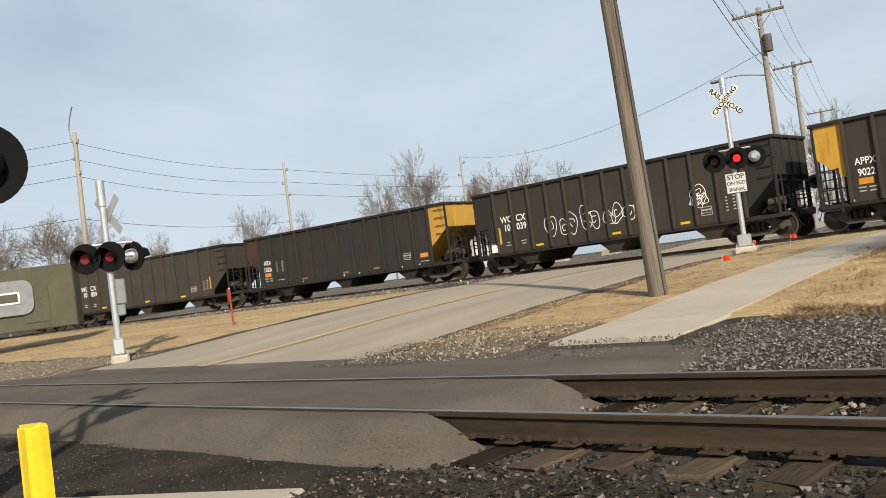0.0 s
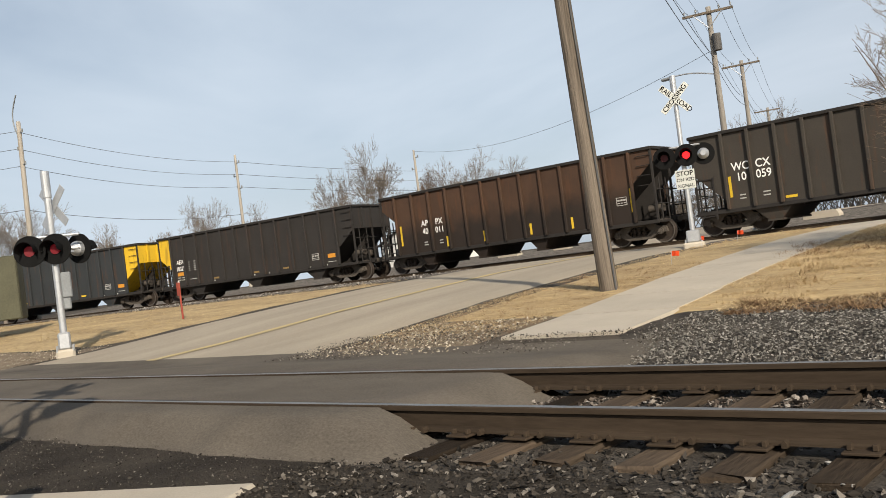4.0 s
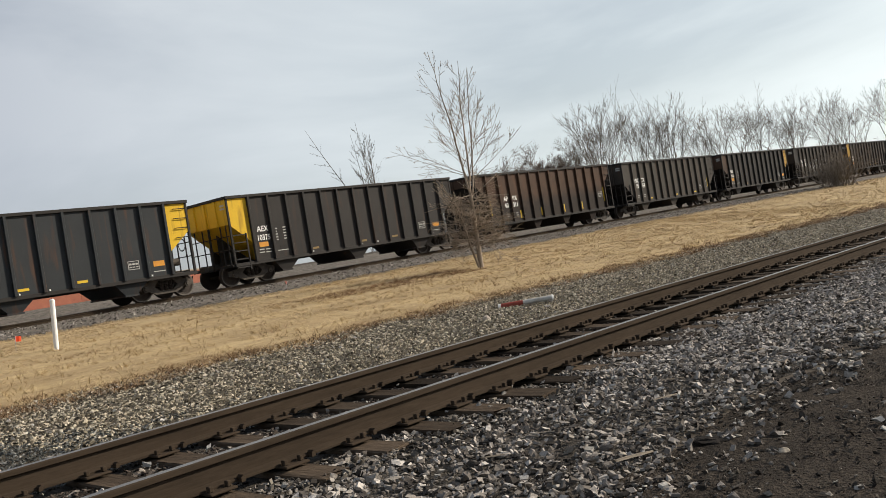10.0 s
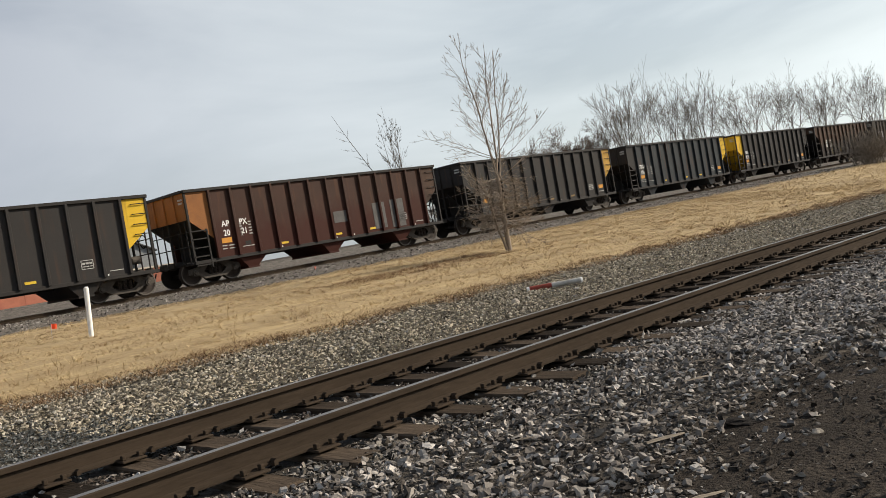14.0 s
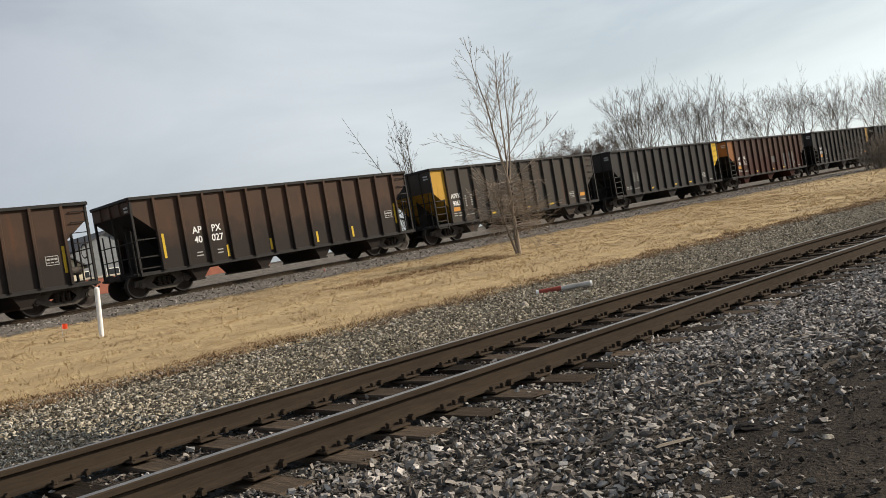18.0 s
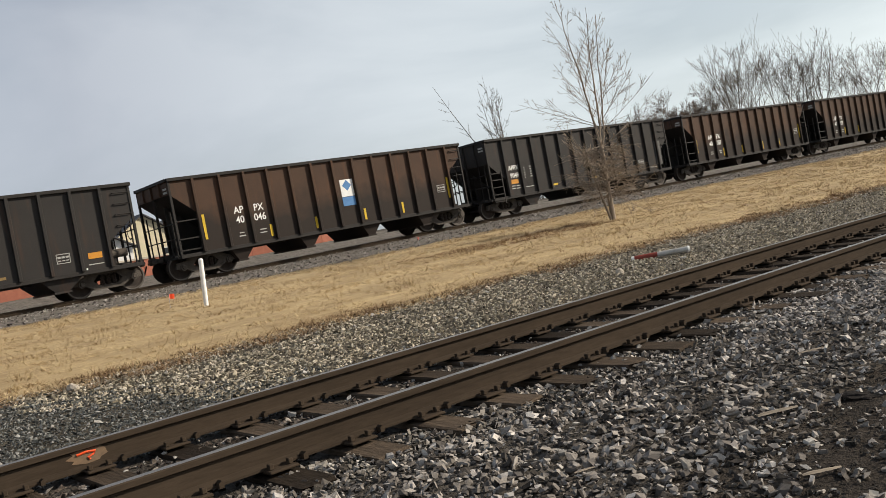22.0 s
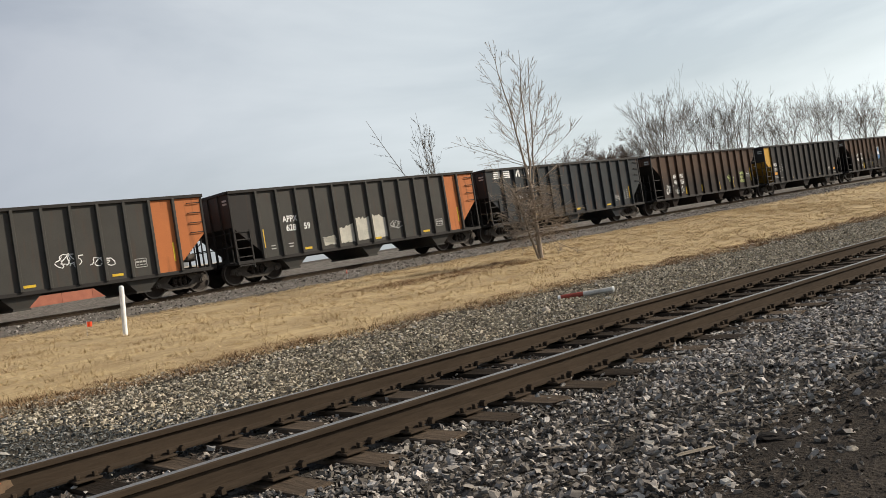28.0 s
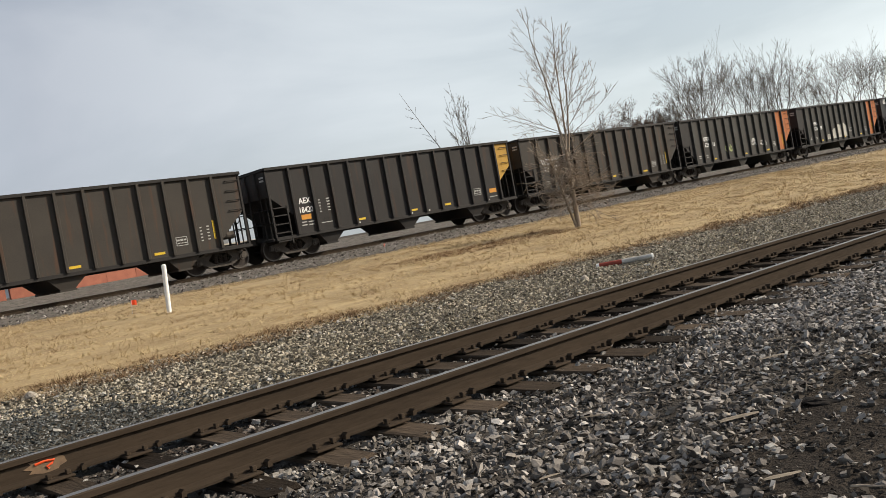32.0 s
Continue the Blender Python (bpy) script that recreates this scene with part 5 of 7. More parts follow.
def poles():
    p1, h1 = pole(-7.62, 12.8, 11.6, 0.158, 0.11, "tall weathered wooden utility pole beside the pavement", -1.9)
    crossarm(p1, h1 - 0.3, 0)
    bm = bmesh.new()
    tube(bm, (0.17, -0.06, 0), (0.13, -0.05, h1 - 1), 0.016, n=6)
    part("ground_wire", bm, M["wire"], p1)
    spots = [(-17.2, 41.5, 11.7), (-22.2, 57.8, 11.8), (-31.2, 86.3, 12.0), (-41, 118, 12.2)]
    for i, (x, y, t) in enumerate(spots):
        ob, h = pole(x, y, t, 0.17, 0.12, "weathered wooden utility pole with a crossarm along the street", 0.0, M["grey_wood"])
        crossarm(ob, h - 0.3, 14)
        if i == 0:
            bm = bmesh.new()
            pipe(bm, [(-2.2 * k / 8, -0.3 * k / 8, h - 3.3 + 0.35 * math.sin(k / 8 * math.pi * 0.62)) for k in range(9)], 0.035, 8)
            arm = part("lamp_bracket", bm, M["galv"], ob)
            bm = bmesh.new()
            box(bm, -2.75, -0.42, h - 3.08, -2.1, -0.18, h - 2.93, 0.05)
            part("lamp_head", bm, M["hatch_grey"], arm, "grey street lamp head")
            bm = bmesh.new()
            tube(bm, (0.28, -0.1, h - 2.2), (0.28, -0.1, h - 1.4), 0.2, n=14)
            part("transformer", bm, M["hatch_dark"], ob, "grey pole transformer")
    tops = [(-7.62, 12.8, 11.3)] + [(x, y, t - 0.1) for x, y, t in spots]
    for a, b in zip(tops, tops[1:]):
        for o in (-1.1, -0.55, 0.55, 1.1):
            wire((a[0] + o, a[1], a[2] + 0.1), (b[0] + o, b[1], b[2]), 0.5)
        wire((a[0], a[1], a[2] - 2.2), (b[0], b[1], b[2] - 2.4), 0.5, 0.012)
        wire((a[0], a[1], a[2] - 2.7), (b[0], b[1], b[2] - 2.9), 0.5, 0.012)
    left = [(-60.3, 26.8, 14.2), (-62.7, 46.3, 12.6), (-57, 63, 12.2)]
    for i, (x, y, t) in enumerate(left):
        ob, h = pole(x, y, t, 0.21 if i == 0 else 0.16, 0.14 if i == 0 else 0.1, "slender pale wooden utility pole behind the train", 2.0 if i == 0 else 0, M["pale_wood"])
        bm = bmesh.new()
        for k in range(3):
            s = -1 if k % 2 else 1
            tube(bm, (0, 0, h - 0.8 - 1.1 * k), (0.45 * s, 0, h - 0.7 - 1.1 * k), 0.04, n=6)
            tube(bm, (0.45 * s, 0, h - 0.8 - 1.1 * k), (0.45 * s, 0, h - 0.55 - 1.1 * k), 0.06, n=8)
        part("insulator_arm", bm, M["hatch_grey"], ob)
        if i == 0:
            bm = bmesh.new()
            pipe(bm, [(-0.1 - 0.75 * math.sin(math.pi * q / 12) + 0.15 * q / 12, 0, h - 1.1 + 2.9 * q / 12) for q in range(13)], 0.045, 8)
            part("bent_conduit", bm, M["hatch_grey"], ob, "bent pipe rising above the pole's top")
    for k in range(3):
        a, b = left[0], left[1]
        wire((a[0], a[1], a[2] - 0.6 - 1.2 * k), (b[0], b[1], b[2] - 0.6 - 1.1 * k), 0.55, 0.016)
        wire((a[0], a[1], a[2] - 0.6 - 1.2 * k), (-75, 4, 13.2 - 1.2 * k), 0.55, 0.016)
        wire((b[0], b[1], b[2] - 0.6 - 1.1 * k), (-64, 90, 11.5 - 1.0 * k), 0.55, 0.016)
    wire((left[0][0], left[0][1], 8.2), (left[1][0], left[1][1], 7.4), 0.55, 0.02)
    wire((left[0][0], left[0][1], 8.2), (-75, 4, 8.6), 0.55, 0.02)
    wire((left[2][0], left[2][1], 12.1), (-17.2, 41.5, 9.6), 1.6, 0.011)


poles()


def bulk_mesh(name, co, tris, material):
    me = bpy.data.meshes.new(name)
    me.vertices.add(len(co))
    me.vertices.foreach_set("co", co.astype(np.float32).ravel())
    me.loops.add(tris.size)
    me.loops.foreach_set("vertex_index", tris.astype(np.int32).ravel())
    me.polygons.add(len(tris))
    me.polygons.foreach_set("loop_start", np.arange(0, tris.size, 3, dtype=np.int32))
    me.materials.append(material)
    me.update(calc_edges=True)
    me.shade_flat()
    me.validate()
    return me


# ---- bare trees ----
def grow(rnd, p, d, length, r, depth, out, spread, kids, shrink, up):
    n = 4 if depth < 2 else 3
    q = Vector(p)
    for i in range(n):
        d = (d + Vector((rnd.uniform(-1, 1), rnd.uniform(-1, 1), rnd.uniform(-0.6, 1) + up)) * 0.11).normalized()
        b = q + d * (length / n)
        r1 = r * (1 - 0.62 * (i + 1) / n) if depth else r * (1 - 0.75 * (i + 1) / n)
        out.append((depth, q.copy(), b, r * (1 - 0.62 * i / n) if depth else r * (1 - 0.75 * i / n), max(r1, 0.003)))
        if depth < len(kids) and i >= (1 if depth else 1):
            for _ in range(kids[depth] if rnd.random() < 0.8 else max(1, kids[depth] - 1)):
                u = rnd.random()
                at = q.lerp(b, u)
                side = d.cross(Vector((rnd.uniform(-1, 1), rnd.uniform(-1, 1), rnd.uniform(-1, 1)))).normalized()
                a = radians(rnd.uniform(spread * 0.6, spread * 1.25))
                grow(rnd, at, (d * math.cos(a) + side * math.sin(a)).normalized(), length * rnd.uniform(shrink * 0.75, shrink * 1.15) * (1 - 0.35 * i / n), max(r1 * 0.6, 0.004), depth + 1, out, spread, kids, shrink, up)
        q = b


def limb_mesh(name, segs, material, thick=0.0):
    vs, fs = [], []
    for depth, a, b, r0, r1 in segs:
        n = 7 if depth == 0 else 4 if depth == 1 else 3
        r0, r1 = max(r0, thick), max(r1, thick)
        d = (b - a).normalized()
        u = d.cross(Vector((0.3, 0.2, 1)) if abs(d.z) < 0.9 else Vector((1, 0.1, 0))).normalized()
        v = d.cross(u)
        k = len(vs)
        for c, r in ((a, r0), (b, r1)):
            vs += [tuple(c + (u * math.cos(i * math.tau / n) + v * math.sin(i * math.tau / n)) * r) for i in range(n)]
        fs += [(k + i, k + (i + 1) % n, k + n + (i + 1) % n, k + n + i) for i in range(n)]
    return raw(name, vs, fs, material, True)


def tree(nm, segs, material, label, category, thick, m, group=""):
    ob = tagged(new(nm), label, category, group)
    part("trunk", limb_mesh("trunk", [s for s in segs if s[0] == 0], material, thick), material, ob)
    part("crown", limb_mesh("crown", [s for s in segs if s[0] > 0], material, thick), material, ob)
    ob.matrix_basis = m
    return ob


def fork(rnd, p, d, length, r, depth, deepest, out, spread, up, ratio, thin=0.68, side_twigs=0.6):
    """A branch of three lengths that bears side twigs and splits at its end."""
    q = Vector(p)
    for i in range(3):
        d = (d + Vector((rnd.uniform(-1, 1), rnd.uniform(-1, 1), rnd.uniform(-1, 1) + up)) * 0.1).normalized()
        b = q + d * (length / 3)
        k = 1 - (1 - thin) * i / 3
        out.append((depth, q.copy(), b, r * k, r * (k - (1 - thin) / 3)))
        if 1 <= depth < deepest and rnd.random() < side_twigs:
            side = d.cross(Vector((rnd.uniform(-1, 1), rnd.uniform(-1, 1), rnd.uniform(-1, 1)))).normalized()
            a = radians(rnd.uniform(spread * 0.8, spread * 1.4))
            fork(rnd, b, (d * math.cos(a) + side * math.sin(a)).normalized(), length * ratio * 0.7, r * 0.35, max(depth + 1, deepest - 1), deepest, out, spread, up, ratio, thin, side_twigs)
        q = b
    if depth < deepest:
        turn = rnd.uniform(0, math.tau)
        n = 3 if depth < 2 or rnd.random() < 0.35 else 2
        u = d.cross(Vector((0.31, 0.77, 0.2))).normalized()
        v = d.cross(u)
        for j in range(n):
            f = turn + j * math.tau / n + rnd.uniform(-0.4, 0.4)
            a = radians(rnd.uniform(spread * 0.5, spread * 1.15))
            fork(rnd, q, (d * math.cos(a) + (u * math.cos(f) + v * math.sin(f)) * math.sin(a)).normalized(), length * ratio * rnd.uniform(0.75, 1.2), r * thin * (0.8 if n == 2 else 0.7), depth + 1, deepest, out, spread, up, ratio, thin, side_twigs)


def shoot(rnd, p, d, length, r, depth, out, kids, up=0.25, bend=0.07, n=6, reach=(0.3, 0.52), angle=(18, 42)):
    """A long straight shoot with side shoots that point the same way."""
    q = Vector(p)
    for i in range(n):
        d = (d + Vector((rnd.uniform(-1, 1), rnd.uniform(-1, 1), rnd.uniform(-0.8, 0.8) + up)) * bend).normalized()
        b = q + d * (length / n)
        k0, k1 = 1 - 0.8 * i / n, 1 - 0.8 * (i + 1) / n
        out.append((depth, q.copy(), b, r * k0, r * k1))
        if kids and 1 <= i < n - 1:
            for _ in range(kids[0] if rnd.random() < 0.7 else max(0, kids[0] - 1)):
                side = d.cross(Vector((rnd.uniform(-1, 1), rnd.uniform(-1, 1), rnd.uniform(-1, 1)))).normalized()
                a = radians(rnd.uniform(*angle))
                shoot(rnd, q.lerp(b, rnd.random()), (d * math.cos(a) + side * math.sin(a)).normalized(), length * rnd.uniform(*reach) * (1 - 0.72 * i / n), max(r * k1 * 0.5, 0.003), depth + 1, out, kids[1:], up * 0.8, bend * 1.3, 4, reach, angle)
        q = b


def near_trees():
    rnd = random.Random(11)
    # the young tree: a low side stem and a trunk that splits into three leaders
    segs = []

    def stem(p, q, r0, r1, n, sway):
        p, q = Vector(p), Vector(q)
        got, last = [], p
        ph = rnd.uniform(0, 6)
        for i in range(1, n + 1):
            u = i / n
            at = p.lerp(q, u) + Vector((math.sin(u * 5 + ph), math.cos(u * 4 + ph), 0)) * sway * u * (1 - u) * 2 + Vector((rnd.uniform(-1, 1), rnd.uniform(-1, 1), 0)) * 0.015
            got.append((0, last, at, r0 + (r1 - r0) * (i - 1) / n, r0 + (r1 - r0) * u))
            last = at
        segs.extend(got)
        return got

    trunk = stem((0, 0, 0), (-0.02, 0, 2.3), 0.085, 0.062, 6, 0.04)
    side = stem((-0.06, 0.03, 0.05), (-0.62, 0.1, 2.0), 0.045, 0.016, 6, 0.06)
    fork_at = trunk[-1][2]
    leaders = [stem(fork_at, (-0.85, 0.1, 6.6), 0.036, 0.005, 14, 0.1), stem(fork_at, (0.22, -0.1, 6.35), 0.034, 0.005, 14, 0.12), stem(trunk[4][2], (0.92, 0.15, 6.2), 0.031, 0.005, 14, 0.14)]
    for lead, sgn in zip(leaders, (-1, 0, 1)):
        for j in range(15):
            u = 0.06 + 0.86 * (j + rnd.random()) / 15
            s = lead[int(u * 14)]
            a = rnd.uniform(-1.2, 1.2) + (math.pi if sgn < 0 else 0 if sgn > 0 else rnd.choice((1.57, -1.57, 0, 3.1)))
            w = radians(rnd.uniform(48, 72) - 30 * u)
            shoot(rnd, s[1].lerp(s[2], rnd.random()), Vector((math.cos(a) * math.sin(w), math.sin(a) * math.sin(w), math.cos(w))), (2.3 * (1 - u) + 0.36) * rnd.uniform(0.7, 1.15), s[3] * 0.36, 1, segs, (2, 1, 1) if u < 0.5 else (1, 1), 0.5, 0.06, 7, (0.3, 0.55), (24, 44))
    for s in side[2:]:
        for _ in range(3):
            a = rnd.uniform(1.8, 4.4)
            shoot(rnd, s[2], Vector((math.cos(a), math.sin(a), rnd.uniform(0.6, 1.6))).normalized(), rnd.uniform(0.8, 1.5), 0.012, 1, segs, (2, 1), 0.4, 0.09, 6, (0.3, 0.5), (22, 48))
    for _ in range(95):
        a = rnd.uniform(0, math.tau)
        shoot(rnd, Vector((0, 0, rnd.uniform(0.7, 2.3))), Vector((math.cos(a), math.sin(a), rnd.uniform(-0.3, 0.35))).normalized(), rnd.uniform(0.6, 1.7), 0.015, 1, segs, (2, 2), -0.12, 0.2, 6, (0.3, 0.55), (25, 65))
    tree("bare_tree", segs, M["bark"], "young bare tree with tangled low twigs on the verge", "tree", 0.0045, pose(18.8, 15.78, ground_z(18.8, 15.78) - 0.03, 0, 0.6, 0) @ Matrix.Scale(0.93, 4))
    # the bush: a clump of pale stems that branch into a rounded twiggy crown
    segs, rnd = [], random.Random(21)
    for k in range(30):
        a, w = k * 2.4 + rnd.uniform(-0.3, 0.3), 0.62 * math.sqrt((k + 0.5) / 30) + rnd.uniform(-0.05, 0.05)
        d = Vector((math.cos(a) * math.sin(w), math.sin(a) * math.sin(w), math.cos(w))).normalized()
        base = Vector((math.cos(a) * 0.5, math.sin(a) * 0.35, 0)) * rnd.uniform(0.2, 1.0)
        shoot(rnd, base, d, rnd.uniform(4.7, 5.4) * (1 - 0.36 * w), rnd.uniform(0.02, 0.036), 0, segs, (3, 3, 2), 0.12, 0.08, 9, (0.3, 0.5), (20, 48))
    for _ in range(70):
        a = rnd.uniform(0, math.tau)
        shoot(rnd, Vector((math.cos(a), math.sin(a), 0)) * rnd.uniform(0.3, 1.3) + Vector((0, 0, rnd.uniform(0.7, 2.4))), Vector((math.cos(a), math.sin(a), rnd.uniform(-0.3, 0.5))).normalized(), rnd.uniform(0.6, 1.3), 0.009, 1, segs, (2, 2), 0.0, 0.16, 6, (0.3, 0.5), (22, 55))
    bush = tree("bare_bush", segs, M["bush_bark"], "large many-stemmed bare bush on the dry verge", "bush", 0.003, pose(-1.9, 15.9, ground_z(-1.9, 15.9) - 0.03))
    bm = bmesh.new()
    tube(bm, (0.42, -0.12, 1.22), (0.42, -0.12, 1.5), 0.05, 0.05, 10)
    part("ribbon", bm, M["marker_red"], bush, "red and white ribbon tied round a stem")


def far_trees():
    rnd = random.Random(5)
    kinds = []
    for k in range(6):
        segs = []
        if k < 3:   # round crowns on a short trunk
            fork(rnd, (0, 0, 0), Vector((0, 0, 1)), 2.6, 0.22, 0, 8, segs, 29, 0.16, 0.8)
        else:       # several tall stems fanning out from the ground
            for j in range(3 if k < 5 else 1):
                d = Vector((-0.3 + 0.3 * j + rnd.uniform(-0.1, 0.1), rnd.uniform(-0.2, 0.2), 1)).normalized() if k < 5 else Vector((0.05, 0, 1))
                fork(rnd, (-0.7 + 0.7 * j, rnd.uniform(-0.5, 0.5), 0), d, rnd.uniform(3.2, 4.0), 0.15, 0, 5, segs, 25, 0.2, 0.74, 0.68, 0.3)
        kinds.append(segs)
    first = {}

    def plant(k, x, y, height, red=False, wide=1.0):
        tips = sorted(s[2].z for s in kinds[k])
        top = tips[int(len(tips) * 0.975)]
        z = ground_z(x, y) - 0.1
        f = height / top
        m = pose(x, y, z, 0, 0, rnd.uniform(0, 360)) @ Matrix.Diagonal((f * wide, f * wide, f, 1))
        key = (k, red)
        if key not in first:
            first[key] = tree("bare_tree", kinds[k], M["red_leaf"] if red else M["far_bark"] if k < 3 else M["row_bark"], "reddish brown tree far beyond the train" if red else "bare winter tree far beyond the train", "tree", 0.012, m, "far trees")
            if red:
                # withered leaves that still hang in the crown
                rng = np.random.default_rng(k + 40)
                tips = np.array([s[2] for s in kinds[k] if s[0] > 3])
                tips = tips[rng.integers(0, len(tips), 1800)] + rng.normal(0, 0.2, (1800, 3))
                co = tips[:, None, :] + rng.normal(0, 0.075, (1800, 3, 3))
                part("withered_leaves", bulk_mesh("withered_leaves", co.reshape(-1, 3), np.arange(5400).reshape(-1, 3), M["red_leaf"]), M["red_leaf"], first[key])
        else:
            ob = copy_thing(first[key], pose(0, 0, 0))
            ob.matrix_basis = m

    def at(az, d):
        return -math.sin(radians(az)) * d, math.cos(radians(az)) * d

    for k, az, d, el, red, wide in ((0, 44.7, 105, 7.0, False, 0.9), (1, 47.2, 108, 6.0, False, 0.7), (2, 41.4, 120, 5.4, True, 0.7), (1, 38.9, 118, 6.0, False, 0.9), (0, 36.5, 125, 5.4, False, 1), (1, 56.2, 115, 5.1, False, 0.85), (2, 58.4, 120, 3.6, False, 1), (0, 53, 120, 4.4, False, 0.8), (0, 61.8, 105, 4.2, False, 0.9), (2, 67.8, 90, 6.1, False, 1.2), (1, 70.6, 92, 5.6, False, 1.2), (0, 65, 100, 5.0, False, 1.2), (2, -3.5, 100, 6.6, False, 1), (1, 20, 140, 6.0, False, 1), (0, 15.5, 140, 5.0, False, 1)):
        x, y = at(az, d)
        plant(k, x, y, d * math.tan(radians(el)) + 0.5, red, wide * 0.8)
    for k, az, d, el, red in ((1, -51.9, 125, 4.0, True), (2, -53.4, 128, 3.5, True), (0, -55.0, 125, 4.4, True), (0, -56.6, 130, 4.5, False)):
        x, y = at(az, d)
        plant(k, x, y, d * math.tan(radians(el)) + 0.3, red, 0.65 if k > 2 else 1.0)
    # two slender trees close behind the train, one of them leaning
    x, y = at(-44.6, 62)
    segs = []
    shoot(rnd, (0, 0, 0), Vector((-0.42, 0.37, 1)).normalized(), 10.6, 0.05, 0, segs, (2, 3), 0.02, 0.035, 12, (0.12, 0.22), (22, 50))
    tree("bare_tree", segs, M["row_bark"], "slender leaning bare tree behind the train", "tree", 0.008, pose(x, y, ground_z(x, y) - 0.1), "far trees")
    x, y = at(-43.9, 62)
    segs = []
    for dx in (-0.1, -0.05, 0.0, 0.06, 0.12):
        shoot(rnd, (dx, 0, 0), Vector((dx, 0.05, 1)).normalized(), rnd.uniform(8.6, 10.2), 0.038, 0, segs, (3, 3, 2), 0.25, 0.04, 10, (0.18, 0.32), (20, 42))
    tree("bare_tree", segs, M["row_bark"], "bare tree with upright stems behind the train", "tree", 0.008, pose(x, y, ground_z(x, y) - 0.1), "far trees")
    for i in range(19):
        az = -58.6 - 17.0 * (i / 18) ** 1.1 + rnd.uniform(-0.3, 0.3)
        d = 118 + 70 * i / 18 + rnd.uniform(-8, 8)
        x, y = at(az, d)
        plant(3 + i % 3, x, y, d * math.tan(radians((6.6 if i < 6 else 5.2 if i < 12 else 5.1) + rnd.uniform(-0.8, 0.3))), False, rnd.uniform(0.75, 1.0))
    segs = []
    for _ in range(40):
        a = rnd.uniform(0, math.tau)
        w = rnd.uniform(0.2, 1.2)
        grow(rnd, Vector((rnd.uniform(-1.3, 1.3), rnd.uniform(-0.6, 0.6), 0)), Vector((math.cos(a) * w, math.sin(a) * w, 1)).normalized(), rnd.uniform(1.2, 2.8), 0.03, 1, segs, 40, (2, 3, 2), 0.5, 0.1)
    for x, y, f in [(64.5, 20.5, 1.0), (69, 22.5, 1.0)] + [(46 + 8.5 * i + 3 * math.sin(i * 5.1), 92 + 7 * math.sin(i * 2.3), 1.9 + 0.3 * math.sin(i * 3.7)) for i in range(5, 11)] + [(90 + 5.2 * i, 58 - 1.6 * i + 3 * math.sin(i * 2.9), 1.5 + 0.25 * math.sin(i * 4.1)) for i in range(14)] + [(-46 + 4.5 * i, 96 + 4 * math.sin(i * 2.3), 2.1) for i in range(6)]:
        m = pose(x, y, ground_z(x, y) - 0.05, 0, 0, x * 40) @ Matrix.Diagonal((f, f, f, 1))
        if "scrub" not in first:
            first["scrub"] = tagged(part("scrub_bush", limb_mesh("scrub_bush", segs, M["row_bark"], 0.009), M["row_bark"]), "tangled leafless scrub beside and beyond the raised track", "bush", "scrub bushes")
            first["scrub"].matrix_basis = m
        else:
            copy_thing(first["scrub"], pose(0, 0, 0)).matrix_basis = m


near_trees()
far_trees()


# ---- beyond the raised track ----
def gable(bm, x0, x1, y0, y1, z0, z1, apex):
    """Walls with a gable towards -y and +y."""
    xm = (x0 + x1) / 2
    pts = [(x0, z0), (x1, z0), (x1, z1), (xm, apex), (x0, z1)]
    prism(bm, pts, y0, y1)


def roof(bm, x0, x1, y0, y1, z1, apex, over=0.4, t=0.15):
    xm = (x0 + x1) / 2
    k = (apex - z1) / (xm - x0)
    for s, a in ((-1, x0 - over), (1, x1 + over)):
        za = z1 - over * k
        prism(bm, [(a, za + 0.02), (xm, apex + 0.02), (xm, apex + t), (a, za + t)], y0 - over, y1 + over)


def house(x, y, w, depth, eave, apex, wall, label, windows):
    z = ground_z(x, y)
    ob = tagged(new("house"), label, "house", "houses beyond the train")
    ob.matrix_basis = pose(x, y, z)
    bm = bmesh.new()
    gable(bm, -w / 2, w / 2, 0, depth, -0.2, eave, apex)
    part("wall", bm, M[wall], ob)
    bm = bmesh.new()
    roof(bm, -w / 2, w / 2, 0, depth, eave, apex)
    part("roof", bm, M["shingle"], ob)
    for wx, wz, ww, wh in windows:
        bm = bmesh.new()
        box(bm, wx - ww / 2 - 0.08, -0.06, wz - wh / 2 - 0.08, wx + ww / 2 + 0.08, 0.02, wz + wh / 2 + 0.08)
        win = part("window", bm, M["white_siding"], ob)
        bm = bmesh.new()
        box(bm, wx - ww / 2, -0.075, wz - wh / 2, wx + ww / 2, -0.062, wz + wh / 2)
        part("pane", bm, M["pane"], win)
    return ob


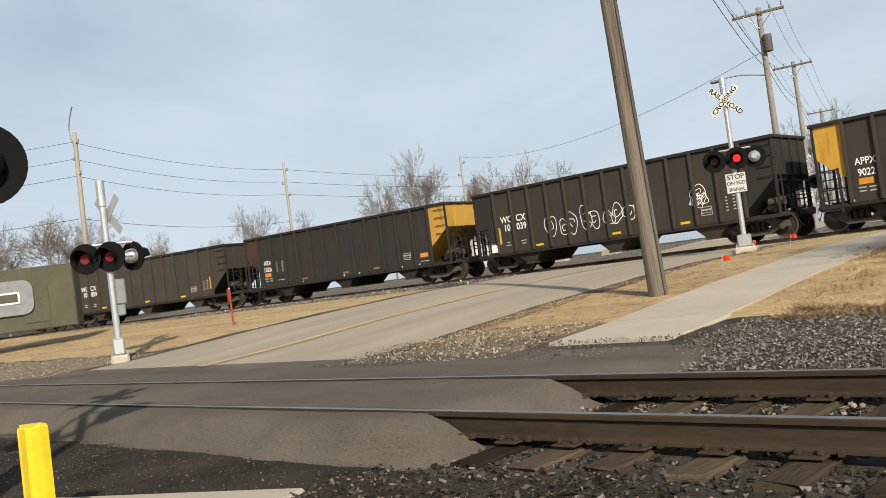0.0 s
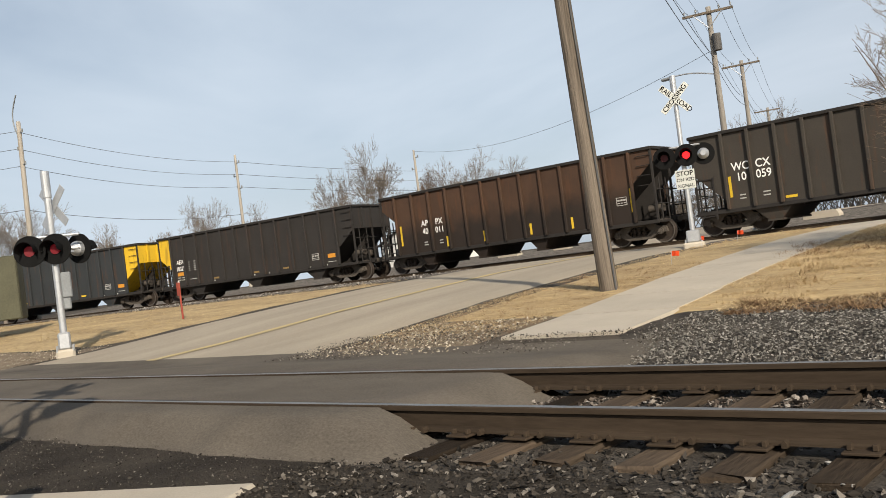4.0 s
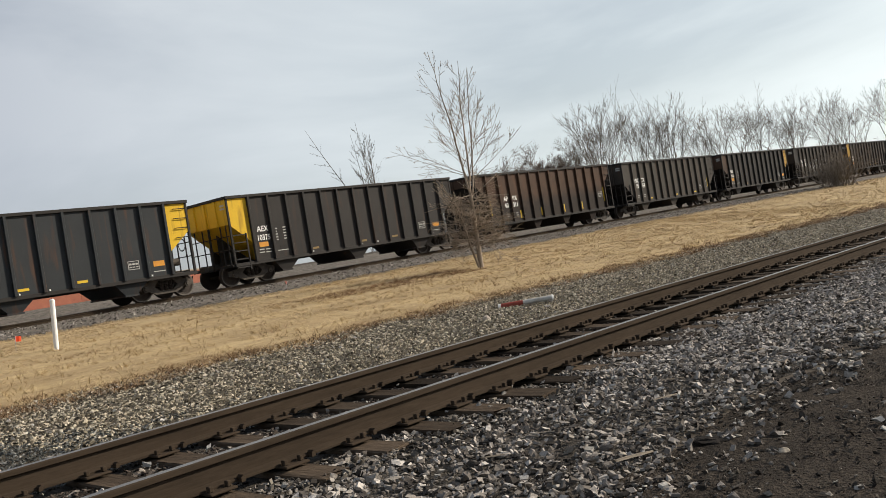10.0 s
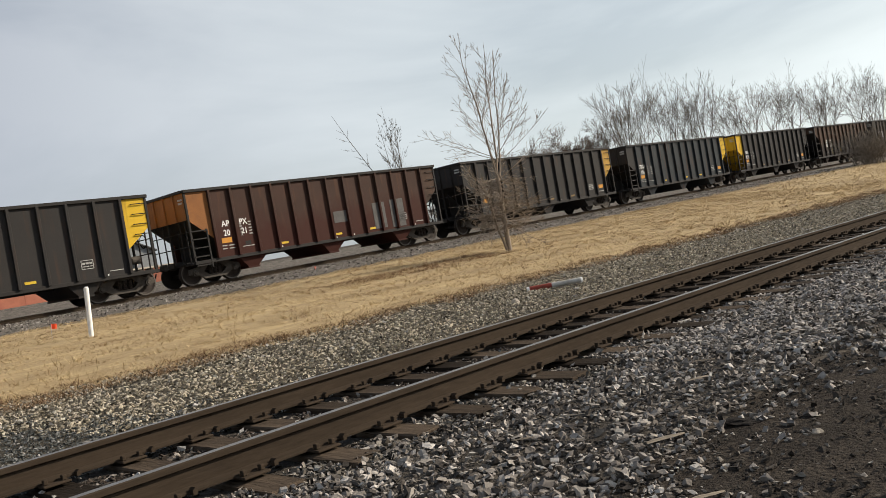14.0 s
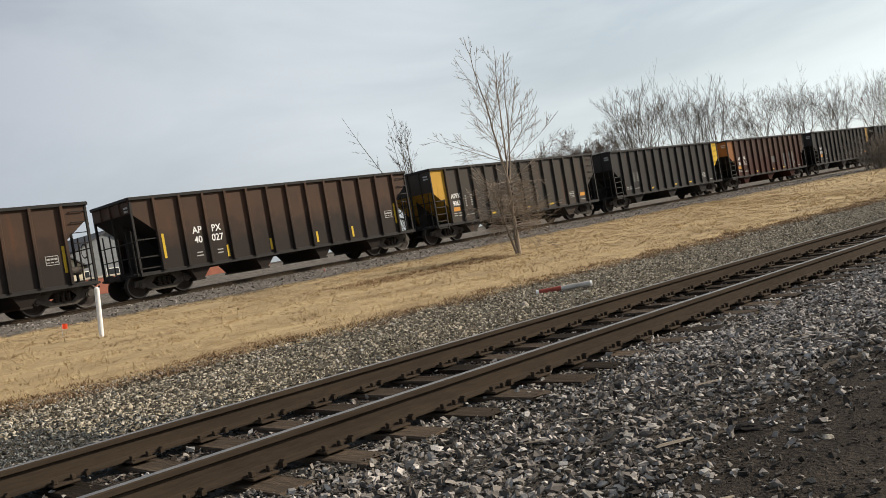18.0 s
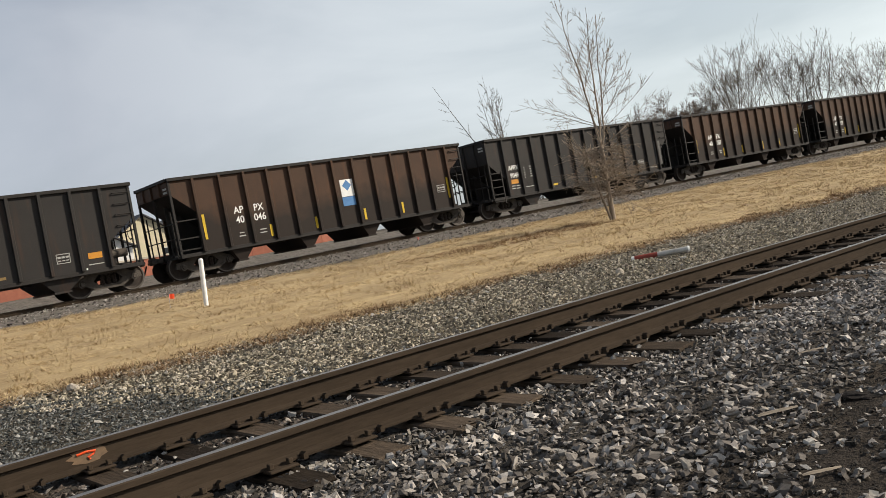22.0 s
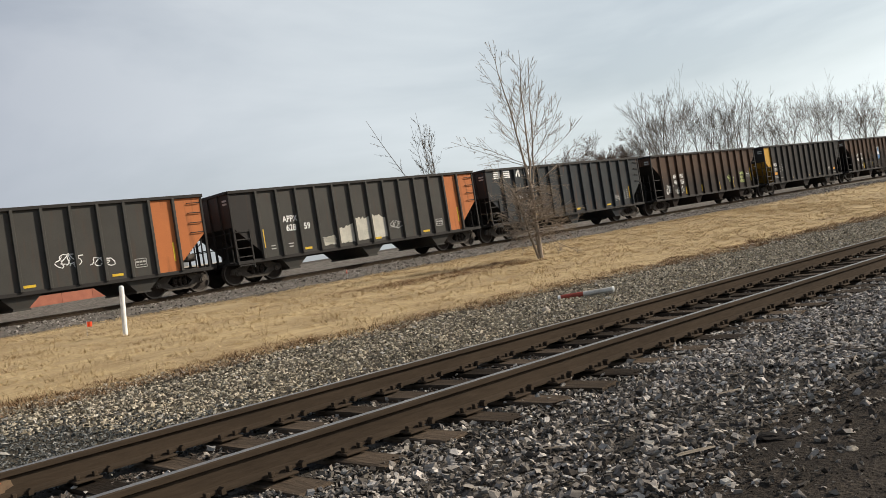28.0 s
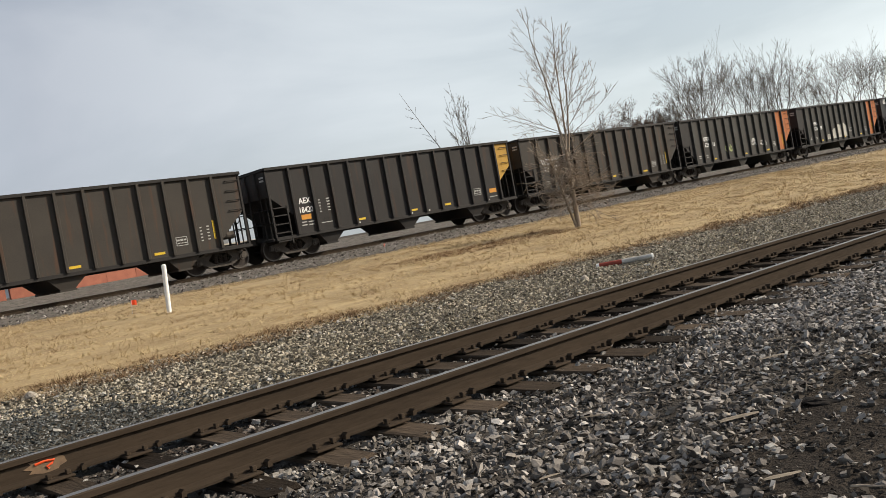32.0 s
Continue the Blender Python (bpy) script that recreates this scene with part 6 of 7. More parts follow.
def beyond():
    z = 1.08
    ob = tagged(new("brick_building"), "low red brick building with a pale gabled wing", "building")
    ob.matrix_basis = pose(0, 47.5, z)
    bm = bmesh.new()
    box(bm, -6, 0, -0.3, 6.2, 14, 3.0)
    box(bm, 6.2, -0.6, -0.3, 12.2, 14, 3.0)
    part("wall", bm, M["brick"], ob)
    bm = bmesh.new()
    gable(bm, 6.2, 12.2, -0.58, 13.9, 3.0, 3.3, 5.2)
    part("gable", bm, M["siding"], ob, "pale cream siding gable")
    bm = bmesh.new()
    roof(bm, 6.2, 12.2, -0.6, 14, 3.3, 5.2)
    part("wing_roof", bm, M["white_siding"], ob, "white-edged roof")
    bm = bmesh.new()
    prism(bm, [(-6.4, 3.0), (6.3, 3.0), (6.3, 3.2), (5.6, 4.0), (-5.8, 4.0), (-6.4, 3.2)], -0.4, 14.4)
    part("roof", bm, M["shingle"], ob)
    for x in (-4, -1, 2, 4.6, 10.9):
        y = -0.6 if x > 6.2 else 0
        bm = bmesh.new()
        box(bm, x - 0.6, y - 0.05, 1.0, x + 0.6, y + 0.02, 2.3)
        win = part("window", bm, M["white_siding"], ob)
        bm = bmesh.new()
        box(bm, x - 0.5, y - 0.065, 1.1, x + 0.5, y - 0.052, 2.2)
        part("pane", bm, M["pane"], win)
    wall = tagged(new("brick_garden_wall"), "long low red brick wall beyond the tracks", "wall")
    wall.matrix_basis = pose(12.4, 46.8, z)
    for k in range(12):
        bm = bmesh.new()
        box(bm, k * 1.6, 0, -0.2, k * 1.6 + 1.585, 0.3, 0.95)
        part("panel", bm, M["brick"], wall)
    bm = bmesh.new()
    box(bm, -0.05, -0.05, 0.95, 19.3, 0.35, 1.05)
    part("coping", bm, M["concrete"], wall)
    house(23, 74, 7, 9, 2.6, 4.7, "white_siding", "small white gabled house beyond the tracks", ((-1.8, 1.5, 1.0, 1.2), (1.6, 1.5, 1.0, 1.2), (0, 3.4, 0.7, 0.8)))
    house(30, 80, 8, 9, 2.7, 5.4, "siding", "cream gabled house with a dark roof beyond the tracks", ((-2, 1.5, 1.0, 1.2), (2, 1.5, 1.0, 1.2)))
    house(38.5, 84, 11, 10, 3.2, 5.8, "hatch_grey", "grey house with a dark roof beyond the tracks", ((-3, 1.5, 1.2, 1.2), (0, 1.5, 1.2, 1.2), (3, 1.5, 1.2, 1.2)))
    house(-70, 75, 10, 10, 2.8, 5.0, "white_siding", "low white house far behind the train", ((-2, 1.5, 1.2, 1.2), (2, 1.5, 1.2, 1.2)))
    for i, (x, y, w) in enumerate(((-31, 41.5, 1.5), (-27.6, 42, 1.0), (-20.8, 42.2, 1.3), (-13.0, 41.0, 1.6), (-6.2, 41.4, 1.9), (-2.2, 42.5, 1.0), (4.6, 42.0, 0.8))):
        bm = bmesh.new()
        prism(bm, [(-w / 2, -0.1), (w / 2, -0.1), (w / 2, 0.12), (w / 2 - 0.12, 0.32), (-w / 2 + 0.12, 0.32), (-w / 2, 0.12)], -0.25, 0.25)
        b = part("concrete_block", bm, M["concrete"])
        b.matrix_basis = pose(x, y, ground_z(x, y), 0, 0, 5 * (i % 3 - 1))
        tagged(b, "pale weathered concrete block beyond the raised track", "concrete block", "concrete blocks")


beyond()


def container():
    d = 38.0
    x, y = -math.sin(radians(66.85)) * d, math.cos(radians(66.85)) * d
    z = ground_z(x, y)
    ob = tagged(new("storage_container"), "faded olive green steel storage body raised on posts", "storage container")
    ob.matrix_basis = pose(x, y, z, 0, 0, 62)
    lo, hi, ln = 0.93 - z, 3.42 - z, 5.5
    bm = bmesh.new()
    box(bm, -ln, 0, lo, 0, 2.4, hi, 0.05)
    part("body", bm, M["olive"], ob)
    for px in (-5.2, -3.9):
        for py in (0.2, 2.2):
            bm = bmesh.new()
            box(bm, px - 0.08, py - 0.08, -0.1, px + 0.08, py + 0.08, lo + 0.02)
            part("post", bm, M["steel_dark"], ob)
    bm = bmesh.new()
    for k in range(2):
        box(bm, -0.06, -0.02, lo, 0.0, 0.0, hi)
    part("corner_strip", bm, M["olive"], ob)
    # grey rounded hatch with a framed window
    bm = bmesh.new()
    pts = []
    w, h, r = 1.7, 0.75, 0.42
    for cx, cz, a0 in ((w - r, h - r, 0), (-w + r, h - r, 90), (-w + r, -h + r, 180), (w - r, -h + r, 270)):
        pts += [(cx + r * math.cos(radians(a0 + 15 * i)), cz + r * math.sin(radians(a0 + 15 * i))) for i in range(7)]
    prism(bm, pts, -0.12, 0.0)
    hatch = part("hatch", bm, M["hatch_grey"], ob, "grey rounded hatch")
    hatch.matrix_basis = pose(-3.15, -0.005, (lo + hi) / 2 + 0.1) @ Matrix.Diagonal((0.95, 1, 0.9, 1))
    bm = bmesh.new()
    for q in ((-0.9, 0.18, 1.2, 0.26), (-0.9, -0.26, 1.2, -0.18), (1.12, -0.26, 1.2, 0.26)):
        box(bm, q[0], -0.15, q[1], q[2], -0.122, q[3])
    part("window_frame", bm, M["white_siding"], hatch)
    bm = bmesh.new()
    box(bm, -0.9, -0.135, -0.18, 1.12, -0.122, 0.18)
    part("window", bm, M["olive"], hatch)
    bm = bmesh.new()
    box(bm, -1.95, -0.03, lo + 0.3, -1.0, -0.002, hi - 0.75, 0.01)
    part("side_door", bm, M["olive"], ob)


container()


# ---- small things on the verge ----
def flag(x, y, turn):
    ob = tagged(new("marker_flag"), "small orange survey flag on a wire", "flag", "survey flags")
    ob.matrix_basis = pose(x, y, ground_z(x, y), 0, 6, turn)
    bm = bmesh.new()
    tube(bm, (0, 0, -0.05), (0, 0, 0.32), 0.004, n=5)
    part("stem", bm, M["galv"], ob)
    bm = bmesh.new()
    g = [[bm.verts.new((0.15 * i / 4, 0.018 * math.sin(i * 1.9), 0.21 + 0.1 * j)) for j in (0, 1)] for i in range(5)]
    for i in range(4):
        bm.faces.new((g[i][0], g[i + 1][0], g[i + 1][1], g[i][1]))
    bmesh.ops.solidify(bm, geom=bm.faces[:], thickness=0.003)
    part("cloth", bm, M["flag_orange"], ob)


for fx, fy, ft in ((-8.05, 16.0, 30), (-9.5, 20.6, 80), (-4.75, 19.2, 10), (0.8, 18.5, 60), (6.72, 17.3, 20), (16.8, 22.0, 50), (-9.0, 21.6, 10)):
    flag(fx, fy, ft)


def marker_post(x, y, h, material, cap, label, lean=0, r=0.045):
    ob = tagged(new("marker_post"), label, "marker post")
    ob.matrix_basis = pose(x, y, ground_z(x, y), 0, lean, 0)
    bm = bmesh.new()
    tube(bm, (0, 0, -0.1), (0, 0, h), r, r, 14)
    part("tube", bm, material, ob)
    bm = bmesh.new()
    tube(bm, (0, 0, h), (0, 0, h + 0.03), r * 1.06, r * 0.5, 14)
    part("cap", bm, cap, ob)
    return ob


marker_post(6.85, 15.85, 0.92, M["white"], M["white"], "white plastic marker post in the dry grass", 3.5)
rp = marker_post(-23.6, 14.8, 1.15, M["marker_red"], M["white"], "faded red marker post beside the road", 0, 0.03)
bm = bmesh.new()
box(bm, -0.06, -0.06, 0.75, 0.06, -0.045, 1.15)
part("plate", bm, M["marker_red"], rp)


M["dirty_white"] = mat("dirty_white", (0.6, 0.58, 0.53), (0.38, 0.35, 0.3), 0.7, 6, 40, 0.1)


def fallen_marker():
    ob = tagged(new("fallen_marker"), "fallen red and white plastic marker tube on the gravel", "marker post")
    x0, y0, x1, y1 = 10.93, 8.95, 11.42, 8.2
    z = ground_z(11.0, 8.4) + 0.06
    d = Vector((x1 - x0, y1 - y0, 0.03))
    a = Vector((x0, y0, z))
    for nm, u, v, m in (("white_tip", 0, 0.05, "white"), ("red_half", 0.05, 0.45, "marker_red"), ("white_half", 0.45, 0.97, "dirty_white"), ("end_cap", 0.97, 1.0, "white")):
        bm = bmesh.new()
        r = 0.042 if nm != "end_cap" else 0.052
        tube(bm, a + d * u, a + d * v, r, r * (1 if nm != "end_cap" else 0.7), 16)
        part(nm, bm, M[m], ob)


fallen_marker()


def rock(x, y, s, seed):
    rnd = random.Random(seed)
    bm = bmesh.new()
    bmesh.ops.create_icosphere(bm, subdivisions=2, radius=1.0)
    for v in bm.verts:
        n = 1 + 0.35 * noise.noise(v.co * 1.3 + Vector((seed, 0, 0)))
        v.co = Vector((v.co.x * s * n, v.co.y * s * 0.8 * n, v.co.z * s * 0.7 * n))
    ob = part("rock", bm, M["pale_rock"])
    ob.matrix_basis = pose(x, y, ground_z(x, y) + s * 0.4, 0, 10, rnd.uniform(0, 360))
    tagged(ob, "pale broken rock lying on the gravel", "rock", "loose rocks")


M["pale_rock"] = mat("pale_rock", (0.5, 0.44, 0.36), (0.3, 0.26, 0.21), 0.95, 9, 50, 0.6, spec=0.1)
rock(9.7, 8.2, 0.075, 1)
rock(4.1, 1.75, 0.032, 2)
rock(2.62, 9.85, 0.09, 4)


def fallen_twigs():
    rnd = random.Random(77)
    for k in range(16):
        x, y = (rnd.uniform(2.2, 8.0), rnd.uniform(0.9, 2.6)) if k < 11 else (rnd.uniform(3, 12), rnd.uniform(7, 10))
        segs = []
        a = rnd.uniform(0, math.tau)
        shoot(rnd, (0, 0, 0.012), Vector((math.cos(a), math.sin(a), 0.05)), rnd.uniform(0.2, 0.5), 0.006, 0, segs, (1,), 0.0, 0.16, 5)
        ob = part("fallen_twig", limb_mesh("fallen_twig", segs, M["bark"], 0.002), M["bark"])
        ob.matrix_basis = pose(x, y, ground_z(x, y) + 0.035)
        tagged(ob, "thin dry twig lying on the cinders and stones", "twig", "fallen twigs")


fallen_twigs()


def splinter(x0, y0, x1, y1, w, seed):
    """A split piece of grey wood between two places."""
    rnd = random.Random(seed)
    bm = bmesh.new()
    ln, n = math.hypot(x1 - x0, y1 - y0), 6
    rings = []
    for i in range(n + 1):
        u = i / n
        k = w * (0.35 + 0.65 * math.sin(math.pi * min(1, 0.12 + u * 0.8))) * rnd.uniform(0.8, 1.15)
        rings.append([bm.verts.new((u * ln, a * k + 0.1 * w * math.sin(u * 5 + seed), 0.004 + b * k * 0.7)) for a, b in ((-0.5, 0), (0.5, 0), (0.35, 0.5), (-0.3, 0.6))])
    for a, b in zip(rings, rings[1:]):
        for k in range(4):
            bm.faces.new((a[k], a[(k + 1) % 4], b[(k + 1) % 4], b[k]))
    bm.faces.new(rings[0][::-1])
    bm.faces.new(rings[-1])
    ob = part("wood_splinter", bm, M["splinter"])
    ob.matrix_basis = pose(x0, y0, ground_z(x0, y0) + 0.035, 0, rnd.uniform(-3, 3), math.degrees(math.atan2(y1 - y0, x1 - x0)))
    tagged(ob, "weathered pale splinter of wood among the stones", "wood splinter", "wood splinters")


M["splinter"] = mat("splinter", (0.34, 0.285, 0.22), (0.17, 0.138, 0.105), 0.95, 8, 60, 0.5, stretch=(0.15, 1, 1), rand=0.3, spec=0.08)
for k, (x0, y0, x1, y1, w) in enumerate(((3.7, 2.44, 3.95, 2.3, 0.05), (3.02, 1.84, 3.22, 1.74, 0.035), (5.0, 2.94, 5.22, 2.83, 0.03), (3.6, 3.24, 3.74, 3.13, 0.028), (4.1, 3.3, 4.24, 3.12, 0.026), (2.72, 2.75, 2.85, 2.7, 0.022), (5.6, 3.2, 5.75, 3.05, 0.03), (6.6, 3.0, 6.85, 2.9, 0.034), (7.6, 3.3, 7.8, 3.1, 0.034), (9.2, 3.1, 9.5, 2.95, 0.04))):
    splinter(x0, y0, x0 + 0.75 * (x1 - x0), y0 + 0.75 * (y1 - y0), w * 0.6, k)


def shadow_lump(x, y):
    rnd = random.Random(8)
    bm = bmesh.new()
    # added shape: its black stands for a shadowy patch of ground
    bmesh.ops.create_icosphere(bm, subdivisions=3, radius=0.06)
    for v in bm.verts:
        n = noise.noise(v.co * 18) * 0.4 + noise.noise(v.co * 45) * 0.15
        v.co = Vector((v.co.x * 1.5, v.co.y * 0.9, v.co.z * 0.3)) * (1 + 1.6 * n)
    ob = part("shadow_lump", bm, M["shadow_lump"])
    ob.matrix_basis = pose(x, y, ground_z(x, y) + 0.02, 0, 0, rnd.uniform(-70, -50))
    tagged(ob, "flat black lump standing for a dark shadowy patch on the path", "clinker lump")


M["shadow_lump"] = mat("shadow_lump", (0.035, 0.03, 0.026), (0.015, 0.013, 0.012), 0.95, 12, 60, 0.8, spec=0.1)
shadow_lump(4.21, 2.19)
rock(3.88, 2.51, 0.03, 5)


def paint_mark():
    bm = bmesh.new()
    n = 18
    bm.faces.new([bm.verts.new((1.62 + 0.12 * math.cos(i * math.tau / n) * (1 + 0.2 * math.sin(3 * i)), 6.036, -0.085 + 0.055 * math.sin(i * math.tau / n))) for i in range(n)])
    ob = part("paint_mark", bm, M["paint_blot"])
    tagged(ob, "pale orange overspray on the rail's web", "paint mark")
    bm = bmesh.new()
    pipe(bm, [(1.55, 6.033, -0.07), (1.61, 6.033, -0.062), (1.67, 6.033, -0.07), (1.655, 6.033, -0.088), (1.62, 6.033, -0.1), (1.63, 6.033, -0.118)], 0.008, 5)
    part("paint_stroke", bm, M["flag_orange"], ob)


M["paint_blot"] = mat("paint_blot", (0.24, 0.155, 0.09), (0.11, 0.078, 0.052), 0.85, 9, 50, 0.1, contrast=0.2)
paint_mark()


def pavement():
    walk_ = tagged(new("pavement"), "pale concrete slab pavement leading to the far track", "pavement", kind="structure")
    y, k = 9.0, 0
    while y < 28:
        ln = 1.5
        bm = bmesh.new()
        x0, x1 = -7.05 - 0.02 * (y - 9), -5.25 - 0.03 * (y - 9)
        vs = box(bm, x0, y + 0.012, 0, x1, y + ln - 0.012, 0.1)
        for v in vs:
            v.co.z = ground_z(v.co.x, v.co.y) + (0.045 if v.co.z > 0.05 else -0.1)
        part("slab", bm, M["concrete"], walk_)
        y += ln
    pad = bmesh.new()
    box(pad, -2.2, -0.8, -0.1, 0, 0, 0.035, 0.02)
    slab = part("concrete_pad", pad, M["concrete"])
    slab.matrix_basis = pose(-4.52, 3.2, -0.235, 0, 0, 22.8)
    tagged(slab, "low concrete slab at the crossing's edge", "concrete pad", kind="structure")


pavement()


def road_lines():
    for x in (-14.65,):
        bm = bmesh.new()
        n = 80
        g = []
        for i in range(n + 1):
            y = 8.4 + 19.5 * i / n
            w = 0.16 + 0.04 * noise.noise((x, y * 2.3, 4))
            g.append([bm.verts.new((xx, y, ground_z(xx, y) + 0.046)) for xx in (x - w, x + w)])
        for i in range(n):
            bm.faces.new((g[i][0], g[i][1], g[i + 1][1], g[i + 1][0]))
        ob = part("road_line", bm, M["road_yellow"])
        tagged(ob, "worn yellow centre line on the asphalt", "road marking", kind="structure")


M["road_yellow"] = mat("road_yellow", (0.56, 0.42, 0.18), (0.4, 0.325, 0.2), 0.85, 1.6, 30, 0.2, contrast=0.4)
road_lines()


# ---- loose stone and grass ----
def chips(fine):
    """Two rough shapes with equally many corners, the start of a crushed stone."""
    if fine:
        v = np.array([(x, y, z) for z in (-1, 1) for y in (-1, 1) for x in (-1, 1)], float) * 0.62
        q = ((0, 2, 3, 1), (4, 5, 7, 6), (0, 1, 5, 4), (2, 6, 7, 3), (0, 4, 6, 2), (1, 3, 7, 5))
        f = np.array([t for a, b, c, d in q for t in ((a, b, c), (a, c, d))])
        k = 6
    else:
        v = np.array([(math.cos(i * 2.094 + (i > 2)), math.sin(i * 2.094 + (i > 2)), -0.6 if i < 3 else 0.6) for i in range(6)]) * 0.8
        f = np.array([(0, 2, 1), (3, 4, 5), (0, 1, 3), (1, 4, 3), (1, 2, 4), (2, 5, 4), (2, 0, 5), (0, 3, 5)])
        k = 4
    w = np.array([(math.cos(i * math.tau / k), math.sin(i * math.tau / k), 0.25 * (-1) ** i) for i in range(k)] + [(0.15, 0, 0.8), (-0.1, 0.1, -0.8)])
    g = np.array([t for i in range(k) for t in ((i, (i + 1) % k, k), ((i + 1) % k, i, k + 1))])
    return (v, f), (w, g)


def height_of(xs, ys):
    return np.array([ground_z(float(a), float(b)) for a, b in zip(xs, ys)])


def stones(name, x0, x1, y0, y1, count, s0, s1, material, label, seed, lift=0.0, thin=0.0, keep=None, fine=True):
    """thin: how fast they grow rarer towards x1."""
    rng = np.random.default_rng(seed)
    u = rng.random(count)
    xs = x0 + (x1 - x0) * (u ** (1 + thin))
    ys = rng.uniform(y0, y1, count)
    if keep:
        ok = np.array([keep(float(a), float(b)) for a, b in zip(xs, ys)])
        xs, ys = xs[ok], ys[ok]
    n = len(xs)
    (v, f), (w8, g) = chips(fine)
    nv = len(v)
    size = s0 + (s1 - s0) * rng.random(n) ** 2.2
    sc = np.stack([size * rng.uniform(0.75, 1.4, n), size * rng.uniform(0.55, 1.05, n), size * rng.uniform(0.3, 0.58, n)], 1)
    q = rng.normal(size=(n, 4)) * np.array([1.0, 0.28, 0.28, 1.0])
    q /= np.linalg.norm(q, axis=1, keepdims=True)
    w, x, y, z = q.T
    R = np.stack([np.stack([1 - 2 * (y * y + z * z), 2 * (x * y - z * w), 2 * (x * z + y * w)], 1), np.stack([2 * (x * y + z * w), 1 - 2 * (x * x + z * z), 2 * (y * z - x * w)], 1), np.stack([2 * (x * z - y * w), 2 * (y * z + x * w), 1 - 2 * (x * x + y * y)], 1)], 1)
    sort = rng.random(n) < 0.35
    jit = np.where(sort[:, None, None], v[None], w8[None]) + rng.uniform(-0.3, 0.3, (n, nv, 3))
    co = np.einsum("nij,nkj->nki", R, jit * sc[:, None, :] * 0.55)
    base = height_of(xs, ys) + lift + 0.01 + rng.uniform(0.0, 0.6, n) * size * 0.5
    co += np.stack([xs, ys, base], 1)[:, None, :]
    tris = (np.where(sort[:, None, None], f[None], g[None]) + nv * np.arange(n)[:, None, None]).reshape(-1, 3)
    ob = new(name, bulk_mesh(name, co.reshape(-1, 3), tris, material))
    return tagged(ob, label, "stones", kind="stuff")


M["ballast"] = stone_mat("ballast", ((0.06, 0.052, 0.045), (0.15, 0.13, 0.113), (0.23, 0.203, 0.177), (0.31, 0.275, 0.242), (0.41, 0.366, 0.32), (0.56, 0.505, 0.445), (0.86, 0.79, 0.71)))
M["ballast_pale"] = stone_mat("ballast_pale", ((0.1, 0.088, 0.076), (0.25, 0.222, 0.194), (0.4, 0.36, 0.318), (0.55, 0.5, 0.445), (0.82, 0.76, 0.69)))
M["ballast_blue"] = stone_mat("ballast_blue", ((0.06, 0.061, 0.057), (0.115, 0.12, 0.112), (0.17, 0.175, 0.163), (0.25, 0.25, 0.228), (0.5, 0.48, 0.44)))
M["ballast_tan"] = stone_mat("ballast_tan", ((0.06, 0.052, 0.039), (0.33, 0.28, 0.2), (0.58, 0.5, 0.365), (0.8, 0.69, 0.515), (0.96, 0.87, 0.71)))
M["ballast_dusty"] = stone_mat("ballast_dusty", ((0.1, 0.092, 0.08), (0.18, 0.167, 0.146), (0.25, 0.233, 0.204), (0.33, 0.307, 0.268), (0.55, 0.515, 0.46)))
M["ballast_dark"] = stone_mat("ballast_dark", ((0.022, 0.019, 0.016), (0.05, 0.043, 0.036), (0.09, 0.077, 0.064), (0.13, 0.112, 0.093), (0.38, 0.34, 0.29)))
M["ballast_mixed"] = stone_mat("ballast_mixed", ((0.035, 0.03, 0.025), (0.09, 0.078, 0.064), (0.17, 0.148, 0.122), (0.26, 0.23, 0.192), (0.55, 0.5, 0.43)))
M["ballast_brown"] = stone_mat("ballast_brown", ((0.03, 0.024, 0.02), (0.08, 0.062, 0.05), (0.15, 0.12, 0.098), (0.24, 0.2, 0.166), (0.6, 0.54, 0.47)))
# cinder: dirt whose colour also holds the shade lying over that ground
M["cinder"] = mat("cinder", (0.085, 0.07, 0.056), (0.026, 0.022, 0.019), 0.95, 2.2, 38, 1.0, dist=0.05, contrast=0.5, spec=0.05)
M["apron"] = mat("apron", (0.085, 0.072, 0.058), (0.024, 0.021, 0.018), 0.95, 1.3, 45, 1.0, dist=0.03, contrast=0.45, spec=0.05)
M["pale_stone"] = stone_mat("pale_stone", ((0.35, 0.32, 0.28), (0.5, 0.47, 0.42), (0.75, 0.71, 0.65)))

# dark sheet where shade falls on the dirt
sheet("shaded_cinder_path", 2.0, 60, -3, 2.6, 0.014, M["cinder"], "cinder and dirt path beside the ballast, with shade in its dark colour", "path", 0.5, 0.45, 21)
# real grit, darkened further by shade put into its colour
sheet("shaded_apron", -40, -1.0, 0.5, 4.1, 0.012, M["apron"], "gritty dirt beside the crossing, with some shade in its dark colour", "path", 0.5, 0.4, 25)


def on_tie(x):
    i = bisect(x)
    return min(abs(x - TIE_AT[i]), abs(x - TIE_AT[i - 1])) < 0.125


def bisect(x):
    """The first tie past x."""
    lo, hi = 1, len(TIE_AT) - 1
    while lo < hi:
        m = (lo + hi) // 2
        lo, hi = (lo, m) if TIE_AT[m] > x else (m + 1, hi)
    return lo


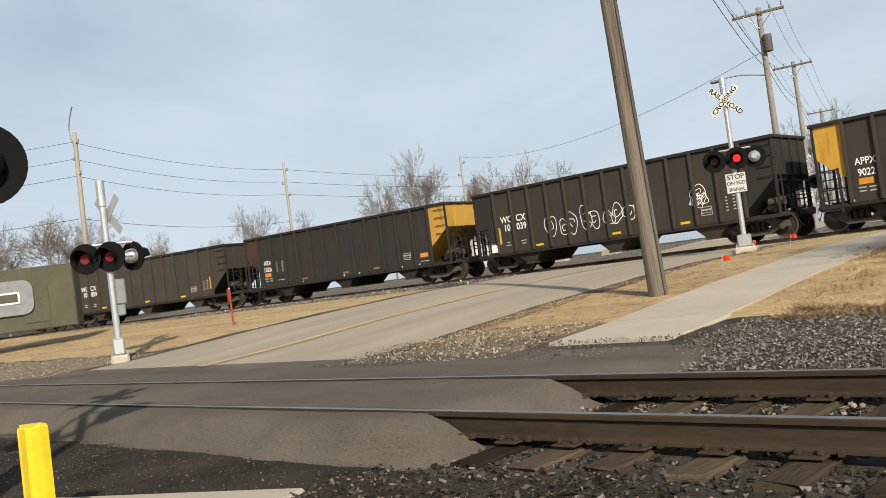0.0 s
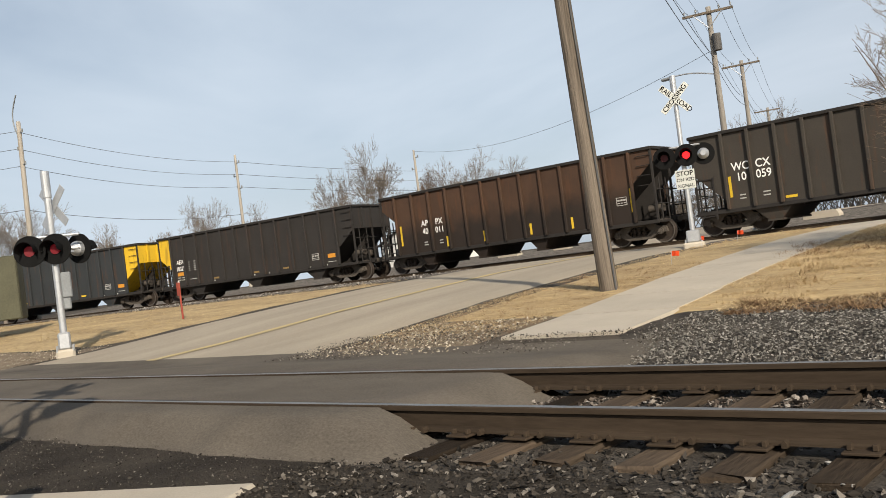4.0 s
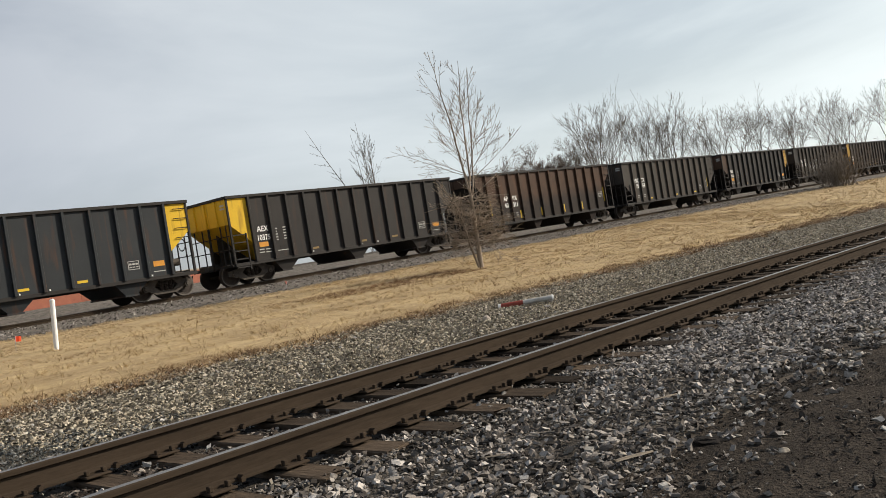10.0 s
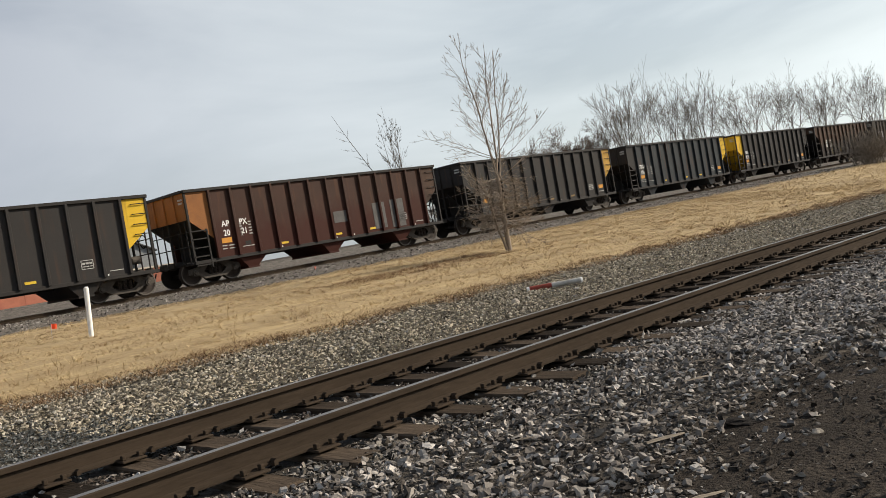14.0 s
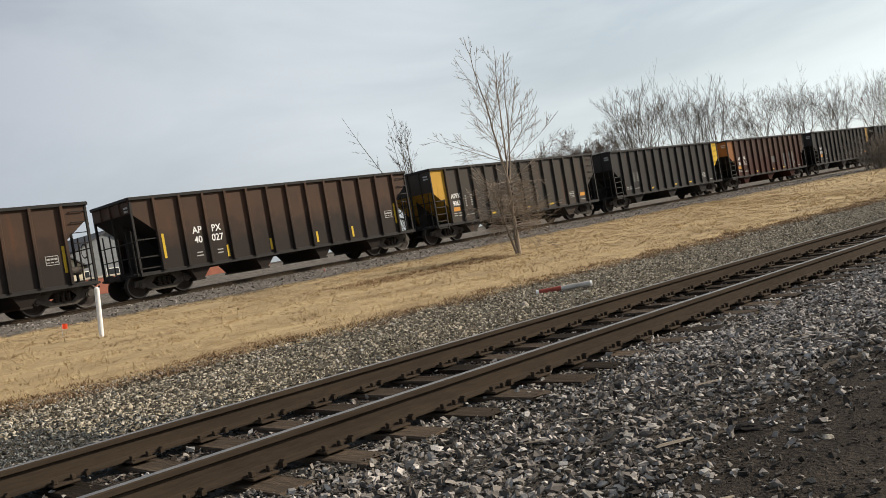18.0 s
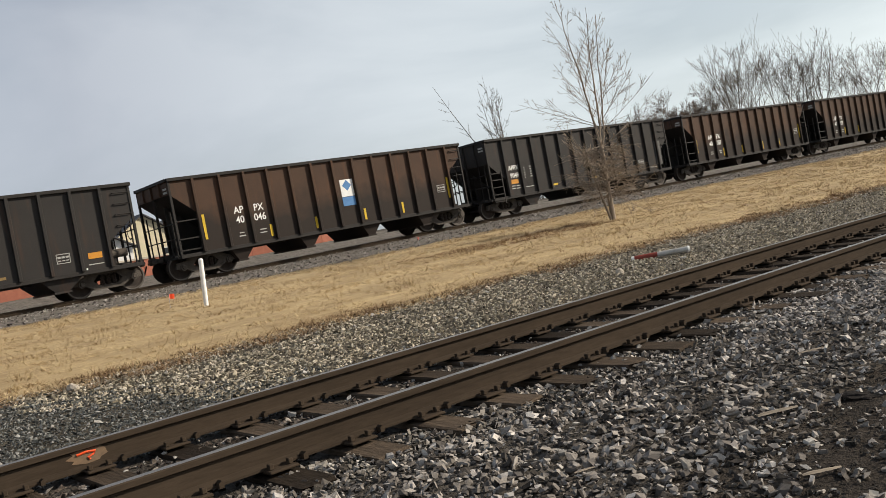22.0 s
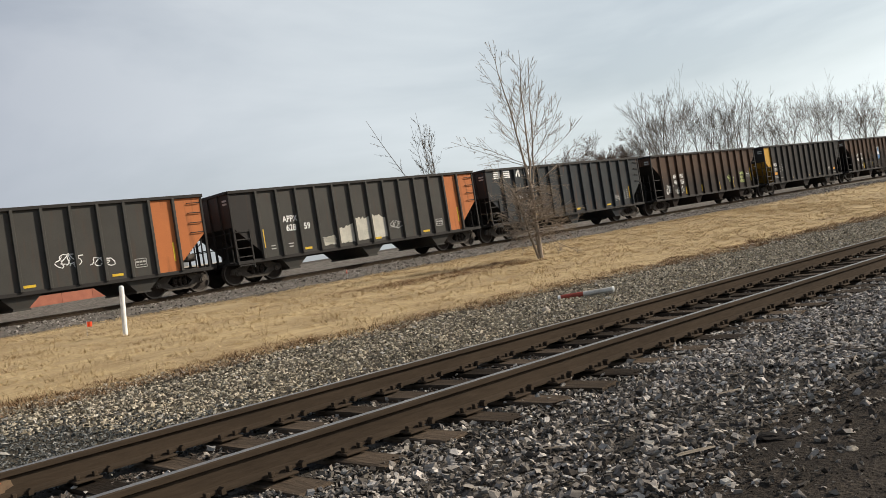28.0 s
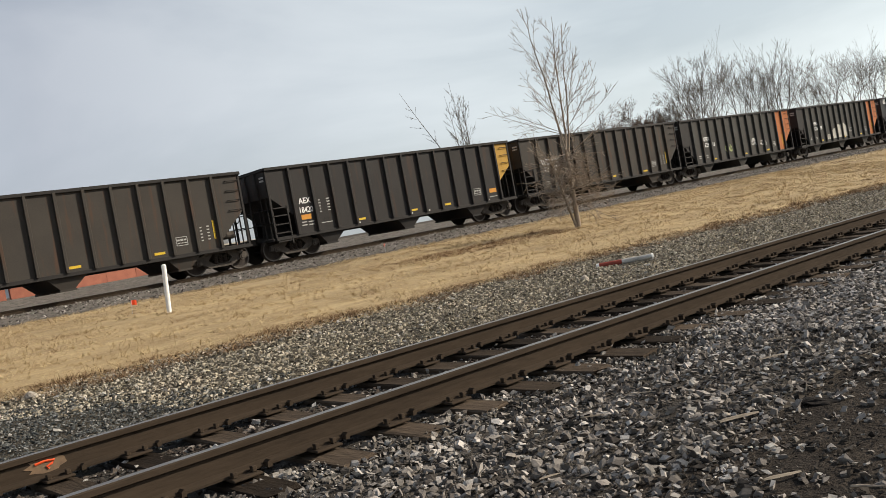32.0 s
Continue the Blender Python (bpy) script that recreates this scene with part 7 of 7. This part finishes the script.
def sound(x, y):
    # the near ballast gives way to the shade-darkened cinders, with an uneven border
    edge = 2.5 + 0.2 * noise.noise((x * 0.6, 1.7, 0.3)) + 0.15 * noise.noise((x * 2.2, 4.7, 0.3)) - 1.6 * smooth01(5.0 - x, 0, 4.5) + 0.9 * smooth01(-x, 2, 4.5)
    if y > 3.98 and on_tie(x) and noise.noise((x * 1.9, y * 2.2, 6.1)) < 0.1 - 1.4 * max(0.0, 4.25 - y):
        return False
    return y > edge or (y > edge - 0.5 and noise.noise((x * 9, y * 9, 5)) > 0.1) or noise.noise((x * 3, y * 3, 5)) > 0.5


def sooty(x, y):
    """Above nought where soot from the crossing darkens the stones."""
    return 0.1 - x + 0.7 * noise.noise((x * 0.9, y * 0.9, 2.9)) + 0.5 * noise.noise((x * 3.1, y * 3.1, 2.9))


def off_ties(x, y):
    return not on_tie(x) or noise.noise((x * 1.3, y * 1.3, 9.1)) > 0.32


stones("ballast_stones", -1.2, 26, 0.3, 4.42, 72000, 0.018, 0.06, M["ballast"], "loose grey crushed stone beside the rails", 1, 0.004, 0.6, lambda x, y: sooty(x, y) < 0.1 and sound(x, y))
stones("ballast_stones", -4.6, 1.4, 0.3, 4.42, 12500, 0.012, 0.05, M["ballast_dark"], "dark sooty crushed stone beside the rails", 11, 0.004, 0.0, lambda x, y: sooty(x, y) > -0.1 and sound(x, y))
stones("ballast_stones", -4.5, 34, 4.62, 5.98, 21000, 0.02, 0.052, M["ballast_brown"], "brown-grey crushed stone between the rails", 2, 0.0, 0.5, off_ties)
stones("ballast_stones", -4.9, 0.9, 6.15, 10.2, 20000, 0.016, 0.042, M["ballast_dusty"], "dusty grey crushed stone near the crossing", 23, 0.01, 0.0, lambda x, y: x + 0.9 * noise.noise((x * 0.9, y * 0.9, 7)) < 0.2, False)
stones("ballast_stones", -0.9, 4.6, 6.15, 10.2, 24000, 0.018, 0.042, M["ballast_blue"], "blue-grey crushed stone beside the track", 3, 0.012, 0.0, lambda x, y: x + 1.2 * noise.noise((x * 3, y * 3, 2)) + 0.6 * (y - 8) < 3.4, False)
stones("ballast_stones", 0.8, 40, 6.15, 10.3, 62000, 0.023, 0.052, M["ballast_tan"], "pale tan crushed stone beside the track", 4, 0.014, 0.6, lambda x, y: x + 1.2 * noise.noise((x * 3, y * 3, 2)) + 0.6 * (y - 8) > 2.8, False)
stones("ballast_stones", 6, 36, 1.9, 4.42, 30000, 0.032, 0.062, M["ballast_pale"], "loose pale grey crushed stone beside the rails", 15, 0.012, 0.3, sound, False)
stones("ballast_stones", 0.2, 8, 3.85, 4.44, 4200, 0.02, 0.055, M["ballast_mixed"], "brown-grey crushed stone between the tie ends", 21, 0.004, 0.0, sound)
stones("ballast_stones", -4.4, 20, 6.14, 6.75, 9000, 0.018, 0.045, M["ballast_mixed"], "brown-grey crushed stone between the tie ends", 22, 0.006, 0.2, lambda x, y: not on_tie(x) or y > 6.5)
stones("pale_stones", -1.5, 26, 1.6, 10.0, 1500, 0.025, 0.065, M["pale_stone"], "scattered pale stones on the ballast", 5, 0.025, 0.6, sound)
stones("cinder_gravel", -9, 14, -1.0, 3.6, 8000, 0.007, 0.024, M["ballast_dark"], "fine dark cinders on the ground", 6, 0.012, 0.3, None, False)
stones("ballast_stones", -45, 70, 22.0, 30.9, 15000, 0.045, 0.1, M["ballast"], "grey crushed stone below the raised track", 7, 0.02, 0.0, lambda x, y: not -20.5 < x < -5, False)
stones("verge_gravel", -10.2, -7.2, 8.0, 10.6, 1800, 0.015, 0.04, M["ballast_tan"], "gravel and grit at the pavement's edge", 8, 0.03)
stones("verge_gravel", -45, -20.3, 6.6, 10.8, 7000, 0.02, 0.05, M["ballast_tan"], "pale gravel beyond the road", 9, 0.012, 0.0, None, False)
stones("cinder_gravel", -12, -3.9, 2.3, 4.2, 6000, 0.007, 0.02, M["ballast_dark"], "loose grit at the crossing's edge", 10, 0.006, 0.0, None, False)
stones("cinder_gravel", 1.5, 11, 0.3, 2.8, 9000, 0.01, 0.04, M["ballast_dark"], "dark gravel and clinker along the cinder path", 13, 0.01, 0.4, lambda x, y: noise.noise((x * 1.6, y * 1.6, 3)) > -0.25, False)
stones("verge_gravel", -10.5, -4.2, 7.0, 9.6, 7000, 0.008, 0.034, M["ballast_mixed"], "grit and crumbled asphalt at the pavement's end", 18, 0.05, 0.0, lambda x, y: (y < 9.05 or not -7.2 < x < -5.1) and noise.noise((x * 0.9, y * 1.2, 4.4)) > -0.15 - 0.25 * (y - 8), False)
stones("pale_stones", 1.5, 9, 0.6, 2.4, 260, 0.012, 0.06, M["pale_stone"], "pale stones strewn over the cinders", 12, 0.01)


def grass(name, x0, x1, y0, y1, count, h, material, label, seed, thin=0.0, keep=None):
    rng = np.random.default_rng(seed)
    xs = x0 + (x1 - x0) * rng.random(count) ** (1 + thin)
    ys = rng.uniform(y0, y1, count)
    ok = np.array([(keep(float(a), float(b)) if keep else True) for a, b in zip(xs, ys)])
    xs, ys = xs[ok], ys[ok]
    n, blades = len(xs), 6
    gz = height_of(xs, ys) + 0.025
    a = rng.uniform(0, math.tau, (n, blades))
    # it stands in low tufts, with flattened grass between them
    tuft = np.array([noise.noise((float(b) * 1.1, float(c) * 2.6, seed)) + 0.6 * noise.noise((float(b) * 3.4, float(c) * 6.1, seed)) for b, c in zip(xs, ys)]).clip(-0.6, 0.8)[:, None]
    ln = h * rng.uniform(0.5, 1.5, (n, blades)) * (1.0 + 0.6 * rng.random((n, 1))) * (1.05 + 0.9 * tuft)
    tilt = rng.uniform(0.95, 1.5, (n, blades)) - 0.35 * tuft
    px = xs[:, None] + rng.normal(0, 0.03, (n, blades))
    py = ys[:, None] + rng.normal(0, 0.03, (n, blades))
    wd = rng.uniform(0.0022, 0.005, (n, blades)) * (1 + xs[:, None].clip(0, 60) / 20)
    tip = np.stack([px + np.cos(a) * np.sin(tilt) * ln, py + np.sin(a) * np.sin(tilt) * ln, gz[:, None] + np.cos(tilt) * ln], -1)
    l = np.stack([px - np.sin(a) * wd, py + np.cos(a) * wd, gz[:, None] + 0 * a], -1)
    r = np.stack([px + np.sin(a) * wd, py - np.cos(a) * wd, gz[:, None] + 0 * a], -1)
    co = np.stack([l, r, tip], 2).reshape(-1, 3)
    ob = new(name, bulk_mesh(name, co, np.arange(len(co)).reshape(-1, 3), material))
    return tagged(ob, label, "grass", kind="stuff")


def lawn(x, y):
    return noise.noise((x * 0.45, y * 0.6, 2.2)) > -0.55 and y > 10.05 + 0.5 * noise.noise((x * 0.5, 4, 4))


M["blade_brown"] = mat("blade_brown", (0.3, 0.19, 0.1), (0.18, 0.11, 0.06), 0.95, 1.0, 10, 0.0, island=0.35)
grass("dry_grass", -4.6, 40, 10.0, 21.6, 58000, 0.055, M["blade"], "dry straw-coloured grass", 31, 0.35, lawn)
grass("dry_grass", -6.3, -4.4, 10.6, 21.6, 5200, 0.055, M["blade"], "dry grass beside the pavement", 41, 0.0, lambda x, y: x > -5.2 - 0.03 * (y - 9))
grass("dry_grass", 35, 80, 11.5, 21.6, 9000, 0.07, M["blade"], "dry straw-coloured grass", 32, 0.2, lawn)
grass("dry_grass", -10.0, -7.4, 12.0, 26, 4500, 0.034, M["blade"], "dry trodden grass", 33, 0.0, lambda x, y: noise.noise((x, y, 7)) > -0.2)
grass("dry_grass", -60, -20.8, 10.4, 21.8, 11000, 0.06, M["blade"], "dry straw-coloured grass beyond the road", 34)
grass("brown_weeds", -10.1, -7.2, 9.0, 16, 2200, 0.028, M["blade_brown"], "brown dead weeds between road and pavement", 39)
grass("dry_grass", -10.1, -7.3, 9.6, 14, 3200, 0.028, M["blade"], "dry trodden grass", 40)
grass("brown_weeds", -4.4, 40, 9.5, 10.9, 12000, 0.06, M["blade_brown"], "brown dead weeds along the edge of the gravel", 35, 0.5, lambda x, y: abs(y - 10.2 - 0.35 * noise.noise((x * 0.7, 5.0, 1.0))) < 0.45 + 0.4 * noise.noise((x * 1.6, y * 2.0, 9.0)))
grass("brown_weeds", -4.4, 45, 11, 21.0, 11000, 0.05, M["blade_brown"], "brown dead stems among the grass", 38, 0.4, lambda x, y: noise.noise((x * 0.8, y * 1.4, 12.0)) + 0.5 * noise.noise((x * 3.1, y * 4.4, 2.0)) > 0.2)
# the tree's cast shadow, put in as a streak of browner blades
grass("brown_weeds", 12.5, 18.4, 15.2, 16.8, 1300, 0.08, M["blade_brown"], "brown blades that paint the tree's shadow on the grass", 36)
# likewise the shadow that the bush throws to the left, in brown
grass("brown_weeds", -6.0, -0.5, 15.0, 17.8, 1500, 0.07, M["blade_brown"], "brown blades that paint the bush's shadow on the grass", 37)


motions()
